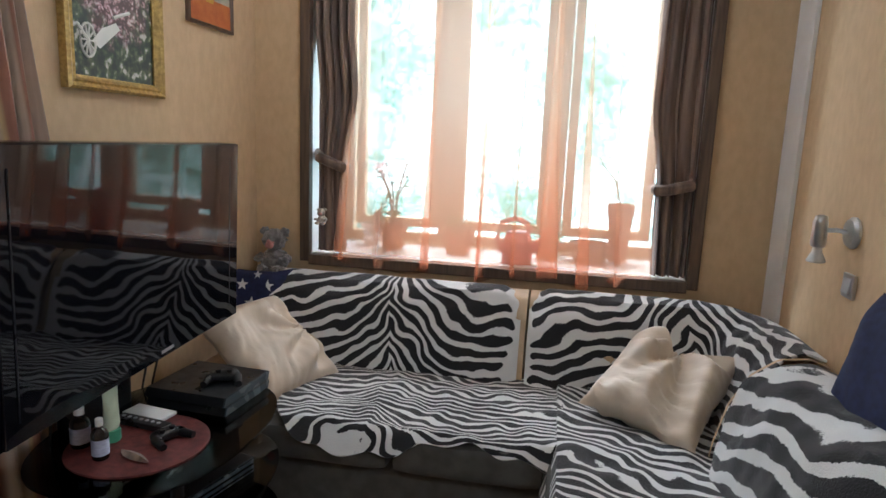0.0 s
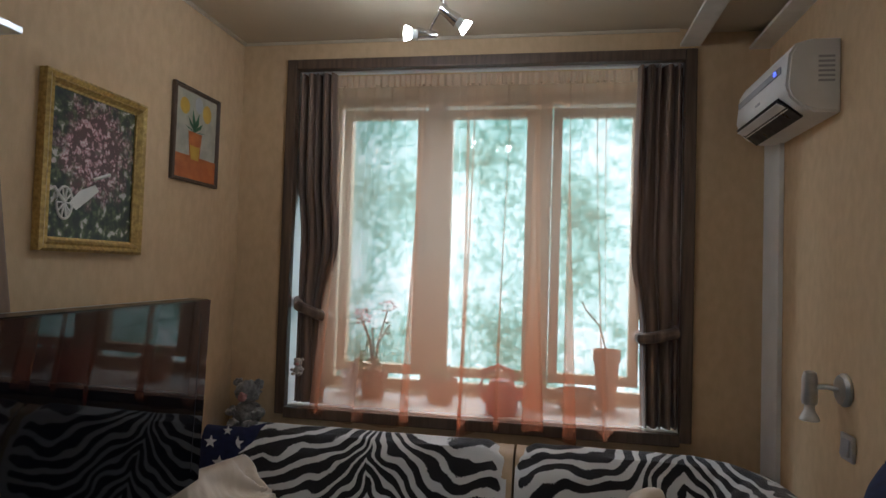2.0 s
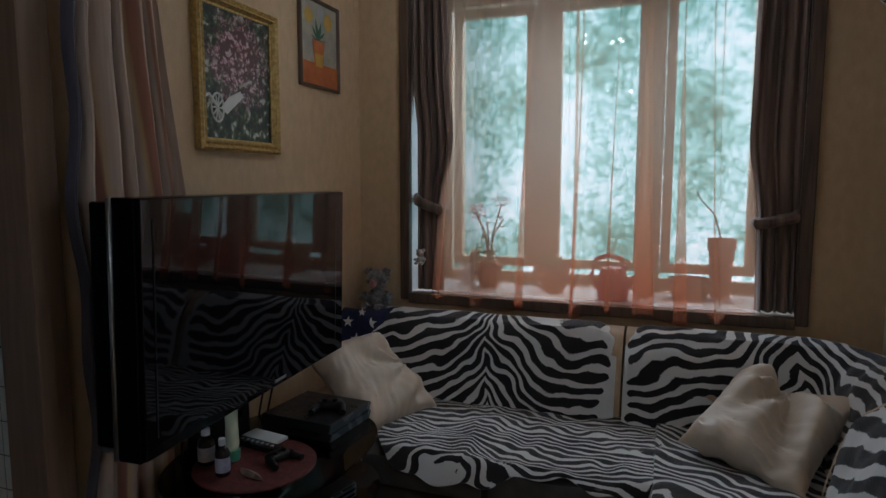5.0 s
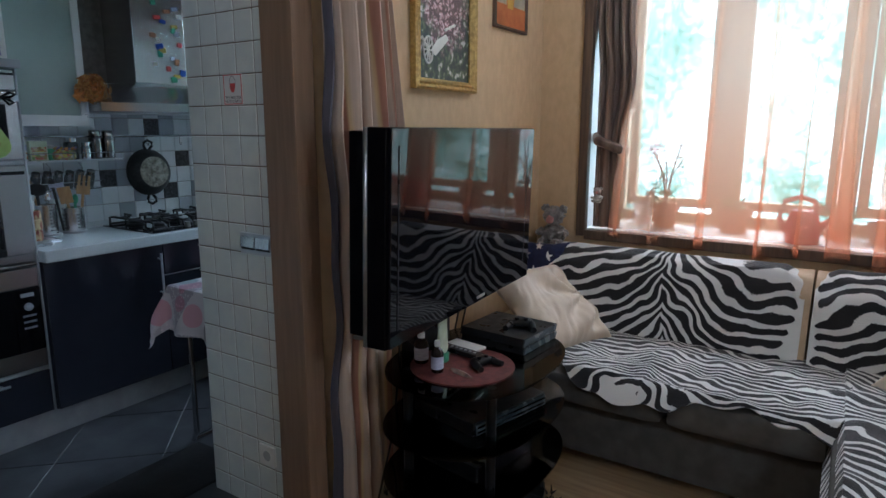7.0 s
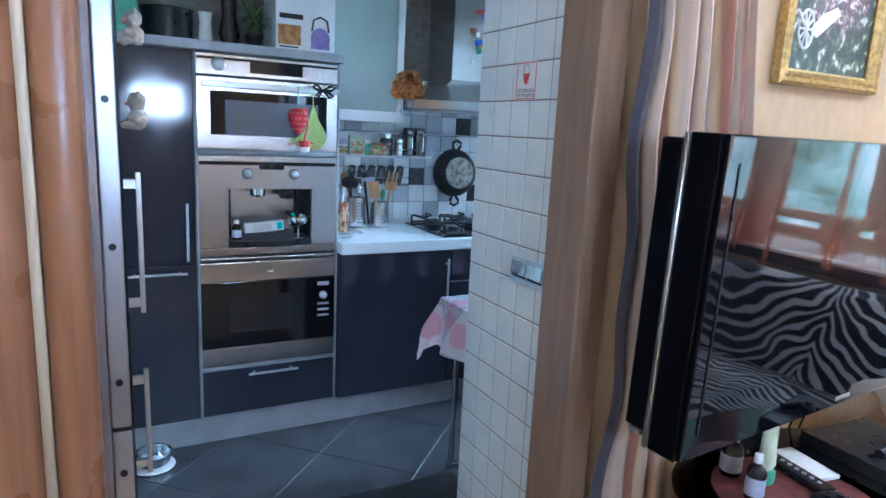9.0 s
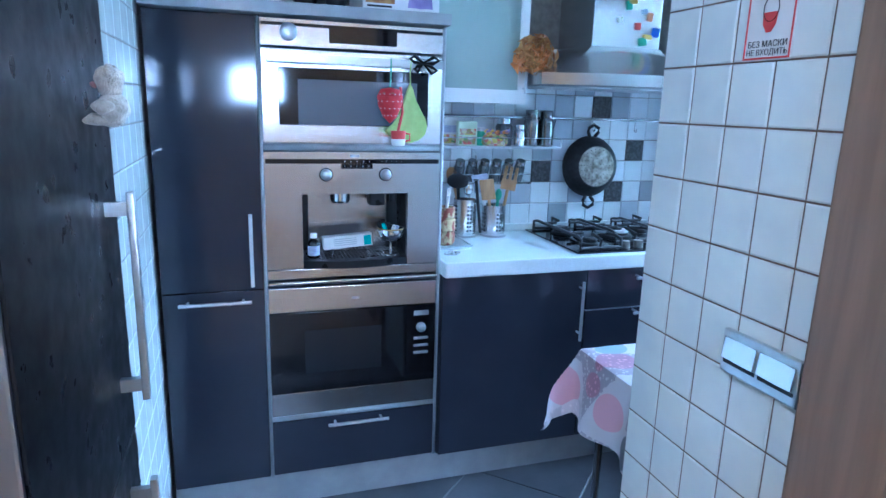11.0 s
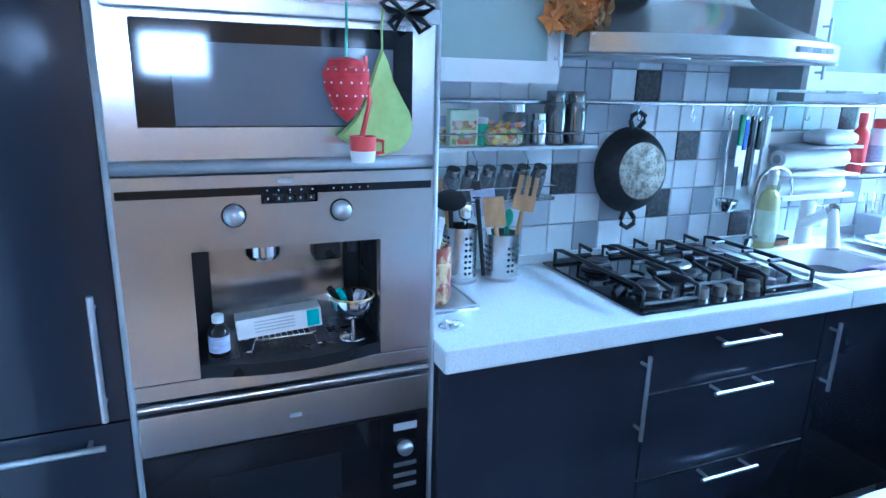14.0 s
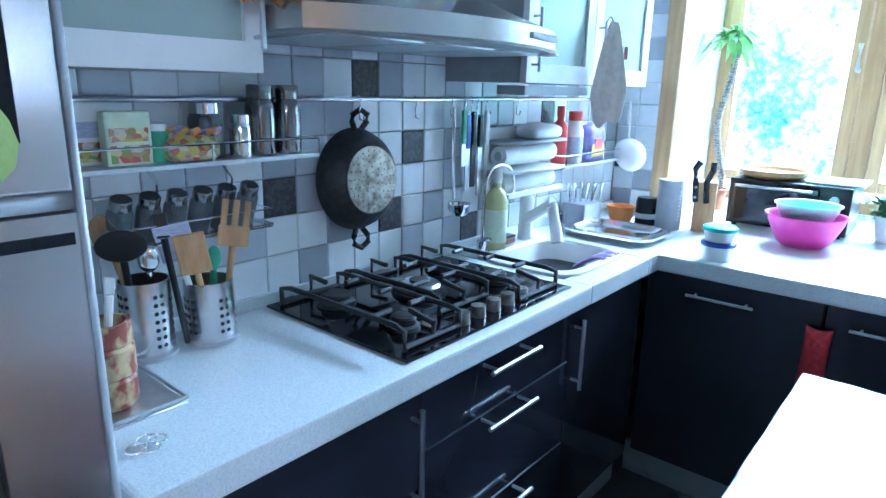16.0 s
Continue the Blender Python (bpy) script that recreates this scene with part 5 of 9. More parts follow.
bm.faces.new([bm.verts.new((X2 + 0.0102, y, z)) for y, z in ((2.585, 2.03), (2.642, 2.03), (2.65, 2.09), (2.575, 2.09))])
part("vase_band", bm, M["print_yellow"], sheet2, smooth=False)

# air conditioner
ac = thing("air_conditioner", (0.92, 2.63, 2.145), "white split air conditioner high on the wall", "air conditioner")
AY0, AY1, AZ0, AZ1 = 2.35, 2.92, 2.145, 2.39


def ac_shell(y0, y1):
    prof = [(EX - 0.001, AZ1), (0.91, AZ1), (0.862, AZ1 - 0.015), (0.842, AZ1 - 0.05), (0.832, AZ0 + 0.09), (0.845, AZ0 + 0.05), (0.875, AZ0 + 0.02), (0.925, AZ0), (EX - 0.001, AZ0)]
    bm = bmesh.new()
    rings = [[bm.verts.new((x, y, z)) for x, z in prof] for y in (y0, y1)]
    for k in range(len(prof)):
        j = (k + 1) % len(prof)
        bm.faces.new((rings[0][k], rings[0][j], rings[1][j], rings[1][k]))
    bm.faces.new(rings[0])
    bm.faces.new(rings[1][::-1])
    bmesh.ops.bevel(bm, geom=[e for e in bm.edges if abs(e.verts[0].co.y - e.verts[1].co.y) < 1e-6], offset=0.008, segments=2, affect="EDGES")
    return bm


part("body", ac_shell(AY0, AY1), M["white_plastic"], ac)
part("stripe", a_box(0.832, 0.837, AY0 + 0.06, AY1 - 0.03, AZ1 - 0.098, AZ1 - 0.075), M["grey_plastic"], ac, "grey display stripe")
M["blue_led"] = emitter("blue_light", (0.1, 0.15, 1.0), 4)
part("indicator", a_box(0.829, 0.8325, AY0 + 0.10, AY0 + 0.115, AZ1 - 0.093, AZ1 - 0.08), M["blue_led"], ac, "small blue light")
part("badge", a_box(0.831, 0.8355, 2.62, 2.67, AZ1 - 0.15, AZ1 - 0.14), M["grey_plastic"], ac)
part("vent", turned(a_box(-0.05, 0.05, AY0 + 0.05, AY1 - 0.05, -0.004, 0.004), pose(0.862, 0, AZ0 + 0.026, 0, 38, 0)), M["black_plastic"], ac, "dark air outlet")
for k in range(2):
    part("louvre", turned(a_box(-0.028, 0.028, AY0 + 0.06, AY1 - 0.06, -0.0025, 0.0025, bevel=0.001), pose(0.848 + 0.035 * k, 0, AZ0 + 0.033 - 0.016 * k, 0, 20, 0)), M["white_plastic"], ac)
bm = bmesh.new()
for k in range(6):
    box(bm, 0.93, 0.98, AY0 - 0.0015, AY0 + 0.001, AZ0 + 0.10 + 0.016 * k, AZ0 + 0.107 + 0.016 * k)
part("side_label", bm, M["grey_plastic"], ac, "printed side label", smooth=False)

# wall lamp and switch on the east wall
wall_lamp = thing("wall_lamp", (EX, 2.30, 1.25), "small silver spot wall lamp with a glass bulb", "wall lamp")
part("rosette", a_lathe(0, 0, [(0.052, 0.0), (0.052, 0.008), (0.044, 0.018), (0.012, 0.022)], seg=28, m=Matrix.Translation((EX - 0.001, 2.30, 1.25)) @ Matrix.Rotation(radians(-90), 4, "Y")), M["satin"], wall_lamp)
part("arm", tube(bmesh.new(), [(EX - 0.02, 2.30, 1.25), (EX - 0.05, 2.31, 1.255), (0.925, 2.33, 1.25)], 0.008, 10), M["satin"], wall_lamp)
part("shade", a_lathe(0.91, 2.34, [(0.006, 1.30), (0.018, 1.295), (0.023, 1.275), (0.024, 1.205), (0.021, 1.193)], seg=20), M["satin"], wall_lamp, "silver barrel shade")
part("bulb", a_lathe(0.91, 2.34, [(0.014, 1.193), (0.016, 1.175), (0.026, 1.155), (0.03, 1.145), (0.028, 1.141)], seg=20), M["white_ceramic"], wall_lamp, "unlit glass reflector bulb")
switch = thing("light_switch", (EX, 2.27, 1.04), "silver grey wall switch under the lamp", "switch")
part("plate", a_box(EX - 0.012, EX - 0.001, 2.23, 2.31, 1.04, 1.12, bevel=0.003), M["satin"], switch)
part("rocker", turned(a_box(-0.004, 0.004, -0.026, 0.026, -0.026, 0.026, bevel=0.002), pose(EX - 0.014, 2.27, 1.08, 0, 6, 0)), M["grey_plastic"], switch)

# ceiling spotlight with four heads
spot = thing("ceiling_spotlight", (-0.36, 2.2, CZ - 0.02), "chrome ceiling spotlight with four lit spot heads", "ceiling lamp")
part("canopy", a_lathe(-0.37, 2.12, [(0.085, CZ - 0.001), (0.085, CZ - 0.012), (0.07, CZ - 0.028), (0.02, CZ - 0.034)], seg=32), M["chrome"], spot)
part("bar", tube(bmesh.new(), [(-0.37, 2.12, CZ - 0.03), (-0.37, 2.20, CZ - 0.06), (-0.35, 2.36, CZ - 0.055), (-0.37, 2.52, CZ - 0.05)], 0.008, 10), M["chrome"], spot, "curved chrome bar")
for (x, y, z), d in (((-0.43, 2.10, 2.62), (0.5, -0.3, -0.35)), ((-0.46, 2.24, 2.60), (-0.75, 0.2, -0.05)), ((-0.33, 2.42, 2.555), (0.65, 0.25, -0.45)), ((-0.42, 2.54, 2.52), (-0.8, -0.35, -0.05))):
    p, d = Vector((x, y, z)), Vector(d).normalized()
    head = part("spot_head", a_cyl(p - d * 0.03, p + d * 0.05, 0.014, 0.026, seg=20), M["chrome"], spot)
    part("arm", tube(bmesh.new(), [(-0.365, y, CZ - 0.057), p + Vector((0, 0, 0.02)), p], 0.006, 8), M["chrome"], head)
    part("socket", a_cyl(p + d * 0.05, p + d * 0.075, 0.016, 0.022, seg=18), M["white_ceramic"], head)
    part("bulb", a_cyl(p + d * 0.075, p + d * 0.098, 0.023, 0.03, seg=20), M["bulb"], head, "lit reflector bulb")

# added unseen second spotlight behind the walk, to brighten the passage jamb and portiere
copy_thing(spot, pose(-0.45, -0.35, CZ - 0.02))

# things on the windowsill
SZ = NZ0 + 0.022
can = thing("watering_can", (-0.14, 3.16, SZ), "red plastic watering can on the windowsill", "watering can")
part("body", a_lathe(-0.14, 3.17, [(0.062, SZ), (0.075, SZ + 0.01), (0.078, SZ + 0.07), (0.062, SZ + 0.145), (0.056, SZ + 0.16)], seg=28), M["red"], can)
part("handle", tube(bmesh.new(), [(-0.215, 3.17, SZ + 0.05), (-0.245, 3.17, SZ + 0.12), (-0.225, 3.17, SZ + 0.20), (-0.16, 3.17, SZ + 0.225), (-0.10, 3.17, SZ + 0.205), (-0.085, 3.17, SZ + 0.16)], 0.013, 10), M["red"], can)
part("spout", a_cyl((-0.07, 3.17, SZ + 0.08), (0.05, 3.17, SZ + 0.19), 0.02, 0.012, seg=14), M["red"], can)
M["clay"] = vary(mat("terracotta", (0.42, 0.17, 0.09), 0.8), (0.46, 0.2, 0.1), (0.36, 0.14, 0.07), (25, 25, 25), bump=0.3)
M["soil"] = vary(mat("soil", (0.04, 0.025, 0.015), 0.95), (0.05, 0.03, 0.02), (0.025, 0.015, 0.01), (60, 60, 60), bump=0.6)
M["leaf"] = vary(mat("plant_leaf", (0.07, 0.2, 0.04), 0.5, Transmission_Weight=0.1), (0.09, 0.25, 0.05), (0.05, 0.14, 0.03), (30, 30, 30))
M["bloom"] = vary(mat("pink_bloom", (0.65, 0.12, 0.2), 0.6), (0.7, 0.16, 0.25), (0.55, 0.07, 0.14), (40, 40, 40))
M["bark"] = vary(mat("plant_stem", (0.12, 0.09, 0.04), 0.8), (0.15, 0.11, 0.05), (0.08, 0.06, 0.03), (50, 50, 20), bump=0.4)


def pot(x, y, z, r, h, material, label):
    t = thing("potted_plant", (x, y, z), label, "plant", "plants on the sill")
    part("pot", a_lathe(x, y, [(r * 0.72, z), (r * 0.95, z + h * 0.8), (r * 1.05, z + h * 0.8), (r * 1.06, z + h), (r * 0.92, z + h), (r * 0.9, z + h * 0.88)], seg=26), material, t)
    part("soil", a_lathe(x, y, [(r * 0.91, z + h * 0.85), (r * 0.5, z + h * 0.88), (0.001, z + h * 0.89)], seg=20), M["soil"], t)
    return t


def leaf(bm, p, d, length, width, droop=0.3):
    p, d = Vector(p), Vector(d).normalized()
    side = d.cross(Vector((0, 0, 1)))
    side = side.normalized() if side.length > 0.05 else Vector((1, 0, 0))
    rows = []
    for k in range(5):
        s = k / 4
        c = p + d * length * s + Vector((0, 0, -droop * length * s * s))
        w = width * math.sin(math.pi * min(0.97, s * 0.85 + 0.12))
        rows.append((bm.verts.new(c - side * w), bm.verts.new(c + Vector((0, 0, -0.12 * w))), bm.verts.new(c + side * w)))
    for a, b in zip(rows, rows[1:]):
        bm.faces.new((a[0], a[1], b[1], b[0]))
        bm.faces.new((a[1], a[2], b[2], b[1]))


def bush(t, x, y, z, spread, height, count, length, width, seed, bloom=0):
    rng = random.Random(seed)
    stems, leaves, flowers = bmesh.new(), bmesh.new(), bmesh.new()
    for k in range(5):
        a = rng.random() * 6.28
        tip = Vector((x + spread * 0.5 * math.cos(a), y + spread * 0.4 * math.sin(a), z + height * rng.uniform(0.7, 1.0)))
        tube(stems, [(x, y, z), (x + (tip.x - x) * 0.3, y + (tip.y - y) * 0.3, z + height * 0.5), tip], 0.004, 6)
        for j in range(count // 5):
            s = rng.uniform(0.25, 1.0)
            p = Vector((x, y, z)).lerp(tip, s)
            b = rng.random() * 6.28
            leaf(leaves, p, (math.cos(b), math.sin(b), rng.uniform(0.0, 0.7)), length * rng.uniform(0.7, 1.2), width * rng.uniform(0.7, 1.2), rng.uniform(0.2, 0.7))
        if bloom and k < 3:
            for j in range(bloom):
                q = tip + Vector((rng.uniform(-0.035, 0.035), rng.uniform(-0.03, 0.03), rng.uniform(0, 0.055)))
                b = rng.random() * 6.28
                leaf(flowers, q, (math.cos(b), math.sin(b), 0.5), 0.03, 0.014, 0.6)
    part("stem", stems, M["bark"], t)
    part("foliage", leaves, M["leaf"], t, smooth=False)
    if bloom:
        part("blossom", flowers, M["bloom"], t, "pink blossoms", smooth=False)
    else:
        flowers.free()


p = pot(-0.83, 3.34, SZ, 0.075, 0.13, M["clay"], "flowering pink plant in a terracotta pot")
bush(p, -0.83, 3.34, SZ + 0.11, 0.16, 0.36, 30, 0.06, 0.022, 1, bloom=26)
p = pot(-0.47, 3.34, SZ, 0.085, 0.12, M["clay"], "small cactus-like plant in a terracotta pot")
bush(p, -0.47, 3.34, SZ + 0.10, 0.10, 0.09, 20, 0.05, 0.02, 2)
p = pot(0.0, 3.38, SZ, 0.07, 0.06, M["clay"], "light green trailing plant in a low pot")
bush(p, 0.0, 3.38, SZ + 0.06, 0.2, 0.13, 60, 0.05, 0.02, 3)
p = pot(-0.97, 3.42, SZ, 0.06, 0.12, M["white_ceramic"], "small green plant in a pale pot")
bush(p, -0.97, 3.42, SZ + 0.1, 0.12, 0.12, 25, 0.06, 0.02, 4)
p = pot(0.37, 3.44, SZ, 0.065, 0.30, M["clay"], "tall clay pot with a bare twig orchid")
part("stem", tube(bmesh.new(), [(0.37, 3.44, SZ + 0.28), (0.33, 3.43, SZ + 0.42), (0.26, 3.42, SZ + 0.50), (0.24, 3.42, SZ + 0.54)], 0.004, 6), M["leaf"], p)
basket = thing("plant_bowl", (0.22, 3.36, SZ), "round wicker bowl on the windowsill", "bowl")
part("body", a_lathe(0.22, 3.36, [(0.07, SZ), (0.09, SZ + 0.02), (0.10, SZ + 0.09), (0.104, SZ + 0.1), (0.094, SZ + 0.1), (0.085, SZ + 0.03), (0.001, SZ + 0.02)], seg=30), M["orange_wood"], basket)
bag = thing("blue_packet", (-1.1, 3.2, SZ), "small blue plastic packet on the windowsill", "packet")
M["blue_plastic"] = vary(mat("blue_plastic", (0.02, 0.08, 0.45), 0.35), (0.025, 0.1, 0.5), (0.015, 0.06, 0.36), (30, 30, 30))
part("body", turned(puffed(-0.045, 0.045, -0.03, 0.03, 0, 0.035, 0.012, 0.006, 7), pose(-1.10, 3.2, SZ, 0, 0, 20)), M["blue_plastic"], bag)
toy = plush("hanging_plush", (-1.115, 3.02, 1.06), 0.06, M["cream_plush"], M["pink"], "small cream plush toy hanging beside the drape")
part("toy_string", tube(bmesh.new(), [(-1.115, 3.02, 1.13), (-1.118, 3.03, 1.25), (-1.14, 3.05, 1.36)], 0.003, 6), M["brown_wood"], curtain_l, "thin cord for the plush toy")

# ---- kitchen: cabinets, appliances and worktop ----
FX = -3.04            # front plane of the tall units


def bar_handle(parent, p0, p1, out, r=0.006):
    """A straight bar on two stand-offs."""
    p0, p1, out = Vector(p0), Vector(p1), Vector(out)
    bm = cyl(bmesh.new(), p0 + out, p1 + out, r, seg=12)
    d = (p1 - p0)
    for k in (0.12, 0.88):
        cyl(bm, p0 + d * k, p0 + d * k + out, r * 0.8, seg=8)
    return part("handle", bm, M["satin"], parent, "satin steel bar handle")


tall = thing("tall_cabinet", (-3.2, 0.28, 0.127), "tall glossy navy kitchen cabinet beside the ovens", "cabinet")
part("body", a_box(KX, FX - 0.021, 0.118, 0.437, 0.127, 1.70), M["navy"], tall)
d1 = part("door", a_box(FX - 0.02, FX, 0.122, 0.435, 0.832, 1.695, bevel=0.0015), M["navy"], tall)
bar_handle(d1, (FX, 0.40, 0.85), (FX, 0.40, 1.09), (0.03, 0, 0))
d2 = part("door", a_box(FX - 0.02, FX, 0.122, 0.435, 0.13, 0.828, bevel=0.0015), M["navy"], tall)
bar_handle(d2, (FX, 0.17, 0.797), (FX, 0.395, 0.797), (0.03, 0, 0))

TY_0, TY_1 = 0.4445, 1.045
tower = thing("oven_tower", (-3.2, 0.745, 0.127), "grey-edged oven tower cabinet with a navy drawer", "cabinet")
for y0, y1 in ((0.4375, 0.4475), (1.0405, 1.05)):
    part("side_panel", a_box(KX, FX + 0.001, y0, y1, 0.127, 1.70), M["plinth"], tower)
part("body", a_box(KX, FX - 0.36, 0.448, 1.04, 0.127, 1.70), M["plinth"], tower)
part("divider", a_box(FX - 0.35, FX - 0.004, 0.448, 1.04, 1.290, 1.312), M["plinth"], tower)
part("divider", a_box(FX - 0.35, FX - 0.004, 0.448, 1.04, 0.338, 0.356), M["plinth"], tower)
dr = part("drawer", a_box(FX - 0.02, FX, 0.449, 1.039, 0.132, 0.336, bevel=0.0015), M["navy"], tower)
bar_handle(dr, (FX, 0.64, 0.318), (FX, 0.86, 0.318), (0.03, 0, 0))


def knob(parent, x, y, z, r, d, material=None):
    return part("knob", a_lathe(0, 0, [(r, 0), (r, d * 0.35), (r * 0.95, d * 0.62), (r * 0.8, d * 0.83), (r * 0.5, d * 0.96), (0.001, d)], seg=24, m=Matrix.Translation((x, y, z)) @ Matrix.Rotation(radians(90), 4, "Y")), material or M["satin"], parent, "round metal knob")


oven = thing("steam_oven", (FX, 0.745, 1.31), "stainless steel built-in oven with a bar handle", "oven")
part("panel", a_box(FX - 0.35, FX + 0.004, TY_0 + 0.004, TY_1 - 0.008, 1.612, 1.695, bevel=0.002), M["steel"], oven, "brushed control panel")
part("display", a_box(FX + 0.004, FX + 0.006, 0.66, 0.88, 1.628, 1.682), M["black_glass"], oven, "dark display")
part("band", a_box(FX + 0.0035, FX + 0.005, 0.452, 0.66, 1.672, 1.682), M["black_glass"], oven)
part("band", a_box(FX + 0.0035, FX + 0.005, 0.88, 1.035, 1.672, 1.682), M["black_glass"], oven)
knob(oven, FX + 0.004, 0.535, 1.655, 0.027, 0.022)
odoor = part("door", a_box(FX - 0.02, FX + 0.004, TY_0 + 0.004, TY_1 - 0.008, 1.314, 1.606, bevel=0.003), M["steel"], oven, "steel oven door")
part("window", a_box(FX + 0.0042, FX + 0.006, 0.50, 0.99, 1.372, 1.55, bevel=0.001), M["black_glass"], odoor, "black glass window")
part("inner_pane", a_box(FX + 0.0062, FX + 0.0072, 0.56, 0.95, 1.375, 1.515), M["oven_glass"], odoor, "blue-grey inner glass")
part("handle", box(box(a_box(FX + 0.03, FX + 0.042, 0.465, 1.03, 1.562, 1.588, bevel=0.003), FX + 0.004, FX + 0.03, 0.48, 0.495, 1.567, 1.583), FX + 0.004, FX + 0.03, 1.0, 1.015, 1.567, 1.583), M["satin"], odoor, "flat steel bar handle")

coffee = thing("coffee_machine", (FX, 0.745, 0.835), "stainless steel built-in coffee machine with an open bay", "coffee machine")
CZ0, CZ1 = 0.897, 1.287
BY0, BY1, BZ0, BZ1 = 0.566, 0.925, 0.935, 1.148
bm = bmesh.new()
U = [(TY_0 + 0.004, CZ0), (BY0, CZ0), (BY0, BZ1), (BY1, BZ1), (BY1, CZ0), (TY_1 - 0.008, CZ0), (TY_1 - 0.008, CZ1), (TY_0 + 0.004, CZ1)]
lo, hi = [bm.verts.new((FX - 0.02, y, z)) for y, z in U], [bm.verts.new((FX + 0.006, y, z)) for y, z in U]
bm.faces.new(hi)
bm.faces.new(lo[::-1])
for k in range(8):
    bm.faces.new((lo[k], lo[(k + 1) % 8], hi[(k + 1) % 8], hi[k]))
part("front", bm, M["steel"], coffee, "brushed steel front", smooth=False)
bm = a_box(FX - 0.17, FX - 0.165, BY0 - 0.01, BY1 + 0.01, BZ0 - 0.03, BZ1 + 0.01)
part("bay_back", bm, M["steel"], coffee, "steel bay back")
bm = a_box(FX - 0.165, FX - 0.0205, BY0 - 0.012, BY0, BZ0 - 0.03, BZ1 + 0.01)
box(bm, FX - 0.165, FX - 0.0205, BY1, BY1 + 0.012, BZ0 - 0.03, BZ1 + 0.01)
box(bm, FX - 0.165, FX - 0.0205, BY0, BY1, BZ1, BZ1 + 0.012)
box(bm, FX - 0.1645, FX - 0.155, BY0 + 0.0005, BY0 + 0.034, BZ0 - 0.012, BZ1 - 0.0005)
box(bm, FX - 0.1645, FX - 0.155, BY1 - 0.04, BY1 - 0.0005, BZ0 - 0.012, BZ1 - 0.0005)
part("bay_side", bm, M["black_plastic"], coffee, smooth=False)


def drip_tray():
    bm = bmesh.new()
    n = 16
    for z0, z1 in ((CZ0, BZ0 - 0.012),):
        top, bot = [], []
        for k in range(n + 1):
            y = BY0 - 0.0 + (BY1 - BY0) * k / n
            x = FX + 0.006 + 0.03 * math.sin(math.pi * k / n)
            top.append(bm.verts.new((x, y, z1)))
            bot.append(bm.verts.new((x, y, z0)))
        for k in range(n):
            bm.faces.new((bot[k], bot[k + 1], top[k + 1], top[k]))
        bk = [bm.verts.new((FX - 0.163, BY0, z1)), bm.verts.new((FX - 0.163, BY1, z1))]
        bm.faces.new(top + [bk[1], bk[0]])
        bk2 = [bm.verts.new((FX - 0.163, BY0, z0)), bm.verts.new((FX - 0.163, BY1, z0))]
        bm.faces.new(bot + [bk2[1], bk2[0]])
    return bm


tray = part("drip_tray", drip_tray(), M["black_plastic"], coffee, "perforated black drip tray", smooth=False)
bm = bmesh.new()
for i in range(26):
    for j in range(11):
        y, x = BY0 + 0.02 + i * 0.0127, FX - 0.15 + j * 0.0135
        cyl(bm, (x, y, BZ0 - 0.0122), (x, y, BZ0 - 0.0108), 0.0042, seg=6)
part("grid", bm, M["black_plastic"], tray, "raised tray dots", smooth=False)
part("band", a_box(FX + 0.006, FX + 0.0075, 0.453, 1.032, 1.249, 1.264), M["black_glass"], coffee, "black display band")
part("keypad", a_box(FX + 0.006, FX + 0.0078, 0.695, 0.800, 1.232, 1.2485), M["black_glass"], coffee)
for k in range(5):
    part("key", a_box(FX + 0.0078, FX + 0.0084, 0.700 + 0.02 * k, 0.714 + 0.02 * k, 1.235, 1.246), M["black_plastic"], coffee)
    part("key_sign", a_box(FX + 0.0084, FX + 0.0087, 0.7055 + 0.02 * k, 0.7085 + 0.02 * k, 1.239, 1.243), M["grey_plastic"], coffee)
for k in range(10):
    part("mark", a_box(FX + 0.0075, FX + 0.008, (0.705 + 0.021 * k) if k < 5 else 0.83 + 0.017 * (k - 5), (0.7073 + 0.021 * k) if k < 5 else 0.8318 + 0.017 * (k - 5), 1.2555, 1.258), M["white_plastic"], coffee)
part("badge", a_box(FX + 0.006, FX + 0.007, 0.725, 0.755, 1.270, 1.278), M["grey_plastic"], coffee, "small grey badge")
for ky in (0.645, 0.845):
    part('knob_ring', a_cyl((FX + 0.006, ky, 1.213), (FX + 0.0075, ky, 1.213), 0.0225, seg=28), M['black_plastic'], coffee)
knob(coffee, FX + 0.006, 0.645, 1.213, 0.019, 0.022)
knob(coffee, FX + 0.006, 0.845, 1.213, 0.019, 0.022)
part("brew_cup", a_lathe(FX - 0.06, 0.70, [(0.034, BZ1), (0.034, BZ1 - 0.03), (0.028, BZ1 - 0.038), (0.001, BZ1 - 0.038)], seg=24), M["chrome"], coffee, "chrome brewing head")
part("spout", a_box(FX - 0.10, FX - 0.04, 0.80, 0.855, BZ1 - 0.05, BZ1, bevel=0.008), M["black_plastic"], coffee)
part("spout", a_cyl((FX - 0.05, 0.885, BZ1 - 0.035), (FX - 0.05, 0.885, BZ1), 0.014, seg=14), M["black_plastic"], coffee)
part("lower_panel", a_box(FX - 0.35, FX + 0.002, TY_0 + 0.004, TY_1 - 0.008, 0.860, 0.893, bevel=0.002), M["steel"], coffee, "steel filler panel")
part("lower_lip", a_cyl((FX + 0.001, TY_0 + 0.005, 0.846), (FX + 0.001, TY_1 - 0.009, 0.846), 0.009, seg=12), M["steel"], coffee)

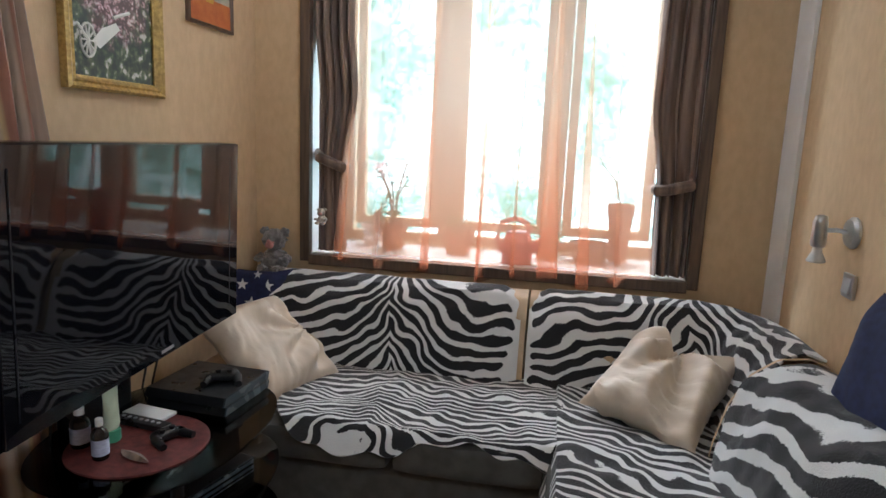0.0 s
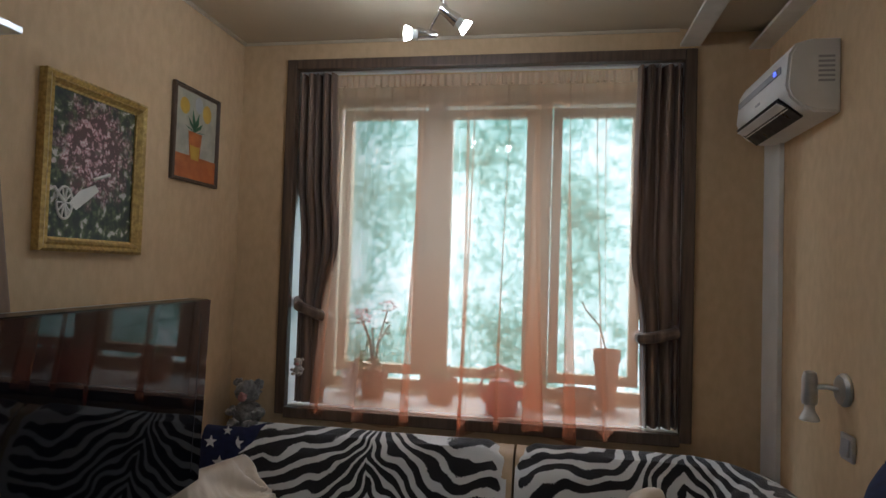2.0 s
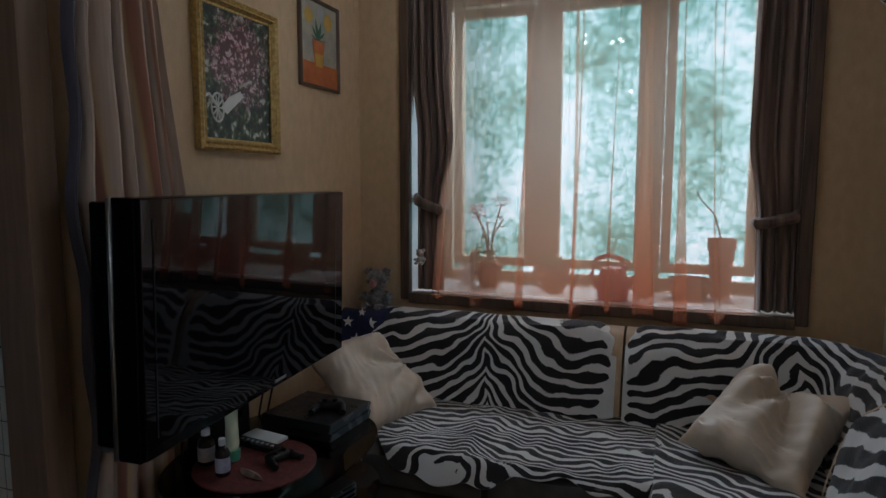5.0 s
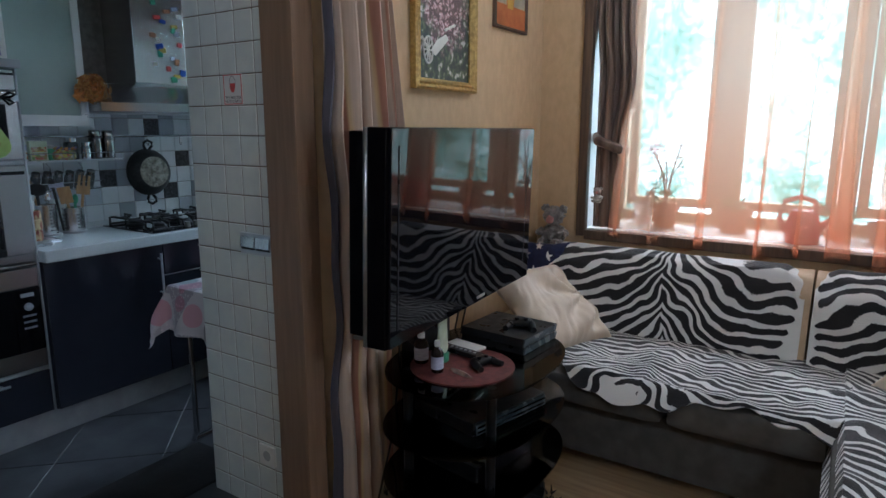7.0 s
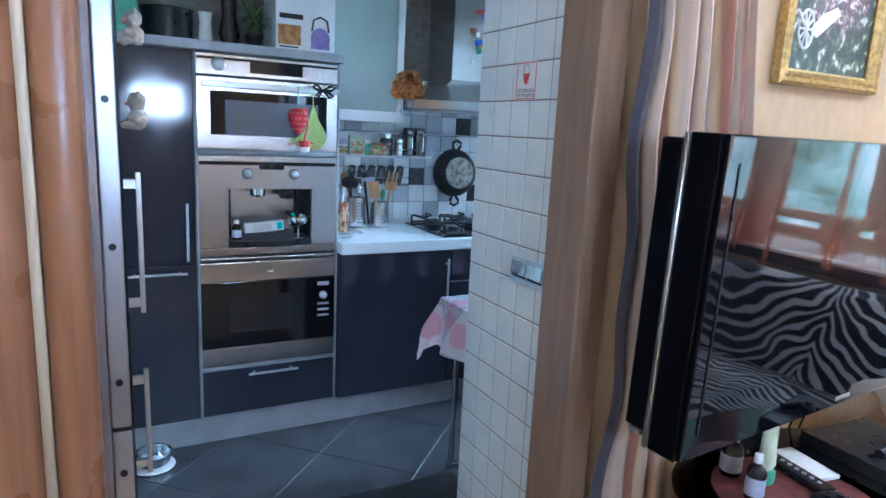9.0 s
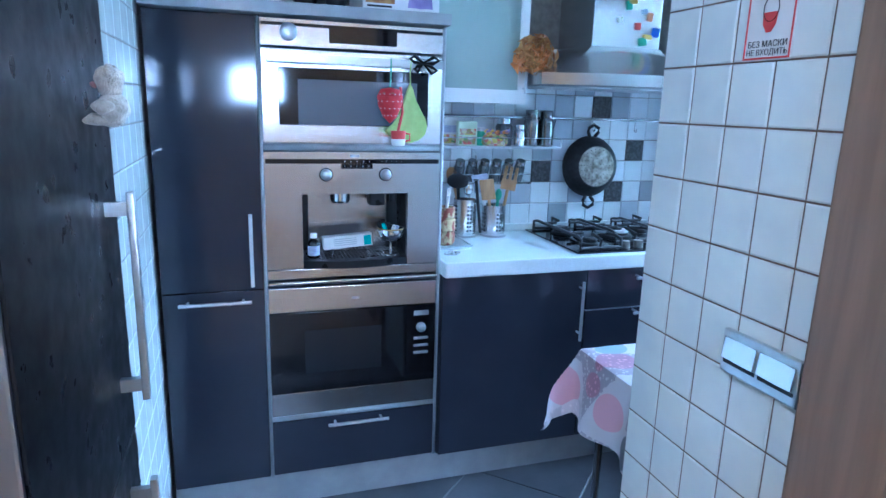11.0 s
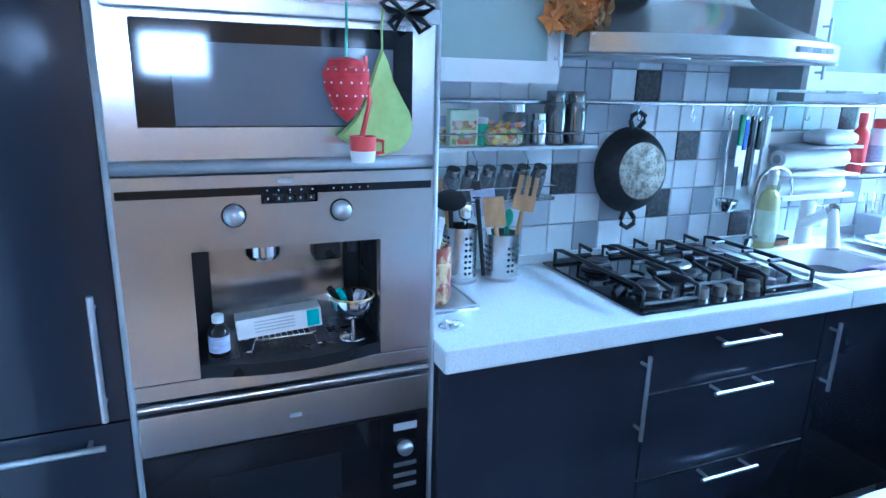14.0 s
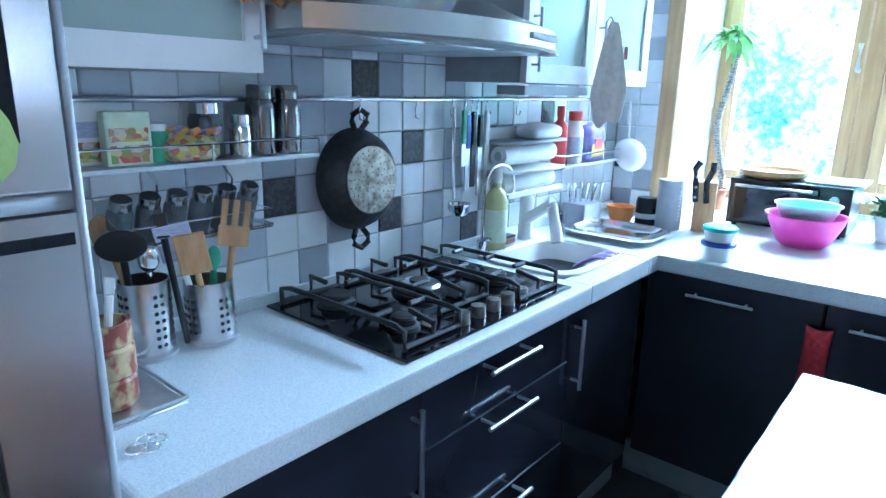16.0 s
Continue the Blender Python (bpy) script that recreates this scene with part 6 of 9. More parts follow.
micro = thing("microwave", (FX, 0.745, 0.36), "built-in microwave with black glass door and steel trim", "microwave")
part("trim", a_box(FX - 0.02, FX + 0.002, TY_0 + 0.004, TY_1 - 0.008, 0.742, 0.828, bevel=0.002), M["steel"], micro, "upper steel trim")
part("trim", a_box(FX - 0.02, FX + 0.002, TY_0 + 0.004, TY_1 - 0.008, 0.360, 0.444, bevel=0.002), M["steel"], micro, "lower steel trim")
mdoor = part("door", a_box(FX - 0.02, FX + 0.006, TY_0 + 0.004, 0.925, 0.446, 0.740, bevel=0.002), M["black_glass"], micro, "black glass door")
part("window", a_box(FX + 0.0062, FX + 0.007, 0.565, 0.835, 0.515, 0.675), M["dim_glass"], mdoor, "dark see-through window")
part("control_panel", a_box(FX - 0.02, FX + 0.005, 0.927, TY_1 - 0.008, 0.446, 0.740, bevel=0.002), M["black_glass"], micro)
part("display", a_box(FX + 0.005, FX + 0.006, 0.955, 1.01, 0.700, 0.718), M["grey_plastic"], micro)
knob(micro, FX + 0.005, 0.982, 0.655, 0.018, 0.018)
for k in range(3):
    part("button", a_box(FX + 0.005, FX + 0.009, 0.955, 1.010, 0.608 - 0.028 * k, 0.618 - 0.028 * k, bevel=0.002), M["satin"], micro)
part("badge", a_box(FX + 0.002, FX + 0.003, 0.73, 0.755, 0.778, 0.786), M["grey_plastic"], micro, "small grey badge")

solid("tower_shelf", a_box(KX, FX + 0.04, 0.116, 1.055, 1.702, 1.738, bevel=0.003), M["plinth"], "pale grey shelf board over the tall cabinets", "shelf")
solid("trim_plinth", a_box(KX, FX - 0.018, 0.118, 2.80, 0.0, 0.125), M["plinth"], "pale grey plinth under the kitchen cabinets", "plinth", kind="structure", smooth=False)
solid("trim_plinth_window", a_box(FX - 0.0175, -2.05, 2.895, 2.915, 0.0, 0.125), M["plinth"], "pale grey plinth under the window cabinets", "plinth", kind="structure", smooth=False)

CFX = -3.018          # fronts of the base cabinets


def base_unit(y0, y1, label):
    u = thing("base_cabinet", (-3.25, (y0 + y1) / 2, 0.127), label, "cabinet", "base cabinets")
    part("body", a_box(KX, CFX - 0.021, y0 + 0.001, y1 - 0.001, 0.127, 0.846), M["navy"], u)
    return u


u = base_unit(1.055, 1.65, "glossy navy base cabinet with one door")
dd = part("door", a_box(CFX - 0.02, CFX, 1.057, 1.648, 0.132, 0.843, bevel=0.0015), M["navy"], u)
bar_handle(dd, (CFX, 1.62, 0.56), (CFX, 1.62, 0.80), (0.03, 0, 0))
u = base_unit(1.65, 2.29, "glossy navy base cabinet with three drawers under the hob")
for z0, z1, hz in ((0.676, 0.843, 0.806), (0.410, 0.671, 0.662), (0.132, 0.405, 0.405 - 0.012)):
    dd = part("drawer", a_box(CFX - 0.02, CFX, 1.653, 2.287, z0, z1, bevel=0.0015), M["navy"], u)
    bar_handle(dd, (CFX, 1.845, hz), (CFX, 2.055, hz), (0.045, 0, 0))
    part("edge_strip", a_box(CFX - 0.018, CFX + 0.0012, 1.6535, 2.2865, z1 + 0.0004, z1 + 0.003), M["satin"], dd, "thin bright upper edge", smooth=False)
u = base_unit(2.29, 2.815, "glossy navy base cabinet with a narrow door by the corner")
dd = part("door", a_box(CFX - 0.02, CFX, 2.293, 2.80, 0.132, 0.843, bevel=0.0015), M["navy"], u)
bar_handle(dd, (CFX, 2.32, 0.58), (CFX, 2.32, 0.80), (0.03, 0, 0))


def base_unit_n(x0, x1, label):
    u = thing("base_cabinet", ((x0 + x1) / 2, 3.2, 0.127), label, "cabinet", "base cabinets")
    part("body", a_box(x0 + 0.001, x1 - 0.001, 2.861, KN, 0.127, 0.846), M["navy"], u)
    dd = part("door", a_box(x0 + 0.003, x1 - 0.003, 2.84, 2.86, 0.132, 0.843, bevel=0.0015), M["navy"], u)
    return u, dd


u, dd = base_unit_n(-3.016, -2.47, "glossy navy base cabinet under the window worktop")
bar_handle(dd, (-2.87, 2.84, 0.785), (-2.66, 2.84, 0.785), (0, -0.03, 0), 0.005)
u, dd = base_unit_n(-2.468, -2.05, "glossy navy base cabinet at the end of the window worktop")
bar_handle(dd, (-2.40, 2.84, 0.785), (-2.16, 2.84, 0.785), (0, -0.03, 0), 0.005)

# worktop with a hole for the sink
WZ0, WZ1, WF = 0.848, 0.905, -2.976
SKX0, SKX1, SKY0, SKY1 = -3.40, -3.07, 2.33, 2.74


def worktop():
    bm = a_box(KX, WF, 1.051, SKY0, WZ0, WZ1, bevel=0.008)
    box(bm, KX, SKX0, SKY0, SKY1, WZ0, WZ1)
    box(bm, SKX1, WF, SKY0, SKY1, WZ0, WZ1, bevel=0.006)
    box(bm, KX, WF, SKY1, 2.81, WZ0, WZ1)
    box(bm, KX, KE + 0.0, 2.8101, KN, WZ0, WZ1, bevel=0.008)
    box(bm, KW0 + 0.001, KW1 - 0.001, KN, KWY - 0.05, WZ0, WZ1 - 0.001)
    return bm


solid("worktop", worktop(), M["worktop"], "pale grey speckled stone worktop round the corner", "worktop")
solid("trim_upstand", a_box(KX + 0.0005, KX + 0.014, 1.055, KN, WZ1, WZ1 + 0.032, bevel=0.003), M["worktop"], "pale upstand along the worktop", "trim", kind="structure")

sink = thing("sink", (-3.24, 2.53, WZ1), "white composite kitchen sink let into the worktop", "sink")


def bowl_shell(x0, x1, y0, y1, z, depth, r):
    """A rim and an open bowl with rounded corners."""
    bm = bmesh.new()

    def ring(grow, zz, k=1.0):
        cx, cy, hx, hy = (x0 + x1) / 2, (y0 + y1) / 2, (x1 - x0) / 2 + grow, (y1 - y0) / 2 + grow
        out = []
        for i in range(40):
            a = 2 * math.pi * i / 40
            c, s = math.cos(a), math.sin(a)
            out.append(bm.verts.new((cx + hx * math.copysign(abs(c) ** 0.45, c), cy + hy * math.copysign(abs(s) ** 0.45, s), zz)))
        return out
    rings = [ring(0.03, z + 0.001), ring(0.03, z + 0.009), ring(0.004, z + 0.012), ring(-0.006, z + 0.004), ring(-0.02, z - depth * 0.6), ring(-0.05, z - depth), ring(-0.14, z - depth - 0.004)]
    for a, b in zip(rings, rings[1:]):
        for i in range(40):
            bm.faces.new((a[i], a[(i + 1) % 40], b[(i + 1) % 40], b[i]))
    bm.faces.new(rings[-1])
    return bm


part("basin", bowl_shell(SKX0 + 0.03, SKX1 - 0.005, SKY0 + 0.02, SKY1 - 0.02, WZ1, 0.16, 0.05), M["white_ceramic"], sink)
part("overflow", a_cyl((-3.36, 2.46, WZ1 - 0.05), (-3.352, 2.463, WZ1 - 0.05), 0.016, seg=16), M["chrome"], sink)
part("drain", a_cyl((-3.23, 2.54, WZ1 - 0.163), (-3.23, 2.54, WZ1 - 0.158), 0.03, seg=18), M["chrome"], sink)
tap = thing("mixer_tap", (-3.43, 2.68, WZ1), "white mixer tap with a pull-out spray", "tap")
part("body", a_lathe(-3.43, 2.68, [(0.03, WZ1 + 0.001), (0.028, WZ1 + 0.02), (0.026, WZ1 + 0.12), (0.028, WZ1 + 0.15), (0.02, WZ1 + 0.165)], seg=20), M["white_ceramic"], tap)
part("lever", a_cyl((-3.43, 2.68, WZ1 + 0.16), (-3.39, 2.74, WZ1 + 0.20), 0.010, 0.008, seg=12), M["white_ceramic"], tap)
part("spout", a_cyl((-3.42, 2.67, WZ1 + 0.08), (-3.30, 2.635, WZ1 + 0.155), 0.02, 0.017, seg=14), M["white_ceramic"], tap)
part("spray_head", a_cyl((-3.30, 2.635, WZ1 + 0.155), (-3.25, 2.60, WZ1 + 0.03), 0.016, 0.022, seg=16), M["white_ceramic"], tap)
part("collar", a_cyl((-3.31, 2.638, WZ1 + 0.15), (-3.295, 2.633, WZ1 + 0.16), 0.021, seg=14), M["chrome"], tap)
filter_tap = thing("filter_tap", (-3.38, 2.36, WZ1), "slim chrome filter tap with an arched neck", "tap")
part("base", a_lathe(-3.40, 2.37, [(0.018, WZ1 + 0.001), (0.018, WZ1 + 0.05), (0.012, WZ1 + 0.055)], seg=16), M["chrome"], filter_tap)
arc = [(-3.40, 2.37, WZ1 + 0.05)] + [(-3.40, 2.37 + 0.085 - 0.085 * math.cos(a), WZ1 + 0.22 + 0.075 * math.sin(a)) for a in np.linspace(0, math.pi, 12)] + [(-3.40, 2.54, WZ1 + 0.16)]
part("neck", tube(bmesh.new(), arc, 0.006, 10), M["chrome"], filter_tap)
part("lever", a_cyl((-3.40, 2.37, WZ1 + 0.055), (-3.36, 2.36, WZ1 + 0.065), 0.006, seg=8), M["chrome"], filter_tap)

# hob
M["knob_metal"] = vary(mat("worn_dark_metal", (0.2, 0.19, 0.17), 0.35, 0.7), (0.26, 0.24, 0.21), (0.12, 0.115, 0.105), (50, 50, 50))
hob = thing("gas_hob", (-3.25, 1.93, WZ1), "black glass gas hob with five burners and cast iron grates", "hob")
HX0, HX1, HY0, HY1 = -3.487, -3.008, 1.595, 2.264
part("plate", a_box(HX0, HX1, HY0, HY1, WZ1 + 0.0005, WZ1 + 0.007, bevel=0.002), M["black_glass"], hob)
HZ = WZ1 + 0.007
for x, y, r in ((-3.37, 1.72, 0.040), (-3.14, 1.72, 0.032), (-3.28, 1.93, 0.060), (-3.38, 2.13, 0.036), (-3.19, 2.15, 0.034)):
    bn = part("burner", a_lathe(x, y, [(r * 1.25, HZ), (r * 1.2, HZ + 0.008), (r * 0.95, HZ + 0.012), (r * 0.95, HZ + 0.02)], seg=26), M["iron"], hob)
    part("cap", a_lathe(x, y, [(r * 0.9, HZ + 0.02), (r * 0.95, HZ + 0.024), (r * 0.85, HZ + 0.03), (0.001, HZ + 0.031)], seg=26), M["satin"] if r > 0.05 else M["iron"], bn)
    if r > 0.05:
        part("cap", a_lathe(x, y, [(r * 0.45, HZ + 0.031), (r * 0.45, HZ + 0.038), (0.001, HZ + 0.039)], seg=20), M["iron"], bn)
for k in range(5):
    y = 1.835 + 0.062 * k
    part("knob", a_lathe(-3.06, y, [(0.020, HZ), (0.018, HZ + 0.02), (0.018, HZ + 0.028), (0.001, HZ + 0.029)], seg=20), M["knob_metal"], hob, "dark worn metal control knob")


def bars(runs, r=0.0066):
    bm = bmesh.new()
    for run in runs:
        tube(bm, run, r, 6)
    return bm


GZ = HZ + 0.048
for y0, y1, xf in ((1.625, 1.805, -3.045), (1.835, 2.025, -3.13), (2.05, 2.235, -3.045)):
    yc, x0 = (y0 + y1) / 2, -3.462
    xm = (x0 + xf) / 2
    runs = [[(x0, y0, HZ), (x0, y0, GZ - 0.006), (x0 + 0.03, y0 + 0.004, GZ), (xf - 0.03, y0 + 0.004, GZ), (xf, y0, GZ - 0.006), (xf, y0, HZ)],
            [(x0, y1, HZ), (x0, y1, GZ - 0.006), (x0 + 0.03, y1 - 0.004, GZ), (xf - 0.03, y1 - 0.004, GZ), (xf, y1, GZ - 0.006), (xf, y1, HZ)],
            [(xf, y0, HZ + 0.008), (xf, y1, HZ + 0.008)], [(x0, y0, HZ + 0.008), (x0, y1, HZ + 0.008)],
            [(x0 + 0.09, y0, GZ), (x0 + 0.10, yc - 0.03, GZ + 0.002)], [(x0 + 0.09, y1, GZ), (x0 + 0.10, yc + 0.03, GZ + 0.002)],
            [(xf - 0.10, y0, GZ), (xf - 0.10, yc - 0.03, GZ + 0.002)], [(xf - 0.10, y1, GZ), (xf - 0.10, yc + 0.03, GZ + 0.002)],
            [(x0, yc, HZ), (x0, yc, GZ + 0.006), (x0 + 0.06, yc, GZ + 0.002)], [(xf, yc, HZ + 0.008), (xf, yc, GZ - 0.01), (xf - 0.07, yc, GZ + 0.002)],
            [(xm, y0, GZ), (xm, y0 + 0.05, GZ + 0.001)], [(xm, y1, GZ), (xm, y1 - 0.05, GZ + 0.001)]]
    part("grate", bars(runs), M["iron"], hob, "cast iron pan grate")

# hood
hood = thing("cooker_hood", (-3.3, 1.92, 1.52), "curved stainless steel chimney cooker hood", "cooker hood")
HC, HW = 1.865, 0.415


def hood_lip(z0, z1, grow=0.0):
    bm = bmesh.new()
    n = 40
    ring = []
    for k in range(n + 1):
        s = -1 + 2 * k / n
        ring.append((-3.12 + grow + 0.13 * (1 - abs(s) ** 2.2), HC + s * (HW + grow)))
    lo = [bm.verts.new((x, y, z0)) for x, y in ring] + [bm.verts.new((KX + 0.001, HC + HW + grow, z0)), bm.verts.new((KX + 0.001, HC - HW - grow, z0))]
    hi = [bm.verts.new((x, y, z1)) for x, y in ring] + [bm.verts.new((KX + 0.001, HC + HW + grow, z1)), bm.verts.new((KX + 0.001, HC - HW - grow, z1))]
    m = len(lo)
    for k in range(m):
        bm.faces.new((lo[k], lo[(k + 1) % m], hi[(k + 1) % m], hi[k]))
    bm.faces.new(hi)
    bm.faces.new(lo[::-1])
    return bm


part("lip", hood_lip(1.535, 1.577), M["steel"], hood, "curved steel lip")
part("underside", hood_lip(1.530, 1.5345, -0.012), M["grey_plastic"], hood, "dark underside")
for k in range(3):
    part("filter", a_box(-3.42, -3.10, HC - 0.36 + 0.24 * k, HC - 0.13 + 0.24 * k, 1.5265, 1.530), M["satin"], hood, "metal grease filter")
part("lamp", a_cyl((-3.09, HC + 0.33, 1.524), (-3.09, HC + 0.33, 1.530), 0.028, seg=20), M["white_ceramic"], hood)


def hood_body():
    bm = bmesh.new()
    n = 40
    rows = []
    for v in range(9):
        q = v / 8
        z = 1.5775 + 0.115 * q ** 0.9
        shrink = (1 - q) ** 1.6
        row = []
        for k in range(n + 1):
            s = -1 + 2 * k / n
            half = 0.16 + (HW - 0.16) * shrink
            row.append(bm.verts.new((-3.22 + (0.10 + 0.125 * (1 - abs(s) ** 2.2)) * shrink, HC + s * half, z)))
        row.append(bm.verts.new((KX + 0.001, HC + (0.16 + (HW - 0.16) * shrink), z)))
        row.insert(0, bm.verts.new((KX + 0.001, HC - (0.16 + (HW - 0.16) * shrink), z)))
        rows.append(row)
    for a, b in zip(rows, rows[1:]):
        for k in range(len(a) - 1):
            bm.faces.new((a[k], a[k + 1], b[k + 1], b[k]))
    return bm


part("body", hood_body(), M["steel"], hood, "curved steel hood body")
part("chimney", a_box(KX + 0.001, -3.225, HC - 0.155, HC + 0.155, 1.69, KZ, bevel=0.004), M["steel"], hood, "steel chimney with fridge magnets")
for k in range(5):
    part("button", a_box(-2.997 - 0.006 * k, -2.990 - 0.006 * k, HC + 0.10 + 0.032 * k, HC + 0.122 + 0.032 * k, 1.549, 1.563), M["grey_plastic"], hood)
M["magnet_green"] = M["green"]
tones = [M["green"], M["print_yellow"], M["blue_plastic"], M["red"], M["white_plastic"], M["clay"], M["paper_blue"]]
rng = random.Random(5)
for k in range(22):
    y, z, w, h = HC - 0.04 + 0.18 * rng.random(), 1.72 + 0.42 * (k / 22), rng.uniform(0.02, 0.04), rng.uniform(0.018, 0.035)
    magnet = turned(a_box(0, 0.006, -w / 2, w / 2, -h / 2, h / 2, bevel=0.002), pose(-3.2248, y, z, rng.uniform(-12, 12), 0, 0))
    solid("fridge_magnet", magnet, tones[k % 7], "small coloured souvenir magnet on the hood chimney", "magnet", "magnets on the chimney")

# wall cabinets
wc = thing("wall_cabinet", (-3.37, 1.29, 1.47), "wall cabinet with a frosted glass front and white frame", "cabinet", "wall cabinets")
UX = -3.215
part("body", a_box(KX + 0.001, UX - 0.021, 1.056, 1.435, 1.46, 2.2), M["plinth"], wc)
wdoor = part("door", box(box(box(a_box(UX - 0.02, UX, 1.058, 1.075, 1.46, 2.2), UX - 0.02, UX, 1.40, 1.434, 1.46, 2.2), UX - 0.02, UX, 1.075, 1.40, 1.46, 1.512), UX - 0.02, UX, 1.075, 1.40, 2.14, 2.2), M["white_plastic"], wc, "white door frame", smooth=False)
part("pane", a_box(UX - 0.014, UX - 0.008, 1.0745, 1.4005, 1.5115, 2.1405), M["frosted"], wdoor, "frosted green-grey glass")
bar_handle(wdoor, (UX, 1.42, 1.50), (UX, 1.42, 1.66), (0.025, 0, 0), 0.005)

wc2 = thing("wall_cabinet", (-3.37, 2.8, 1.47), "grey wall cabinet with two frosted glass doors", "cabinet", "wall cabinets")
part("body", a_box(KX + 0.001, UX - 0.021, 2.292, 3.132, 1.46, 2.2), M["plinth"], wc2)
for y0, y1, hy in ((2.294, 2.687, 2.32), (2.691, 3.13, 2.715)):
    wdoor = part("door", box(box(box(a_box(UX - 0.02, UX, y0, y0 + 0.05, 1.46, 2.2), UX - 0.02, UX, y1 - 0.05, y1, 1.46, 2.2), UX - 0.02, UX, y0 + 0.05, y1 - 0.05, 1.46, 1.515), UX - 0.02, UX, y0 + 0.05, y1 - 0.05, 2.14, 2.2), M["white_plastic"], wc2, "white door frame", smooth=False)
    part("pane", a_box(UX - 0.014, UX - 0.008, y0 + 0.0495, y1 - 0.0495, 1.5145, 2.1405), M["frosted"], wdoor, "frosted green-grey glass")
    bar_handle(wdoor, (UX, hy, 1.49), (UX, hy, 1.66), (0.025, 0, 0), 0.005)
part("light_rail", a_box(UX - 0.10, UX - 0.002, 2.294, 2.70, 1.425, 1.452, bevel=0.003), M["plinth"], wc2)

# fridge
FR = 0.155
fridge = thing("fridge_freezer", (-1.94, -0.15, 0), "black fridge freezer with silver door edges and bar handles", "fridge")
M["door_edge"] = vary(mat("blue_silver_edge", (0.42, 0.45, 0.52), 0.33, 1.0), (0.46, 0.49, 0.56), (0.36, 0.39, 0.45), (6, 6, 3))
M["mauve_steel"] = vary(mat("mauve_grey_side", (0.2, 0.17, 0.18), 0.4, 0.3), (0.23, 0.195, 0.2), (0.17, 0.145, 0.15), (20, 20, 4))
part("body", a_box(-2.24, -1.64, -0.55, FR - 0.0425, 0.02, 2.02, bevel=0.004), M["mauve_steel"], fridge, "mauve grey side")
for z0, z1, h0, h1 in ((0.80, 2.015, 0.90, 1.285), (0.04, 0.792, 0.42, 0.735)):
    fd = part("door", a_box(-2.236, -1.638, FR - 0.042, FR - 0.005, z0, z1, bevel=0.004), M["door_edge"], fridge, "silver edged door")
    part("front", a_box(-2.238, -1.643, FR - 0.005, FR, z0, z1), M["black_plastic"], fd, "satin black front")
    bm = a_box(-2.145, -2.125, FR + 0.035, FR + 0.048, h0, h1, bevel=0.003)
    for z in (h0 + 0.03, h1 - 0.03):
        box(bm, -2.142, -2.128, FR, FR + 0.036, z - 0.012, z + 0.012)
    part("handle", bm, M["satin"], fd, "flat steel bar handle")
    for z in np.arange(z0 + 0.10, z1, 0.28):
        part("screw", a_cyl((-1.64, FR - 0.024, z), (-1.633, FR - 0.024, z), 0.007, seg=12), M["black_plastic"], fd)
plush("fridge_plush", (-2.03, FR + 0.045, 1.40), 0.066, M["cream_plush"], M["pink"], "cream plush toy stuck to the fridge door")
plush("fridge_plush", (-2.02, FR + 0.045, 1.60), 0.06, M["cream_plush"], M["pink"], "cream plush toy hanging high on the fridge door")

bm = a_box(-2.40, -2.06, 0.58, 1.36, 0.001, 0.012, bevel=0.005)
M["black_mat"] = vary(mat("black_mat", (0.012, 0.012, 0.013), 0.95), (0.016, 0.016, 0.017), (0.008, 0.008, 0.009), (60, 60, 60), bump=0.8, bump_scale=(260, 260, 260), distance=0.006)
solid("floor_mat", bm, M["black_mat"], "plain black mat on the kitchen floor by the table", "mat")

# folding table with its cloth
table = thing("kitchen_table", (-2.25, 1.85, 0), "small kitchen table with chrome legs against the partition wall", "table")
part("tabletop", a_box(-2.44, -2.045, 1.30, 2.43, 0.742, 0.768, bevel=0.004), M["white_plastic"], table)
for x, y in ((-2.41, 1.36), (-2.10, 1.36), (-2.41, 2.36), (-2.10, 2.36)):
    part("leg", tube(bmesh.new(), [(x, y, 0.742), (x, y, 0.06), (x - 0.03, y - 0.0, 0.012)], 0.014, 12), M["chrome"], table, "chrome tube leg")
part("foot_rail", tube(bmesh.new(), [(-2.44, 1.36, 0.013), (-2.44, 2.36, 0.013)], 0.012, 10), M["chrome"], table)
M["cloth_print"] = mat("printed_tablecloth", (0.6, 0.45, 0.48), 0.45)


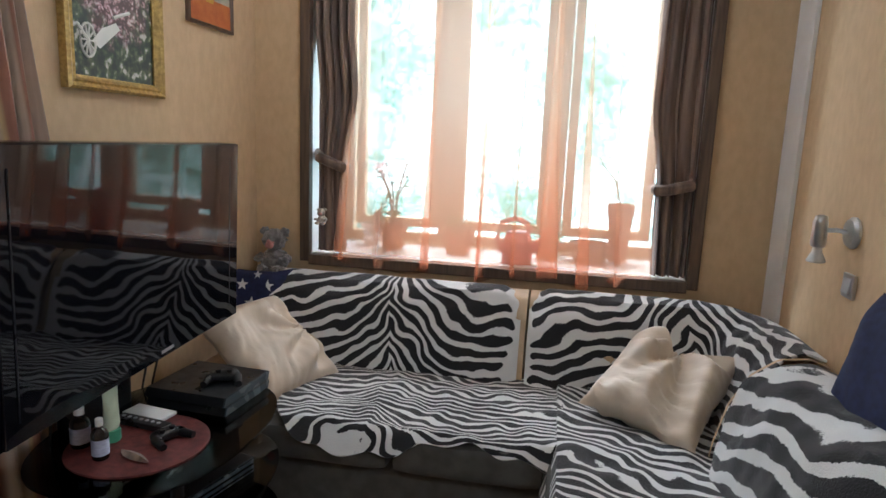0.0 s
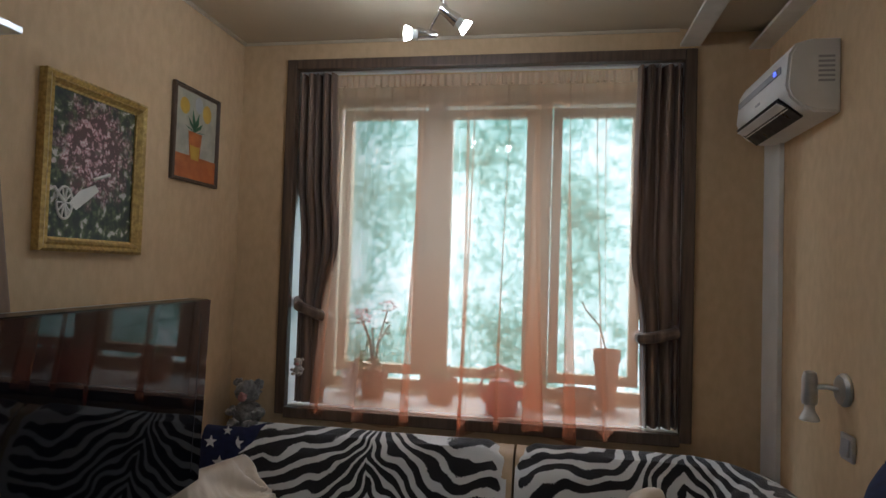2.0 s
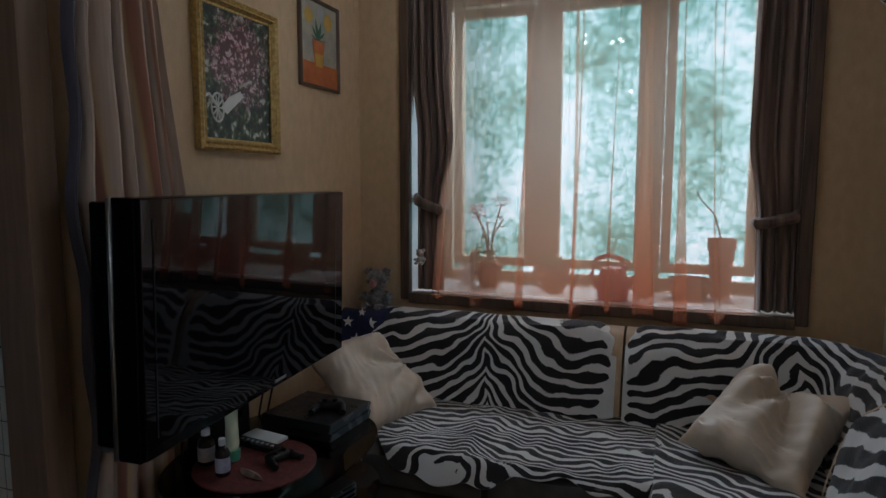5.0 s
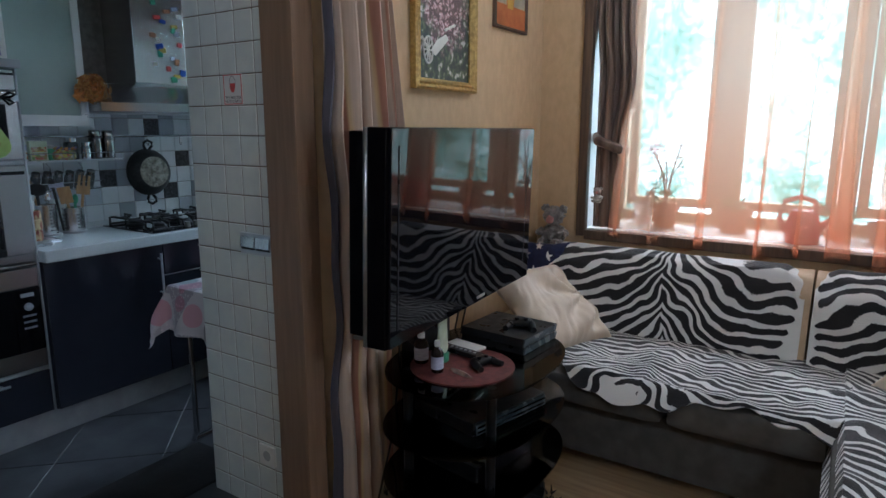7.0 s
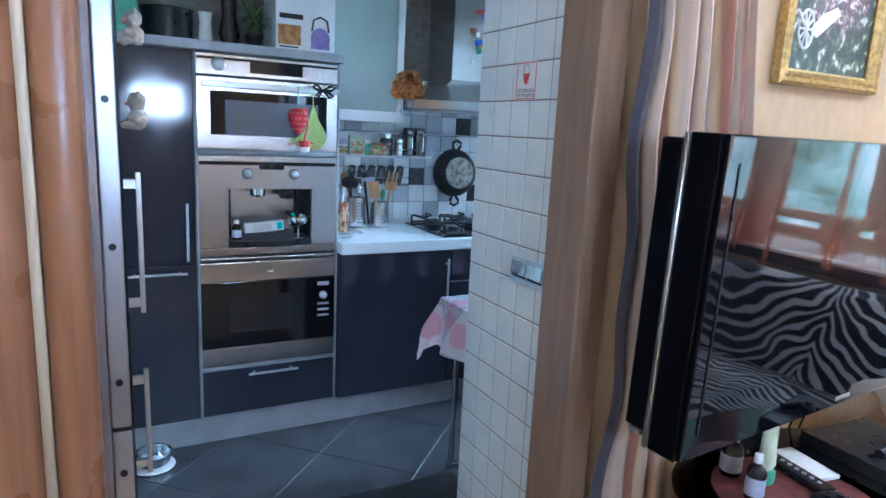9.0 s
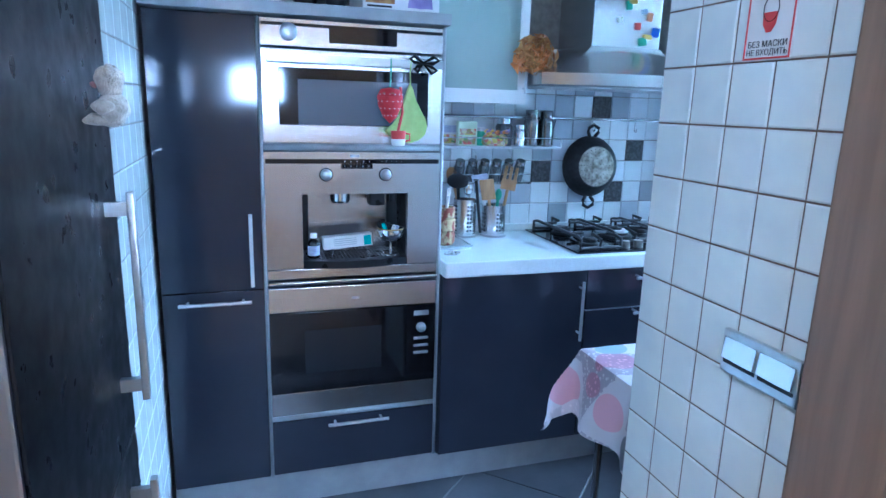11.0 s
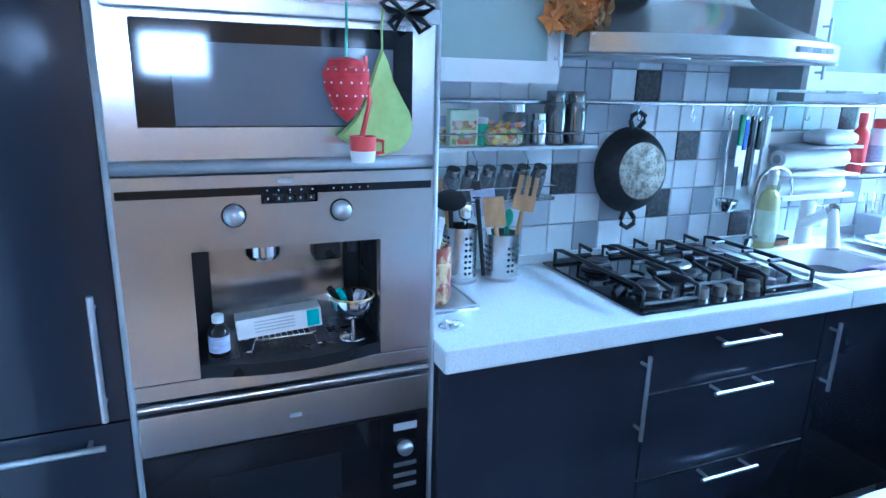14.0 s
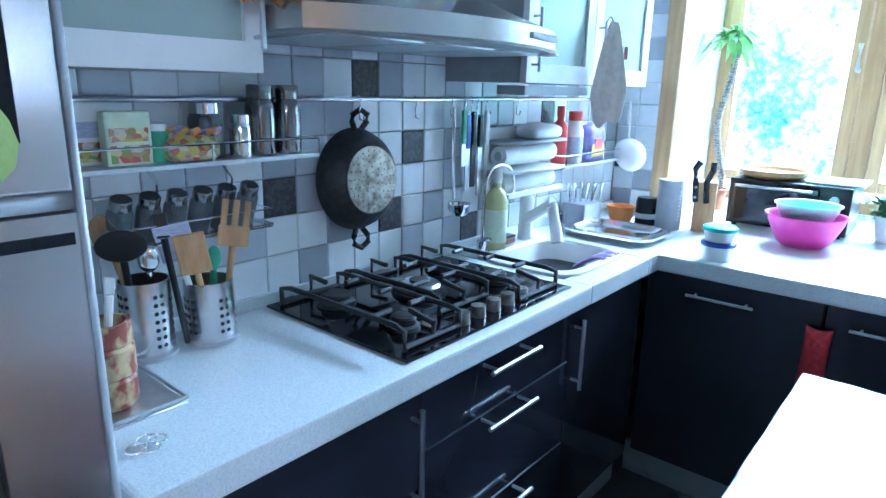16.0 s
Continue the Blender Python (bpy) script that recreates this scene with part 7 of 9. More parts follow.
def cloth_print(m):
    b = m.node_tree.nodes["Principled BSDF"]
    v = node(m, "TexVoronoi", Scale=8.0)
    v.feature = "F1"
    g = node(m, "NewGeometry")
    link(m, g.outputs["Position"], v.inputs["Vector"])
    sep = node(m, "SeparateColor")
    link(m, v.outputs["Color"], sep.inputs[0])
    r = node(m, "ValToRGB")
    r.color_ramp.interpolation = "CONSTANT"
    e = r.color_ramp.elements
    tones = [(0, (0.66, 0.36, 0.42)), (0.3, (0.8, 0.72, 0.74)), (0.5, (0.3, 0.38, 0.42)), (0.66, (0.7, 0.5, 0.53)), (0.85, (0.16, 0.16, 0.18))]
    while len(e) < len(tones):
        e.new(0.5)
    for el, (p, c) in zip(e, tones):
        el.position, el.color = p, (*c, 1)
    link(m, sep.outputs[0], r.inputs[0])
    ring = ramp(m, v.outputs["Distance"], [(0.47, (1, 1, 1)), (0.49, (0, 0, 0))])
    mx = node(m, "Mix")
    mx.data_type = "RGBA"
    mx.inputs[6].default_value = (0.62, 0.58, 0.6, 1)
    link(m, ring, mx.inputs[0])
    link(m, r.outputs[0], mx.inputs[7])
    lace = node(m, "TexVoronoi", Scale=75.0)
    link(m, g.outputs["Position"], lace.inputs["Vector"])
    holes = ramp(m, lace.outputs["Distance"], [(0.22, (1, 1, 1)), (0.4, (0.6, 0.58, 0.64))])
    some = ramp(m, sep.outputs[1], [(0.5, (0, 0, 0)), (0.52, (1, 1, 1))])
    printed = node(m, "Mix")
    printed.data_type, printed.blend_type = "RGBA", "MULTIPLY"
    link(m, some, printed.inputs[0])
    link(m, mx.outputs[2], printed.inputs[6])
    link(m, holes, printed.inputs[7])
    link(m, printed.outputs[2], b.inputs["Base Color"])


cloth_print(M["cloth_print"])


def cloth_fn(u, v):
    hang = 0.20
    x0, x1, y0, y1, z = -2.447, -2.048, 1.293, 2.437, 0.772
    sx, sy = -hang + (x1 - x0 + hang) * u, -hang + (y1 - y0 + hang) * v
    dx, dy = max(0.0, -sx), max(0.0, -sy)
    x, y = x0 + max(sx, 0), y0 + max(sy, 0)
    drop = max(dx, dy) + 0.45 * min(dx, dy)
    fold = 0.022 * math.sin(sy * 26) * (dx / hang) + 0.0
    foldy = 0.022 * math.sin(sx * 30 + 1) * (dy / hang)
    return (x - 0.03 * (dx / hang) + fold * (dx > 0) - 0.3 * min(dx, dy), y - 0.03 * (dy / hang) + foldy * (dy > 0) - 0.3 * min(dx, dy), z - drop + (wobble((x, y, 0), 0.003, 16) if drop == 0 else 0))


solid("tablecloth", thicken(sheet(bmesh.new(), cloth_fn, 60, 110), 0.0015), M["cloth_print"], "pink and grey printed wipe-clean cloth on the kitchen table", "tablecloth")

# ---- kitchen: small things ----
M["wood_light"] = vary(mat("light_wood", (0.5, 0.3, 0.13), 0.6), (0.54, 0.33, 0.15), (0.42, 0.24, 0.1), (60, 60, 10), bump=0.2)
M["purple"] = vary(mat("purple_print", (0.25, 0.2, 0.45), 0.5), (0.3, 0.25, 0.5), (0.18, 0.14, 0.36), (20, 20, 20))
M["carton"] = vary(mat("white_carton", (0.72, 0.72, 0.7), 0.6), (0.75, 0.75, 0.73), (0.66, 0.66, 0.65), (10, 10, 10))
M["autumn"] = vary(mat("dried_leaf", (0.4, 0.2, 0.05), 0.8), (0.5, 0.28, 0.08), (0.28, 0.1, 0.03), (40, 40, 40))
M["lime"] = vary(mat("lime_cloth", (0.45, 0.62, 0.2), 0.8), (0.48, 0.66, 0.22), (0.4, 0.55, 0.17), (30, 30, 30), bump=0.3, bump_scale=(200, 200, 200))
M["berry"] = vary(mat("berry_cloth", (0.5, 0.03, 0.04), 0.8), (0.55, 0.04, 0.05), (0.4, 0.02, 0.03), (60, 60, 60), bump=0.3)
M["pink_plastic"] = vary(mat("pink_plastic", (0.7, 0.06, 0.35), 0.35), (0.73, 0.08, 0.38), (0.62, 0.04, 0.3), (10, 10, 10))
M["mint_plastic"] = vary(mat("mint_plastic", (0.4, 0.66, 0.55), 0.4), (0.43, 0.7, 0.58), (0.36, 0.6, 0.5), (10, 10, 10))
M["teal_plastic"] = vary(mat("teal_lid", (0.03, 0.5, 0.48), 0.35), (0.04, 0.54, 0.52), (0.02, 0.42, 0.4), (10, 10, 10))
M["orange_plastic"] = vary(mat("orange_plastic", (0.65, 0.25, 0.05), 0.4), (0.68, 0.28, 0.06), (0.56, 0.2, 0.04), (10, 10, 10))
M["yellow_soap"] = mat("yellow_soap", (0.78, 0.77, 0.38), 0.2, Transmission_Weight=0.3)
M["towel"] = vary(mat("cream_towel", (0.5, 0.42, 0.36), 0.95), (0.82, 0.74, 0.67), (0.72, 0.63, 0.56), (50, 50, 50), bump=0.6, bump_scale=(250, 250, 250), distance=0.004)


def x_box(bm, x, y0, y1, z0, z1, t=0.0008):
    return box(bm, x, x + t, y0, y1, z0, z1)


# top shelf
TS = 1.7385
kettle_box = thing("kettle_box", (-3.15, 0.90, TS), "white carton with a kettle picture on the top shelf", "box")
part("carton", a_box(-3.28, -3.03, 0.765, 1.02, TS, TS + 0.26, bevel=0.002), M["carton"], kettle_box)
part("food_picture", x_box(bmesh.new(), -3.0298, 0.775, 0.87, TS + 0.02, TS + 0.10), M["autumn"], kettle_box, "brown food photo", smooth=False)
part("text_bar", x_box(bmesh.new(), -3.0298, 0.78, 0.86, TS + 0.008, TS + 0.014), M["black_plastic"], kettle_box, smooth=False)
part("text_bar", x_box(bmesh.new(), -3.0298, 0.78, 0.88, TS + 0.125, TS + 0.145), M["black_plastic"], kettle_box, smooth=False)
kp = bmesh.new()
disc_x(kp, -3.0285, 0.955, TS + 0.055, 0.042, 0.045)
kp.faces.new([kp.verts.new((-3.0284, y, z)) for y, z in ((0.913, TS + 0.012), (0.997, TS + 0.012), (0.99, TS + 0.07), (0.92, TS + 0.07))])
part("kettle_picture", kp, M["purple"], kettle_box, "printed purple kettle", smooth=False)
part("kettle_handle", tube(bmesh.new(), [(-3.028, 0.918, TS + 0.085), (-3.028, 0.925, TS + 0.13), (-3.028, 0.955, TS + 0.145), (-3.028, 0.985, TS + 0.13), (-3.028, 0.992, TS + 0.085)], 0.004, 6), M["black_plastic"], kettle_box)
crock = thing("stock_pot", (-3.2, 0.36, TS), "dark stock pot on the top shelf", "pot")
part("body", a_lathe(-3.18, 0.36, [(0.09, TS), (0.10, TS + 0.01), (0.10, TS + 0.12), (0.104, TS + 0.124), (0.001, TS + 0.13)], seg=28), M["black_plastic"], crock)
vase = thing("glass_vase", (-3.12, 0.50, TS), "small pale glass vase on the top shelf", "vase")
part("body", a_lathe(-3.12, 0.50, [(0.02, TS), (0.028, TS + 0.02), (0.022, TS + 0.08), (0.028, TS + 0.12)], seg=20), M["white_ceramic"], vase)
jug = thing("dark_jug", (-3.12, 0.62, TS), "dark red glass jug on the top shelf", "jug")
part("body", a_lathe(-3.16, 0.60, [(0.03, TS), (0.045, TS + 0.05), (0.03, TS + 0.12), (0.035, TS + 0.2)], seg=20), M["amber"], jug)
gbox = thing("green_tin", (-3.14, 0.20, TS), "green storage tin on the top shelf", "tin")
part("body", a_box(-3.26, -3.06, 0.13, 0.25, TS, TS + 0.16, bevel=0.01), M["green"], gbox)
tplant = pot(-3.16, 0.70, TS, 0.04, 0.06, M["black_plastic"], "grassy artificial plant in a dark pot")
bush(tplant, -3.16, 0.70, TS + 0.05, 0.12, 0.16, 60, 0.09, 0.006, 11)

# rail with hooks
RX, RZ = -3.462, 1.407
rail = thing("utensil_rail", (RX, 2.2, RZ), "steel utensil rail along the tiled wall", "rail")
part("bar", a_cyl((RX, 1.06, RZ), (RX, 3.26, RZ), 0.006, seg=12), M["chrome"], rail)
for y in (1.1, 1.8, 2.5, 3.2):
    part("bracket", a_cyl((KX, y, RZ), (RX, y, RZ), 0.006, seg=8), M["chrome"], rail)


def hook(y, drop=0.05):
    h = tube(bmesh.new(), [(RX + 0.002, y, RZ + 0.009), (RX + 0.011, y, RZ + 0.002), (RX + 0.009, y, RZ - 0.012), (RX + 0.004, y, RZ - drop * 0.6), (RX + 0.006, y, RZ - drop), (RX + 0.018, y, RZ - drop - 0.004), (RX + 0.022, y, RZ - drop + 0.012)], 0.0022, 6)
    part("hook", h, M["chrome"], rail, "chrome hook")


for y in (1.655, 1.885, 2.10, 2.26, 2.33, 2.36, 2.39, 2.44, 2.62):
    hook(y)

# pan hanging with its base to the room
pan = thing("frying_pan", (-3.43, 1.895, 1.19), "black two-handled pan hanging with its worn base outwards", "pan")
turn_pan = Matrix.Translation((-3.494, 1.90, 1.195)) @ Matrix.Rotation(radians(86), 4, "Y")
part("body", a_lathe(0, 0, [(0.135, 0.0), (0.138, 0.004), (0.125, 0.035), (0.098, 0.062), (0.09, 0.066)], seg=40, m=turn_pan), M["iron"], pan)
M["worn_base"] = vary(mat("worn_pan_base", (0.35, 0.34, 0.33), 0.4, 0.8), (0.42, 0.39, 0.34), (0.15, 0.135, 0.11), (38, 38, 38), bump=0.4, bump_scale=(200, 200, 200))
part("base", a_lathe(0, 0, [(0.088, 0.064), (0.089, 0.069), (0.082, 0.07), (0.001, 0.07)], seg=40, m=turn_pan), M["worn_base"], pan, "scratched aluminium base")
bm = bmesh.new()
for r in (0.02, 0.035, 0.05, 0.065, 0.078):
    n = int(r * 300)
    for k in range(n):
        a = 2 * math.pi * k / n
        q = turn_pan @ Vector((r * math.cos(a), r * math.sin(a), 0.07))
        q2 = turn_pan @ Vector((r * math.cos(a), r * math.sin(a), 0.0712))
        cyl(bm, q, q2, 0.0021, seg=5)
part("base_pattern", bm, M["iron"], pan, "ring of dark dimples", smooth=False)
for s in (1, -1):
    zc = 1.195 + s * 0.135
    part("handle", tube(bmesh.new(), [(-3.475, 1.895 - 0.012, zc), (-3.468, 1.895 - 0.026, zc + s * 0.02), (-3.466, 1.895 - 0.026, zc + s * 0.038), (-3.466, 1.895, zc + s * 0.052), (-3.466, 1.895 + 0.026, zc + s * 0.038), (-3.468, 1.895 + 0.026, zc + s * 0.02), (-3.475, 1.895 + 0.012, zc)], 0.008, 8), M["black_plastic"], pan, "black loop handle")

M["busy_print"] = mat("busy_print", (0.5, 0.4, 0.3), 0.4)


def busy_print(m):
    b = m.node_tree.nodes["Principled BSDF"]
    v, n = node(m, "TexVoronoi", Scale=1.0), node(m, "TexNoise", Scale=1.0, Detail=4.0)
    link(m, coords(m, (70, 70, 90)), v.inputs["Vector"])
    link(m, coords(m, (160, 160, 160)), n.inputs["Vector"])
    sep = node(m, "SeparateColor")
    link(m, v.outputs["Color"], sep.inputs[0])
    c = ramp(m, sep.outputs[0], [(0.1, (0.6, 0.5, 0.08)), (0.3, (0.75, 0.72, 0.62)), (0.5, (0.5, 0.28, 0.2)), (0.7, (0.2, 0.4, 0.1)), (0.9, (0.55, 0.1, 0.08))])
    mx = node(m, "Mix", Factor=0.3)
    mx.data_type, mx.blend_type = "RGBA", "MULTIPLY"
    link(m, c, mx.inputs[6])
    link(m, n.outputs["Color"], mx.inputs[7])
    link(m, mx.outputs[2], b.inputs["Base Color"])


busy_print(M["busy_print"])

M["dark_lid"] = smudge(mat("dark_steel", (0.24, 0.235, 0.23), 0.2, 1.0), 0.12, 0.28, (30, 30, 30))
# wire shelf and its contents
shelf = thing("rail_shelf", (-3.44, 1.475, 1.285), "steel shelf hung from the rail with jars and packets", "shelf")
part("board", a_box(-3.50, -3.395, 1.10, 1.70, 1.277, 1.287, bevel=0.002), M["satin"], shelf)
for z in (1.322,):
    part("wire", tube(bmesh.new(), [(-3.495, 1.70, z), (-3.397, 1.698, z), (-3.397, 1.105, z)], 0.0025, 6), M["chrome"], shelf)
for y in (1.16, 1.43, 1.70):
    part("post", a_cyl((-3.397, y, 1.285), (-3.397, y, 1.322), 0.0025, seg=6), M["chrome"], shelf)
    part("strut", tube(bmesh.new(), [(RX, y, RZ), (-3.49, y, 1.35), (-3.49, y, 1.287)], 0.003, 6), M["chrome"], shelf)
SZ1 = 1.2875


def packet(x, y, z, w, h, t, materials, label, tilt=0):
    p = thing("food_packet", (x, y, z), label, "packet", "packets on the shelf")
    m = pose(x, y, z, 0, tilt, 0)
    part("bag", turned(a_box(-t / 2, t / 2, -w / 2, w / 2, 0, h, bevel=0.005), m), materials[0], p)
    part("print", turned(a_box(t / 2, t / 2 + 0.0008, -w * 0.42, w * 0.42, h * 0.45, h * 0.7), m), materials[1], p, "printed band", smooth=False)
    part("print", turned(a_box(t / 2, t / 2 + 0.0008, -w * 0.42, w * 0.42, h * 0.06, h * 0.38), m), materials[2], p, "printed picture", smooth=False)
    return p


packet(-3.43, 1.275, SZ1, 0.085, 0.10, 0.03, (M["pale_green"], M["busy_print"], M["busy_print"]), "yellow-green soup packet on the rail shelf")
packet(-3.465, 1.21, SZ1, 0.075, 0.115, 0.02, (M["white_plastic"], M["paper_blue"], M["busy_print"]), "white and blue packet on the rail shelf")
packet(-3.47, 1.14, SZ1, 0.07, 0.11, 0.02, (M["black_plastic"], M["grey_plastic"], M["grey_plastic"]), "dark foil packet on the rail shelf")
sweets = thing("sweets_bag", (-3.43, 1.40, SZ1), "colourful bag of pasta on the rail shelf", "packet", "packets on the shelf")
part("bag", turned(puffed(-0.03, 0.03, -0.055, 0.055, 0, 0.045, 0.018, 0.008, 3), pose(-3.43, 1.40, SZ1)), M["busy_print"], sweets)
rng = random.Random(3)
for k in range(16):
    q = Vector((-3.43 + rng.uniform(-0.02, 0.025), 1.40 + rng.uniform(-0.045, 0.045), SZ1 + 0.048 + rng.uniform(0, 0.012)))
    part("piece", a_cyl(q, q + Vector((rng.uniform(-0.01, 0.01), 0.016, 0.006)), 0.006, seg=7), (M["print_yellow"], M["orange_plastic"], M["purple"])[k % 3], sweets)


def jar(x, y, z, r, h, body, lid, label, name="jar", group=""):
    j = thing(name, (x, y, z), label, "jar", group)
    part("body", a_lathe(x, y, [(r * 0.95, z), (r, z + 0.004), (r, z + h * 0.7), (r * 0.8, z + h * 0.8)], seg=22), body, j)
    part("lid", a_lathe(x, y, [(r * 0.86, z + h * 0.8), (r * 0.86, z + h * 0.98), (r * 0.8, z + h)], seg=22), lid, j)
    return j


jar(-3.455, 1.345, SZ1, 0.022, 0.075, M["green"], M["white_plastic"], "small green spice jar on the rail shelf")
jar(-3.462, 1.455, SZ1, 0.036, 0.115, M["jar_glass"], M["chrome"], "clear glass jar with a silver lid")
jar(-3.43, 1.515, SZ1, 0.024, 0.09, M["chrome"], M["chrome"], "slim polished steel shaker")
for y in (1.572, 1.64):
    jar(-3.437, y, SZ1, 0.033, 0.152, M["dark_lid"], M["dark_lid"], "tall dark polished steel canister", "canister", "canisters on the shelf")

# spice rack hanging under the shelf
rack = thing("spice_rack", (-3.44, 1.39, 1.13), "wire rack of glass spice jars hanging under the shelf", "rack")
for z in (1.135, 1.17):
    part("wire", tube(bmesh.new(), [(-3.49, 1.22, z), (-3.405, 1.22, z), (-3.405, 1.57, z), (-3.49, 1.57, z)], 0.0022, 6), M["chrome"], rack)
for y in (1.31, 1.47):
    part("hanger", tube(bmesh.new(), [(-3.44, y, 1.277), (-3.40, y, 1.25), (-3.405, y, 1.135)], 0.0022, 6), M["chrome"], rack)
part("floor_wire", a_box(-3.49, -3.405, 1.22, 1.57, 1.128, 1.132), M["chrome"], rack)
for k in range(6):
    j = jar(-3.46, 1.25 + 0.055 * k, 1.136, 0.023, 0.10, M["jar_glass"], M["dark_lid"], "glass spice jar with a dark steel lid in the rack", "spice_jar", "spice jars")
    j.rotation_euler = (0, radians(24), 0)


# perforated utensil cups
def utensil_cup(x, y, r, h, label):
    c = thing("utensil_cup", (x, y, WZ1), label, "utensil holder", "utensil cups")
    part("base", a_lathe(x, y, [(r * 1.12, WZ1 + 0.0005), (r * 1.12, WZ1 + 0.01), (r, WZ1 + 0.012)], seg=28), M["grey_plastic"], c)
    part("body", a_lathe(x, y, [(r, WZ1 + 0.012), (r, WZ1 + h), (r * 0.96, WZ1 + h), (r * 0.95, WZ1 + 0.02), (0.001, WZ1 + 0.018)], seg=36), M["steel"], c)
    punched = finish(cyl(bmesh.new(), (0, 0, -0.002), (0, 0, 0.0006), 0.0045, seg=7), M["black_plastic"], "hole", False)
    for j in range(int(h / 0.017) - 2):
        for k in range(-5, 15):
            if k in (0, 1, 2, 5, 6, 9):
                continue
            a = 2 * math.pi * k / 22 - 0.9
            hole = new("hole", punched)
            hole.parent = c
            hole.matrix_parent_inverse = Matrix.Translation(c.location).inverted()
            hole.matrix_basis = Matrix.Translation((x + r * math.cos(a), y + r * math.sin(a), WZ1 + 0.03 + 0.017 * j)) @ Matrix.Rotation(a, 4, "Z") @ Matrix.Rotation(radians(90), 4, "Y")
    return c


utensil_cup(-3.41, 1.405, 0.05, 0.135, "perforated steel cup full of wooden utensils")
utensil_cup(-3.425, 1.278, 0.048, 0.16, "taller perforated steel cup with black utensils")


def utensil(name, p0, p1, head, material, head_mat, label, w=0.03, h=0.08):
    u = thing(name, p0, label, "utensil", "utensils in the cups")
    p0, p1 = Vector(p0), Vector(p1)
    part("handle", a_cyl(p0, p1, 0.006, 0.007, seg=10), material, u)
    d = (p1 - p0).normalized()
    across = Vector((0.45, 0.89, 0.0))
    across = (across - d * across.dot(d)).normalized()
    m = Matrix.Translation(p1) @ Matrix((across.cross(d), across, d)).transposed().to_4x4()
    if head == "spoon":
        bm = bmesh.new()
        bmesh.ops.create_uvsphere(bm, u_segments=16, v_segments=10, radius=1, matrix=m @ Matrix.LocRotScale((0, 0, h * 0.5), None, (0.008, w, h * 0.55)))
    elif head == "fork":
        bm = a_box(-0.004, 0.004, -w, w, 0, h * 0.45, bevel=0.003)
        for k in (-1, 0, 1):
            box(bm, -0.004, 0.004, k * w * 0.7 - w * 0.2, k * w * 0.7 + w * 0.2, h * 0.44, h, bevel=0.002)
        turned(bm, m)
    else:
        bm = turned(a_box(-0.003, 0.003, -w, w, 0, h, bevel=0.003), m)
    part("head", bm, head_mat, u)
    return u


utensil("wooden_fork", (-3.40, 1.43, WZ1 + 0.03), (-3.39, 1.455, WZ1 + 0.20), "fork", M["wood_light"], M["wood_light"], "wooden salad fork in the utensil cup", 0.032, 0.10)
utensil("wooden_spatula", (-3.40, 1.40, WZ1 + 0.03), (-3.385, 1.37, WZ1 + 0.16), "blade", M["wood_light"], M["wood_light"], "wooden spatula in the utensil cup", 0.03, 0.09)
utensil("blue_spatula", (-3.42, 1.39, WZ1 + 0.03), (-3.40, 1.345, WZ1 + 0.19), "blade", M["white_plastic"], M["paper_blue"], "pale blue slotted spatula in the utensil cup", 0.034, 0.08)
utensil("green_spoon", (-3.43, 1.42, WZ1 + 0.03), (-3.42, 1.425, WZ1 + 0.15), "spoon", M["green"], M["green"], "green plastic spoon in the utensil cup", 0.015, 0.05)
utensil("black_tongs", (-3.38, 1.335, WZ1 + 0.02), (-3.40, 1.315, WZ1 + 0.24), "blade", M["black_plastic"], M["black_plastic"], "black kitchen tongs between the cups", 0.013, 0.05)
utensil("skimmer", (-3.43, 1.26, WZ1 + 0.03), (-3.40, 1.235, WZ1 + 0.21), "spoon", M["black_plastic"], M["black_plastic"], "black skimmer in the utensil cup", 0.045, 0.06)
utensil("wooden_spoon", (-3.44, 1.28, WZ1 + 0.03), (-3.45, 1.235, WZ1 + 0.22), "spoon", M["wood_light"], M["wood_light"], "wooden spoon in the utensil cup", 0.026, 0.07)
utensil("steel_spoon", (-3.42, 1.29, WZ1 + 0.03), (-3.40, 1.28, WZ1 + 0.18), "spoon", M["chrome"], M["chrome"], "steel serving spoon in the utensil cup", 0.02, 0.05)

tray_ob = thing("small_tray", (-3.28, 1.14, WZ1), "small patterned steel tray on the worktop", "tray")
part("plate", box(a_box(-3.40, -3.18, 1.06, 1.225, WZ1 + 0.0005, WZ1 + 0.004), -3.395, -3.185, 1.065, 1.22, WZ1 + 0.004, WZ1 + 0.006), M["satin"], tray_ob)
part("rim", tube(bmesh.new(), [(-3.40, 1.06, WZ1 + 0.012), (-3.18, 1.06, WZ1 + 0.012), (-3.18, 1.225, WZ1 + 0.012), (-3.40, 1.225, WZ1 + 0.012)], 0.004, 6, closed=True), M["satin"], tray_ob)
M["folk"] = vary(mat("painted_jar", (0.4, 0.3, 0.15), 0.5), (0.5, 0.38, 0.2), (0.22, 0.05, 0.03), (45, 45, 30), lo=0.42, hi=0.58)
fj = thing("painted_jar", (-3.26, 1.14, WZ1 + 0.006), "ribbed beige jar painted with flowers, on the tray", "jar")
part("body", a_lathe(-3.26, 1.135, [(0.036, WZ1 + 0.0065), (0.042, WZ1 + 0.02), (0.042, WZ1 + 0.055), (0.038, WZ1 + 0.06), (0.043, WZ1 + 0.065), (0.043, WZ1 + 0.11), (0.038, WZ1 + 0.115), (0.042, WZ1 + 0.12), (0.04, WZ1 + 0.155), (0.034, WZ1 + 0.155), (0.032, WZ1 + 0.05), (0.001, WZ1 + 0.045)], seg=30), M["folk"], fj)
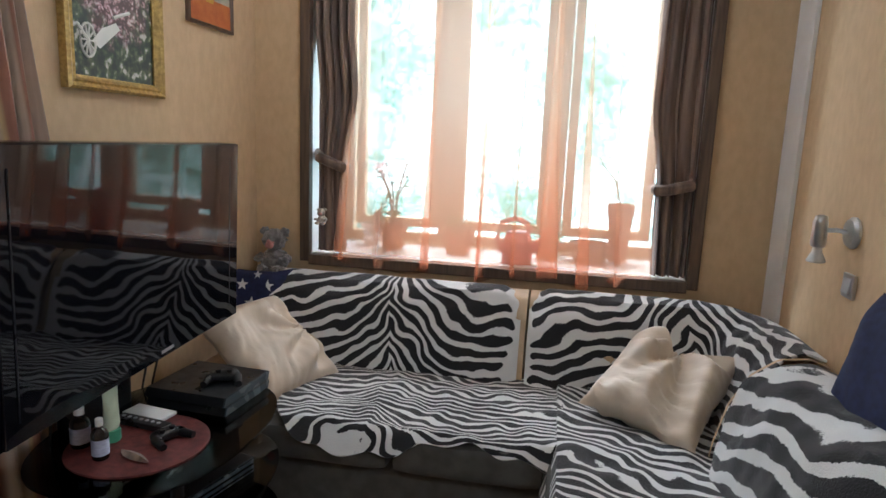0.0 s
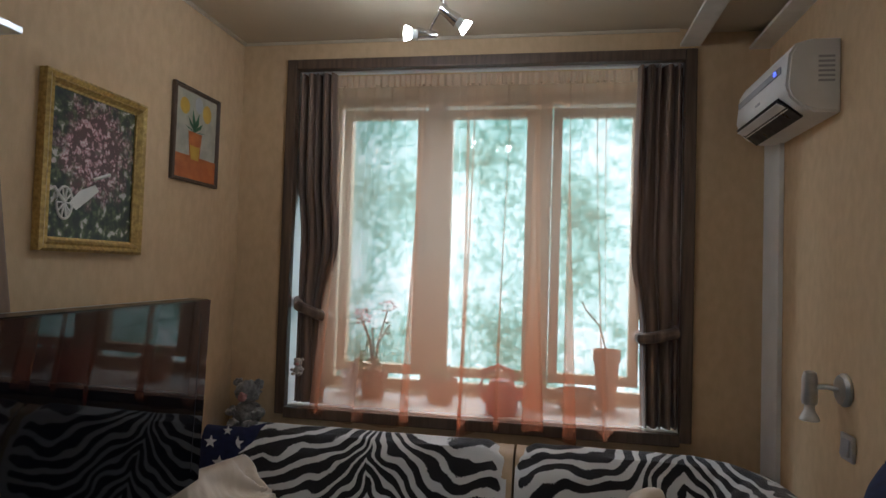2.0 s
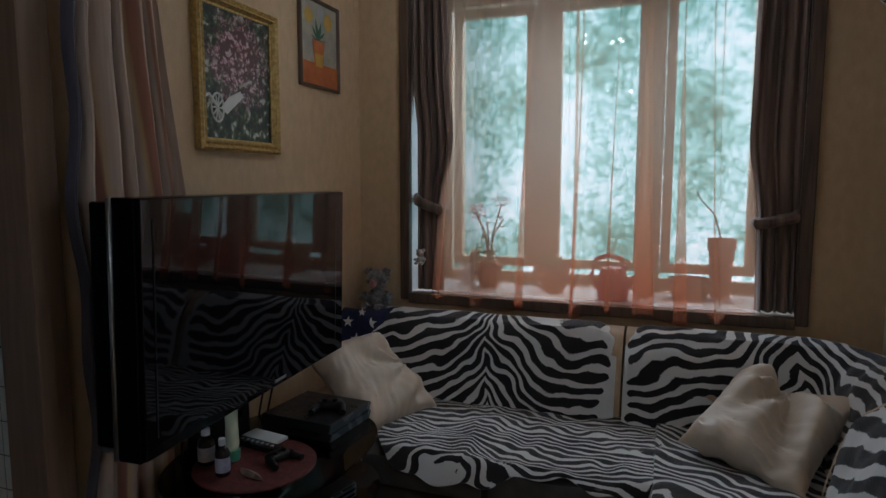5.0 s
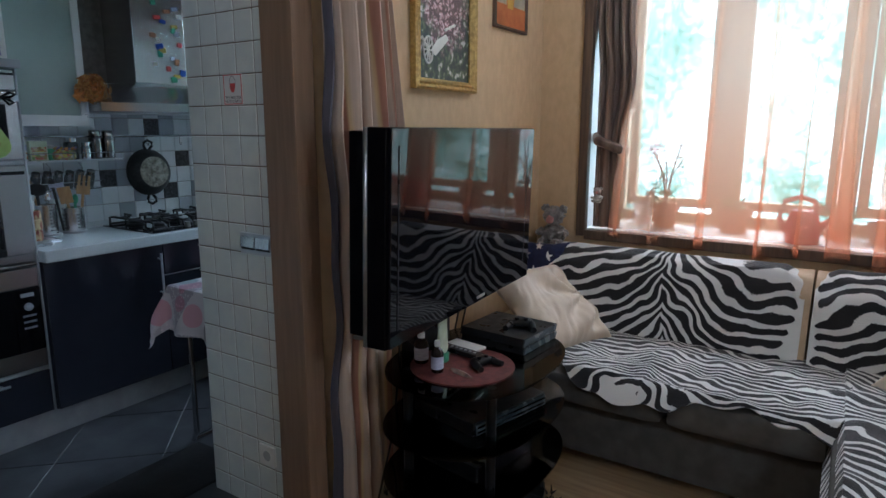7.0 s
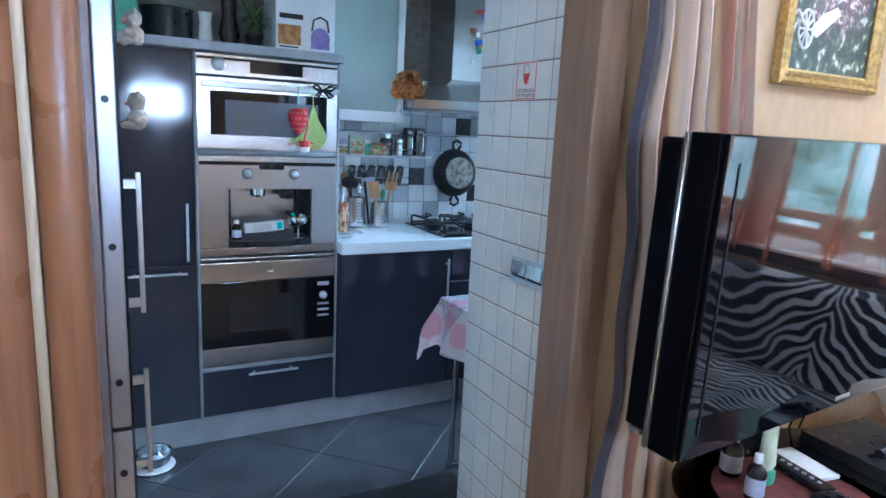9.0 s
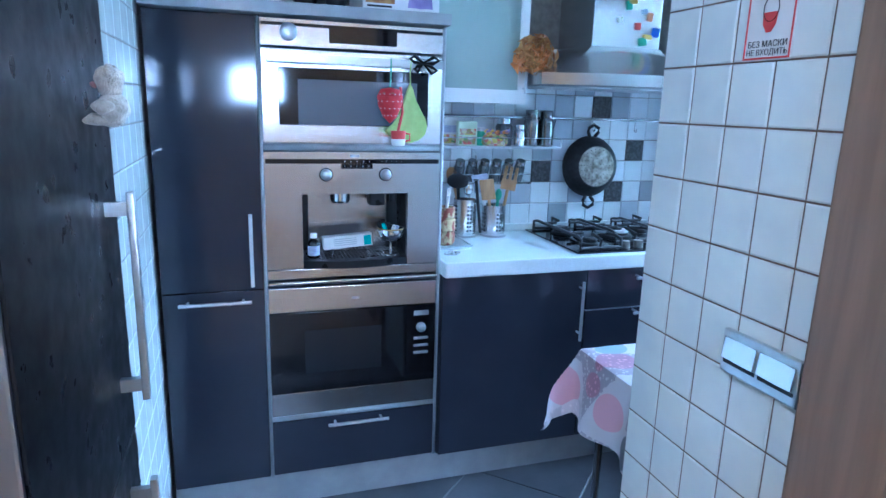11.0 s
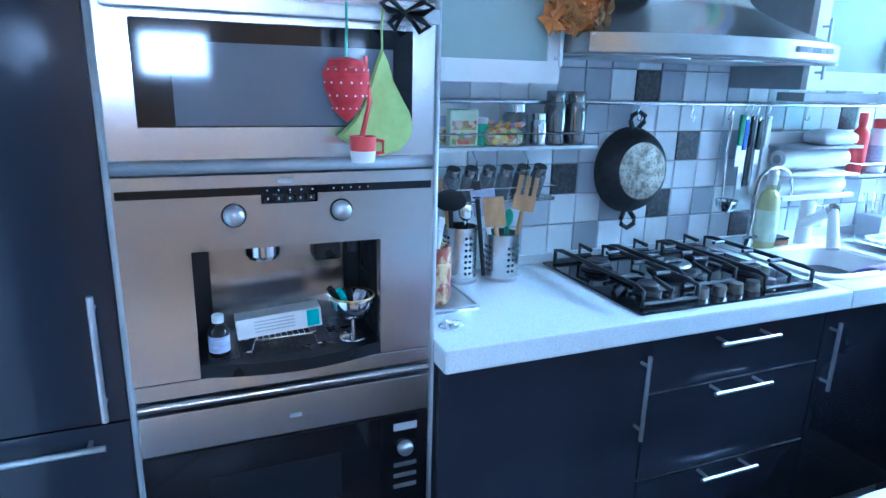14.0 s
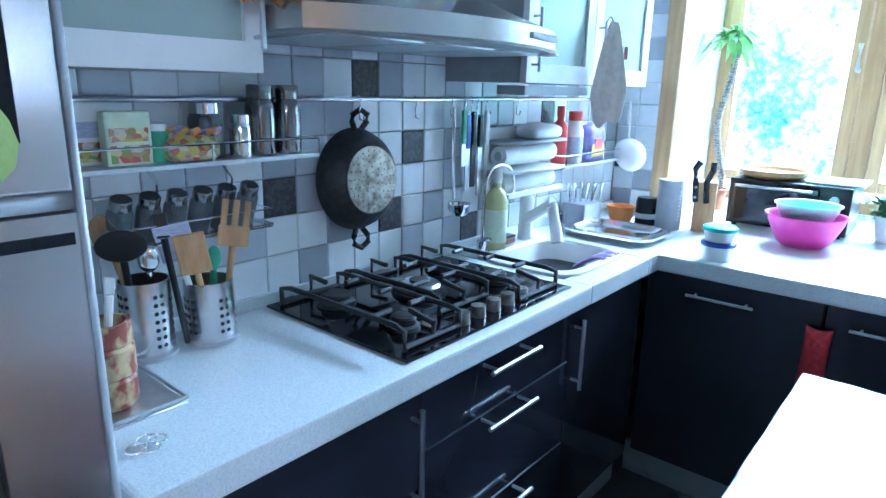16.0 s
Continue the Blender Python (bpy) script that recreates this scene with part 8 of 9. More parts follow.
utensil("plastic_knife", (-3.26, 1.13, WZ1 + 0.06), (-3.25, 1.145, WZ1 + 0.20), "blade", M["white_plastic"], M["white_plastic"], "white plastic knife in the painted jar", 0.008, 0.03)
bm = bmesh.new()
for k, (x, y) in enumerate(((-3.10, 1.10), (-3.085, 1.115), (-3.11, 1.12), (-3.095, 1.13))):
    tube(bm, [(x + 0.014 * math.cos(a), y + 0.014 * math.sin(a), WZ1 + 0.003 + 0.002 * k) for a in np.linspace(0, 6.28, 14, endpoint=False)], 0.002, 6, closed=True)
solid("key_ring", bm, M["chrome"], "bundle of small metal rings on the worktop", "keys")

# hanging ladle and knives
ladle = thing("ladle", (-3.44, 2.265, 1.06), "long steel ladle hanging from the rail", "ladle")
part("handle", tube(bmesh.new(), [(-3.444, 2.26, 1.385), (-3.446, 2.262, 1.25), (-3.444, 2.27, 1.10)], 0.005, 8), M["chrome"], ladle)
part("cup", a_lathe(-3.425, 2.272, [(0.001, 1.045), (0.022, 1.052), (0.034, 1.07), (0.037, 1.09), (0.034, 1.088), (0.028, 1.07), (0.001, 1.055)], seg=22), M["chrome"], ladle)
for k, (y, z0, z1, hm, bm_) in enumerate(((2.315, 1.20, 1.375, "green", "satin"), (2.335, 1.12, 1.36, "blue_plastic", "satin"), (2.365, 1.13, 1.37, "black_plastic", "black_plastic"), (2.40, 1.10, 1.36, "black_plastic", "satin"), (2.435, 1.17, 1.37, "white_plastic", "white_plastic"))):
    kn = thing("kitchen_tool", (-3.446, y, z0), "hanging kitchen tool with a %s grip" % ("coloured" if k < 2 else "dark" if k < 4 else "white"), "utensil", "tools on the rail")
    part("blade", a_box(-3.449, -3.445, y - 0.012, y + 0.012, z0, z1 - 0.10, bevel=0.001), M[bm_], kn)
    part("grip", a_box(-3.453, -3.441, y - 0.010, y + 0.010, z1 - 0.105, z1, bevel=0.004), M[hm], kn)

# roll holder
holder = thing("roll_holder", (-3.43, 2.65, 1.10), "grey wall holder with foil and paper rolls", "roll holder")
part("back", a_box(KX, -3.485, 2.47, 2.83, 1.08, 1.31), M["white_plastic"], holder)
part("shelf", a_box(-3.485, -3.37, 2.47, 2.83, 1.262, 1.272), M["grey_plastic"], holder)
part("shelf", a_box(-3.485, -3.37, 2.47, 2.83, 1.165, 1.173), M["white_plastic"], holder)
for z, r in ((1.222, 0.032), (1.125, 0.032)):
    part("roll", a_cyl((-3.43, 2.485, z), (-3.43, 2.815, z), r, seg=24), M["carton"], holder, "white paper roll")
    part("core", a_cyl((-3.43, 2.482, z), (-3.43, 2.486, z), r * 0.5, seg=16), M["grey_plastic"], holder)
part("cutter", a_box(-3.39, -3.372, 2.47, 2.83, 1.085, 1.10), M["white_plastic"], holder)
bag2 = thing("plastic_bag", (-3.41, 2.72, 1.273), "crumpled clear bag on the roll holder", "bag")
part("bag", turned(puffed(-0.05, 0.05, -0.09, 0.09, 0, 0.045, 0.02, 0.01, 9), pose(-3.42, 2.72, 1.2725)), M["white_plastic"], bag2)

# second shelf with cleaning things
shelf2 = thing("corner_shelf", (-3.44, 3.2, 1.16), "steel corner shelf with cleaning bottles", "shelf")
part("board", a_box(-3.50, -3.385, 2.86, 3.50, 1.152, 1.162, bevel=0.002), M["satin"], shelf2)
part("wire", tube(bmesh.new(), [(-3.495, 2.862, 1.20), (-3.387, 2.862, 1.20), (-3.387, 3.498, 1.20)], 0.0025, 6), M["chrome"], shelf2)
for y in (2.87, 3.18, 3.49):
    part("post", a_cyl((-3.387, y, 1.16), (-3.387, y, 1.20), 0.0025, seg=6), M["chrome"], shelf2)
bottle("cleaner_bottle", -3.45, 2.92, 1.1625, 0.03, 0.22, M["red"], M["red"], "red cleaning bottle on the corner shelf")
bottle("cleaner_bottle", -3.43, 3.0, 1.1625, 0.035, 0.20, M["white_plastic"], M["red"], "white cleaning bottle with a red cap", 0.7, M["paper_blue"])
pack = thing("wipes_pack", (-3.43, 3.13, 1.1625), "purple and yellow pack of wipes on the shelf", "packet")
part("bag", turned(puffed(-0.04, 0.04, -0.075, 0.075, 0, 0.14, 0.025, 0.01, 5), pose(-3.43, 3.13, 1.1625)), M["purple"], pack)
part("print", turned(a_box(0, 0.0015, -0.055, 0.055, 0.02, 0.07), pose(-3.3895, 3.13, 1.1625)), M["print_yellow"], pack, smooth=False)
part("print", turned(a_box(0, 0.0022, -0.03, 0.03, 0.05, 0.09), pose(-3.3895, 3.13, 1.1625)), M["red"], pack, smooth=False)

# towel hanging from the cabinet door
towel = thing("tea_towel", (UX + 0.05, 2.715, 1.33), "cream tea towel hanging from the cabinet handle", "towel")


def towel_fn(u, v):
    w = 0.012 + 0.046 * min(1, v * 1.5) ** 0.8 * (1 - 0.3 * max(0, v - 0.75) / 0.25)
    s = (u - 0.5) * 2 * w
    fold = 0.006 * math.sin(u * 11 + v * 3) * min(1, v * 2)
    return (UX + 0.05 + 0.85 * s + 0.5 * fold, 2.715 + 0.5 * s - 0.85 * fold, 1.655 - 0.33 * v + 0.05 * abs(u - 0.35) * v - 0.012 * math.sin(u * 9) * v)


part("cloth", thicken(sheet(bmesh.new(), towel_fn, 44, 30), 0.003), M["towel"], towel)
part("border", turned(a_box(-0.006, 0.006, -0.012, 0.012, -0.02, 0.02, bevel=0.004), pose(UX + 0.09, 2.735, 1.56, 0, 0, 25)), M["pink"], towel, "pink corner tag")
part("loop", tube(bmesh.new(), [(UX + 0.027, 2.715, 1.66), (UX + 0.04, 2.712, 1.672), (UX + 0.05, 2.715, 1.65)], 0.003, 6), M["towel"], towel)
strainer = thing("strainer", (-3.36, 3.36, 1.15), "white plastic strainer hanging by the window", "strainer")
part("bowl", a_lathe(0, 0, [(0.075, 0.0), (0.072, 0.02), (0.055, 0.045), (0.02, 0.06), (0.001, 0.062)], seg=28, m=Matrix.Translation((-3.37, 3.40, 1.17)) @ Matrix.Rotation(radians(60), 4, "Y") @ Matrix.Rotation(radians(30), 4, "X")), M["white_ceramic"], strainer)
part("handle", a_cyl((-3.38, 3.40, 1.24), (-3.40, 3.43, 1.40), 0.006, seg=8), M["white_ceramic"], strainer)

# by the sink
soap = bottle("soap_bottle", -3.41, 2.455, WZ1 + 0.0005, 0.038, 0.285, M["yellow_soap"], M["white_plastic"], "tall yellow washing-up bottle by the sink", 0.4, M["pale_green"])
sponge = thing("sponge", (-3.44, 2.56, WZ1), "brown and black scouring sponge by the sink", "sponge")
part("foam", a_box(-3.47, -3.42, 2.52, 2.60, WZ1 + 0.0005, WZ1 + 0.022, bevel=0.004), M["orange_wood"], sponge)
part("scourer", a_box(-3.47, -3.42, 2.52, 2.60, WZ1 + 0.0225, WZ1 + 0.032, bevel=0.002), M["black_plastic"], sponge)
cloth2 = thing("dish_cloth", (-3.09, 2.66, WZ1), "lilac dish cloth draped over the sink edge", "cloth")
M["lilac"] = vary(mat("lilac_cloth", (0.5, 0.38, 0.65), 0.9), (0.55, 0.43, 0.7), (0.42, 0.3, 0.56), (40, 40, 40), bump=0.5)
part("cloth", thicken(sheet(bmesh.new(), lambda u, v: (-3.17 + 0.11 * u, 2.57 + 0.12 * v, WZ1 + 0.013 - 0.07 * max(0, 0.75 - u) ** 1.5 + 0.006 * math.sin(v * 17)), 20, 24), 0.004), M["lilac"], cloth2)
dtray = thing("dish_tray", (-3.21, 2.98, WZ1), "steel dish tray beside the sink", "tray")
part("bowl", turned(bowl_shell(-0.15, 0.15, -0.12, 0.12, 0, 0.012, 0.03), pose(-3.21, 2.985, WZ1 + 0.018)), M["chrome"], dtray)
obowl = thing("orange_bowl", (-3.30, 3.22, WZ1), "small orange plastic bowl in the corner", "bowl")
part("bowl", a_lathe(-3.30, 3.21, [(0.035, WZ1 + 0.0005), (0.05, WZ1 + 0.03), (0.058, WZ1 + 0.075), (0.054, WZ1 + 0.075), (0.045, WZ1 + 0.03), (0.001, WZ1 + 0.02)], seg=26), M["orange_plastic"], obowl)
cup = thing("black_tin", (-3.21, 3.26, WZ1), "black tin with pale print in the corner", "tin")
part("body", a_lathe(-3.21, 3.26, [(0.045, WZ1 + 0.0005), (0.046, WZ1 + 0.10), (0.04, WZ1 + 0.115), (0.001, WZ1 + 0.116)], seg=26), M["black_plastic"], cup)
part("print", a_lathe(-3.21, 3.26, [(0.0462, WZ1 + 0.03), (0.0466, WZ1 + 0.031), (0.0466, WZ1 + 0.05), (0.0462, WZ1 + 0.051)], seg=26), M["white_plastic"], cup, "pale printed band")
can2 = thing("dark_canister", (-3.115, 3.25, WZ1), "tall dark grey canister beside the window casing", "canister")
part("body", a_lathe(-3.115, 3.25, [(0.048, WZ1 + 0.0005), (0.05, WZ1 + 0.005), (0.05, WZ1 + 0.19), (0.046, WZ1 + 0.20), (0.001, WZ1 + 0.20)], seg=28), M["grey_plastic"], can2)
for k in range(9):
    part("letter_bar", a_box(-3.072, -3.066, 3.222, 3.232, WZ1 + 0.04 + 0.014 * k, WZ1 + 0.049 + 0.014 * k), M["satin"], can2)
jars = thing("cutlery_basket", (-3.42, 3.05, WZ1), "cutlery drainer with white patterned mugs", "drainer")
part("basket", a_box(-3.47, -3.37, 3.02, 3.17, WZ1 + 0.0005, WZ1 + 0.09, bevel=0.006), M["grey_plastic"], jars)
for k in range(6):
    part("cutlery", a_cyl((-3.45 + 0.013 * k, 3.05 + 0.016 * k, WZ1 + 0.05), (-3.46 + 0.02 * k, 3.03 + 0.022 * k, WZ1 + 0.17), 0.004, 0.008, seg=8), M["chrome"], jars)

# window worktop
block = thing("knife_block", (-3.02, 3.29, WZ1), "light wooden knife block with black handled scissors", "knife block")
part("block", turned(a_box(-0.04, 0.04, -0.045, 0.045, 0, 0.20, bevel=0.006), pose(-3.0, 3.32, WZ1 + 0.0005, 0, 0, 15)), M["wood_light"], block)
for k, dx in enumerate((-0.022, 0.02)):
    part("grip", tube(bmesh.new(), [(-3.0 + dx, 3.27, WZ1 + 0.12), (-3.005 + dx, 3.262, WZ1 + 0.20), (-2.998 + dx * 1.6, 3.262, WZ1 + 0.25), (-2.99 + dx * 1.2, 3.264, WZ1 + 0.28)], 0.012, 8), M["black_plastic"], block, "black riveted grip")
for dz in (0.14, 0.18, 0.22):
    part("rivet", a_cyl((-3.02, 3.256, WZ1 + dz), (-3.02, 3.248, WZ1 + dz), 0.005, seg=8), M["satin"], block)
tub = thing("food_tub", (-2.81, 2.88, WZ1), "stack of two clear tubs with turquoise and blue lids", "tub")
part("tub", a_lathe(-2.81, 2.89, [(0.045, WZ1 + 0.0005), (0.052, WZ1 + 0.05), (0.05, WZ1 + 0.052)], seg=28), M["white_plastic"], tub)
part("lid", a_lathe(-2.81, 2.89, [(0.056, WZ1 + 0.05), (0.056, WZ1 + 0.062), (0.05, WZ1 + 0.064)], seg=28), M["blue_plastic"], tub, "blue lid")
part("tub", a_lathe(-2.81, 2.89, [(0.042, WZ1 + 0.0645), (0.05, WZ1 + 0.10), (0.048, WZ1 + 0.101)], seg=28), M["white_plastic"], tub)
part("lid", a_lathe(-2.81, 2.89, [(0.054, WZ1 + 0.10), (0.054, WZ1 + 0.112), (0.047, WZ1 + 0.115)], seg=28), M["teal_plastic"], tub, "turquoise lid")


def mixing_bowl(x, y, z, r, h, material, label):
    b = thing("mixing_bowl", (x, y, z), label, "bowl", "stacked mixing bowls")
    part("bowl", a_lathe(x, y, [(r * 0.55, z), (r * 0.7, z + h * 0.15), (r * 0.95, z + h * 0.75), (r, z + h), (r * 1.06, z + h * 1.01), (r * 1.06, z + h * 0.96), (r * 0.97, z + h * 0.97), (r * 0.9, z + h * 0.7), (r * 0.6, z + h * 0.12), (0.001, z + h * 0.1)], seg=36), material, b)
    return b


mixing_bowl(-2.64, 3.33, WZ1 + 0.0005, 0.13, 0.115, M["pink_plastic"], "bright pink plastic mixing bowl on the worktop")
mixing_bowl(-2.64, 3.33, WZ1 + 0.065, 0.105, 0.09, M["mint_plastic"], "mint green bowl set inside the pink bowl")
mini = thing("mini_oven", (-2.75, 3.65, WZ1), "black table-top mini oven under the window", "oven")
part("body", a_box(-2.97, -2.53, 3.52, 3.80, WZ1 + 0.012, WZ1 + 0.20, bevel=0.006), M["black_plastic"], mini)
part("door", a_box(-2.955, -2.64, 3.505, 3.5195, WZ1 + 0.025, WZ1 + 0.185, bevel=0.003), M["black_glass"], mini, "dark glass door")
part("handle", a_cyl((-2.94, 3.49, WZ1 + 0.175), (-2.66, 3.49, WZ1 + 0.175), 0.006, seg=10), M["satin"], mini)
for z in (0.05, 0.10, 0.15):
    part("knob", a_cyl((-2.585, 3.52, WZ1 + z), (-2.585, 3.50, WZ1 + z), 0.016, seg=16), M["satin"], mini)
for x in (-2.94, -2.56):
    for y in (3.55, 3.77):
        part("foot", a_cyl((x, y, WZ1), (x, y, WZ1 + 0.012), 0.01, seg=10), M["black_plastic"], mini)
tr2 = thing("wooden_tray", (-2.85, 3.65, WZ1 + 0.2), "round wooden tray on the mini oven", "tray")
part("tray", a_lathe(-2.84, 3.65, [(0.10, WZ1 + 0.2005), (0.13, WZ1 + 0.215), (0.135, WZ1 + 0.235), (0.128, WZ1 + 0.235), (0.12, WZ1 + 0.22), (0.001, WZ1 + 0.212)], seg=30), M["wood_light"], tr2)
bd = thing("cutting_board", (-2.6, 3.66, WZ1 + 0.2), "turquoise cutting board on the mini oven", "board")
part("board", a_box(-2.70, -2.50, 3.54, 3.78, WZ1 + 0.2005, WZ1 + 0.212, bevel=0.004), M["mint_plastic"], bd)
p = pot(-2.41, 3.62, WZ1 + 0.0005, 0.05, 0.10, M["white_ceramic"], "small green plant in a white pot on the worktop")
bush(p, -2.41, 3.62, WZ1 + 0.09, 0.14, 0.09, 50, 0.05, 0.02, 21)
dr_plant = pot(-3.13, 3.86, WZ1 + 0.0005, 0.06, 0.10, M["clay"], "tall bare-stemmed palm plant in the window niche")
bm = bmesh.new()
pts = [Vector((-3.13 + 0.024 * math.sin(k * 0.62 + 1), 3.86 + 0.014 * math.cos(k * 0.8), WZ1 + 0.09 + 0.055 * k)) for k in range(14)]
tube(bm, pts, 0.013, 8)
for k in range(56):
    i = min(int(k / 56 * 13), 12)
    q = pts[i].lerp(pts[i + 1], k / 56 * 13 - i)
    tube(bm, [q + Vector((0.0165 * math.cos(a), 0.0165 * math.sin(a), 0.004 * math.cos(a + k))) for a in np.linspace(0, 6.28, 8, endpoint=False)], 0.003, 4, closed=True)
M["palm_bark"] = vary(mat("grey_palm_trunk", (0.3, 0.28, 0.24), 0.9), (0.4, 0.37, 0.32), (0.2, 0.18, 0.15), (90, 90, 90), bump=0.6)
M["palm_leaf"] = vary(mat("bright_palm_leaf", (0.16, 0.42, 0.07), 0.45, Transmission_Weight=0.25), (0.2, 0.5, 0.09), (0.11, 0.32, 0.05), (30, 30, 30))
part("trunk", bm, M["palm_bark"], dr_plant, "ringed bare trunk")
bm = bmesh.new()
rng = random.Random(9)
for k in range(58):
    a = rng.random() * 6.28
    leaf(bm, pts[-1] + Vector((0, 0, rng.uniform(-0.05, 0.02))), (math.cos(a), math.sin(a), rng.uniform(-0.1, 0.9)), rng.uniform(0.12, 0.21), 0.015, rng.uniform(0.3, 1.0))
part("foliage", bm, M["palm_leaf"], dr_plant, smooth=False)
mitt = thing("oven_mitt", (-2.53, 2.81, 0.60), "dark red oven mitt hanging on the window cabinet", "mitt")
part("mitt", turned(pillow(0.075, 0.19, 0.05, Matrix.Identity(4), 3.0, 0.012), pose(-2.475, 2.812, 0.68, 88, 0, 0)), M["berry"], mitt)

# things hanging on the oven handle
OX = FX + 0.055
straw = thing("strawberry_holder", (OX, 0.83, 1.39), "red knitted strawberry hanging on the oven handle", "pot holder")
part("berry", a_lathe(OX + 0.008, 0.845, [(0.001, 1.385), (0.022, 1.405), (0.038, 1.44), (0.042, 1.47), (0.03, 1.492), (0.001, 1.498)], seg=22), M["berry"], straw)
bm = bmesh.new()
for k in range(8):
    leaf(bm, (OX + 0.008, 0.845, 1.494), (math.cos(k * 0.785), math.sin(k * 0.785), 0.1), 0.04, 0.012, 0.5)
part("leaves", bm, M["green"], straw, smooth=False)
part("cord", tube(bmesh.new(), [(OX + 0.008, 0.845, 1.497), (OX - 0.002, 0.85, 1.55), (OX - 0.01, 0.852, 1.59)], 0.0025, 6), M["green"], straw)
dots = bmesh.new()
for j in range(4):
    for k in range(7):
        a = -1.3 + k * 0.43 + 0.2 * (j % 2)
        r = (0.028, 0.037, 0.042, 0.04)[j]
        q = Vector((OX + 0.008 + r * math.cos(a), 0.845 + r * math.sin(a), 1.41 + 0.022 * j))
        cyl(dots, q, q + Vector((math.cos(a), math.sin(a), 0)) * 0.001, 0.002, seg=5)
part("seed", dots, M["carton"], straw, "white stitched dots", smooth=False)
pear = thing("pear_mitt", (OX, 0.905, 1.32), "lime green pear shaped cloth hanging on the oven handle", "pot holder")
PEAR = [(0.0, 1.515), (0.010, 1.495), (0.020, 1.462), (0.038, 1.43), (0.056, 1.40), (0.062, 1.375), (0.056, 1.35), (0.035, 1.33), (0.0, 1.32), (-0.035, 1.333), (-0.085, 1.358), (-0.055, 1.385), (-0.036, 1.42), (-0.022, 1.455), (-0.010, 1.49)]
bm = bmesh.new()
lo, hi = [bm.verts.new((OX - 0.012, 0.915 + y, z)) for y, z in PEAR], [bm.verts.new((OX + 0.004, 0.915 + y * 0.93, 1.415 + (z - 1.415) * 0.95)) for y, z in PEAR]
for k in range(len(PEAR)):
    j = (k + 1) % len(PEAR)
    bm.faces.new((lo[k], lo[j], hi[j], hi[k]))
bm.faces.new(hi)
bm.faces.new(lo[::-1])
part("cloth", bm, M["lime"], pear)
part("cord", tube(bmesh.new(), [(OX - 0.004, 0.915, 1.51), (OX - 0.008, 0.915, 1.55), (OX - 0.012, 0.92, 1.59)], 0.002, 6), M["lime"], pear)
mug = thing("mug_ornament", (OX + 0.02, 0.865, 1.315), "tiny red and white mug ornament on a red ribbon", "ornament")
part("cup", a_lathe(OX + 0.025, 0.87, [(0.020, 1.315), (0.022, 1.32), (0.023, 1.335), (0.021, 1.338)], seg=18), M["white_plastic"], mug)
part("cup", a_lathe(OX + 0.025, 0.87, [(0.023, 1.336), (0.024, 1.362), (0.020, 1.362), (0.001, 1.34)], seg=18), M["red"], mug, "red upper half")
part("handle", tube(bmesh.new(), [(OX + 0.025, 0.892, 1.355), (OX + 0.025, 0.908, 1.352), (OX + 0.025, 0.908, 1.332), (OX + 0.025, 0.892, 1.330)], 0.004, 6), M["red"], mug)
part("ribbon", tube(bmesh.new(), [(OX + 0.02, 0.87, 1.36), (OX + 0.016, 0.885, 1.42), (OX + 0.006, 0.88, 1.50)], 0.005, 6), M["red"], mug)
bow = thing("black_ribbon", (OX, 0.96, 1.58), "black beaded ribbon tied on the oven handle", "ribbon")
for k, (dy, dz) in enumerate(((-0.03, 0.012), (0.035, 0.01), (-0.02, -0.02), (0.03, -0.022))):
    part("loop", tube(bmesh.new(), [(OX, 0.955, 1.578), (OX + 0.008, 0.955 + dy, 1.578 + dz + 0.01), (OX + 0.008, 0.955 + dy * 1.5, 1.578 + dz), (OX + 0.004, 0.955 + dy, 1.578 + dz - 0.01)], 0.006, 7, closed=True), M["black_plastic"], bow)

# coffee bay
CB = BZ0 - 0.0115
bottle("medicine_bottle", FX - 0.035, 0.605, CB, 0.020, 0.085, M["amber"], M["white_plastic"], "small dark medicine bottle in the coffee bay", 0.5, M["paper_blue"])
rackb = thing("wire_stand", (FX - 0.05, 0.72, CB), "small chrome wire stand in the coffee bay", "stand")
for x in (FX - 0.085, FX - 0.02):
    part("leg", tube(bmesh.new(), [(x, 0.655, CB + 0.003), (x, 0.665, CB + 0.003), (x, 0.672, CB + 0.027), (x, 0.788, CB + 0.027), (x, 0.795, CB + 0.003), (x, 0.805, CB + 0.003)], 0.002, 6), M["chrome"], rackb)
for k in range(10):
    part("wire", a_cyl((FX - 0.09, 0.676 + 0.012 * k, CB + 0.028), (FX - 0.015, 0.676 + 0.012 * k, CB + 0.028), 0.0016, seg=6), M["chrome"], rackb)
mb = thing("medicine_box", (FX - 0.05, 0.72, CB + 0.03), "white medicine carton lying on the wire stand", "box")
mm = pose(FX - 0.055, 0.725, CB + 0.031, 4, 0, 0)
part("carton", turned(a_box(-0.022, 0.022, -0.085, 0.085, 0, 0.042, bevel=0.001), mm), M["carton"], mb)
part("print", turned(a_box(0.0222, 0.0226, 0.055, 0.08, 0.004, 0.038), mm), M["teal_plastic"], mb, smooth=False)
for k in range(4):
    part("text_bar", turned(a_box(0.0222, 0.0225, -0.05, 0.03, 0.010 + 0.007 * k, 0.0125 + 0.007 * k), mm), M["grey_plastic"], mb, smooth=False)
gob = thing("metal_goblet", (FX - 0.03, 0.87, CB), "silver sundae goblet full of small things", "goblet")
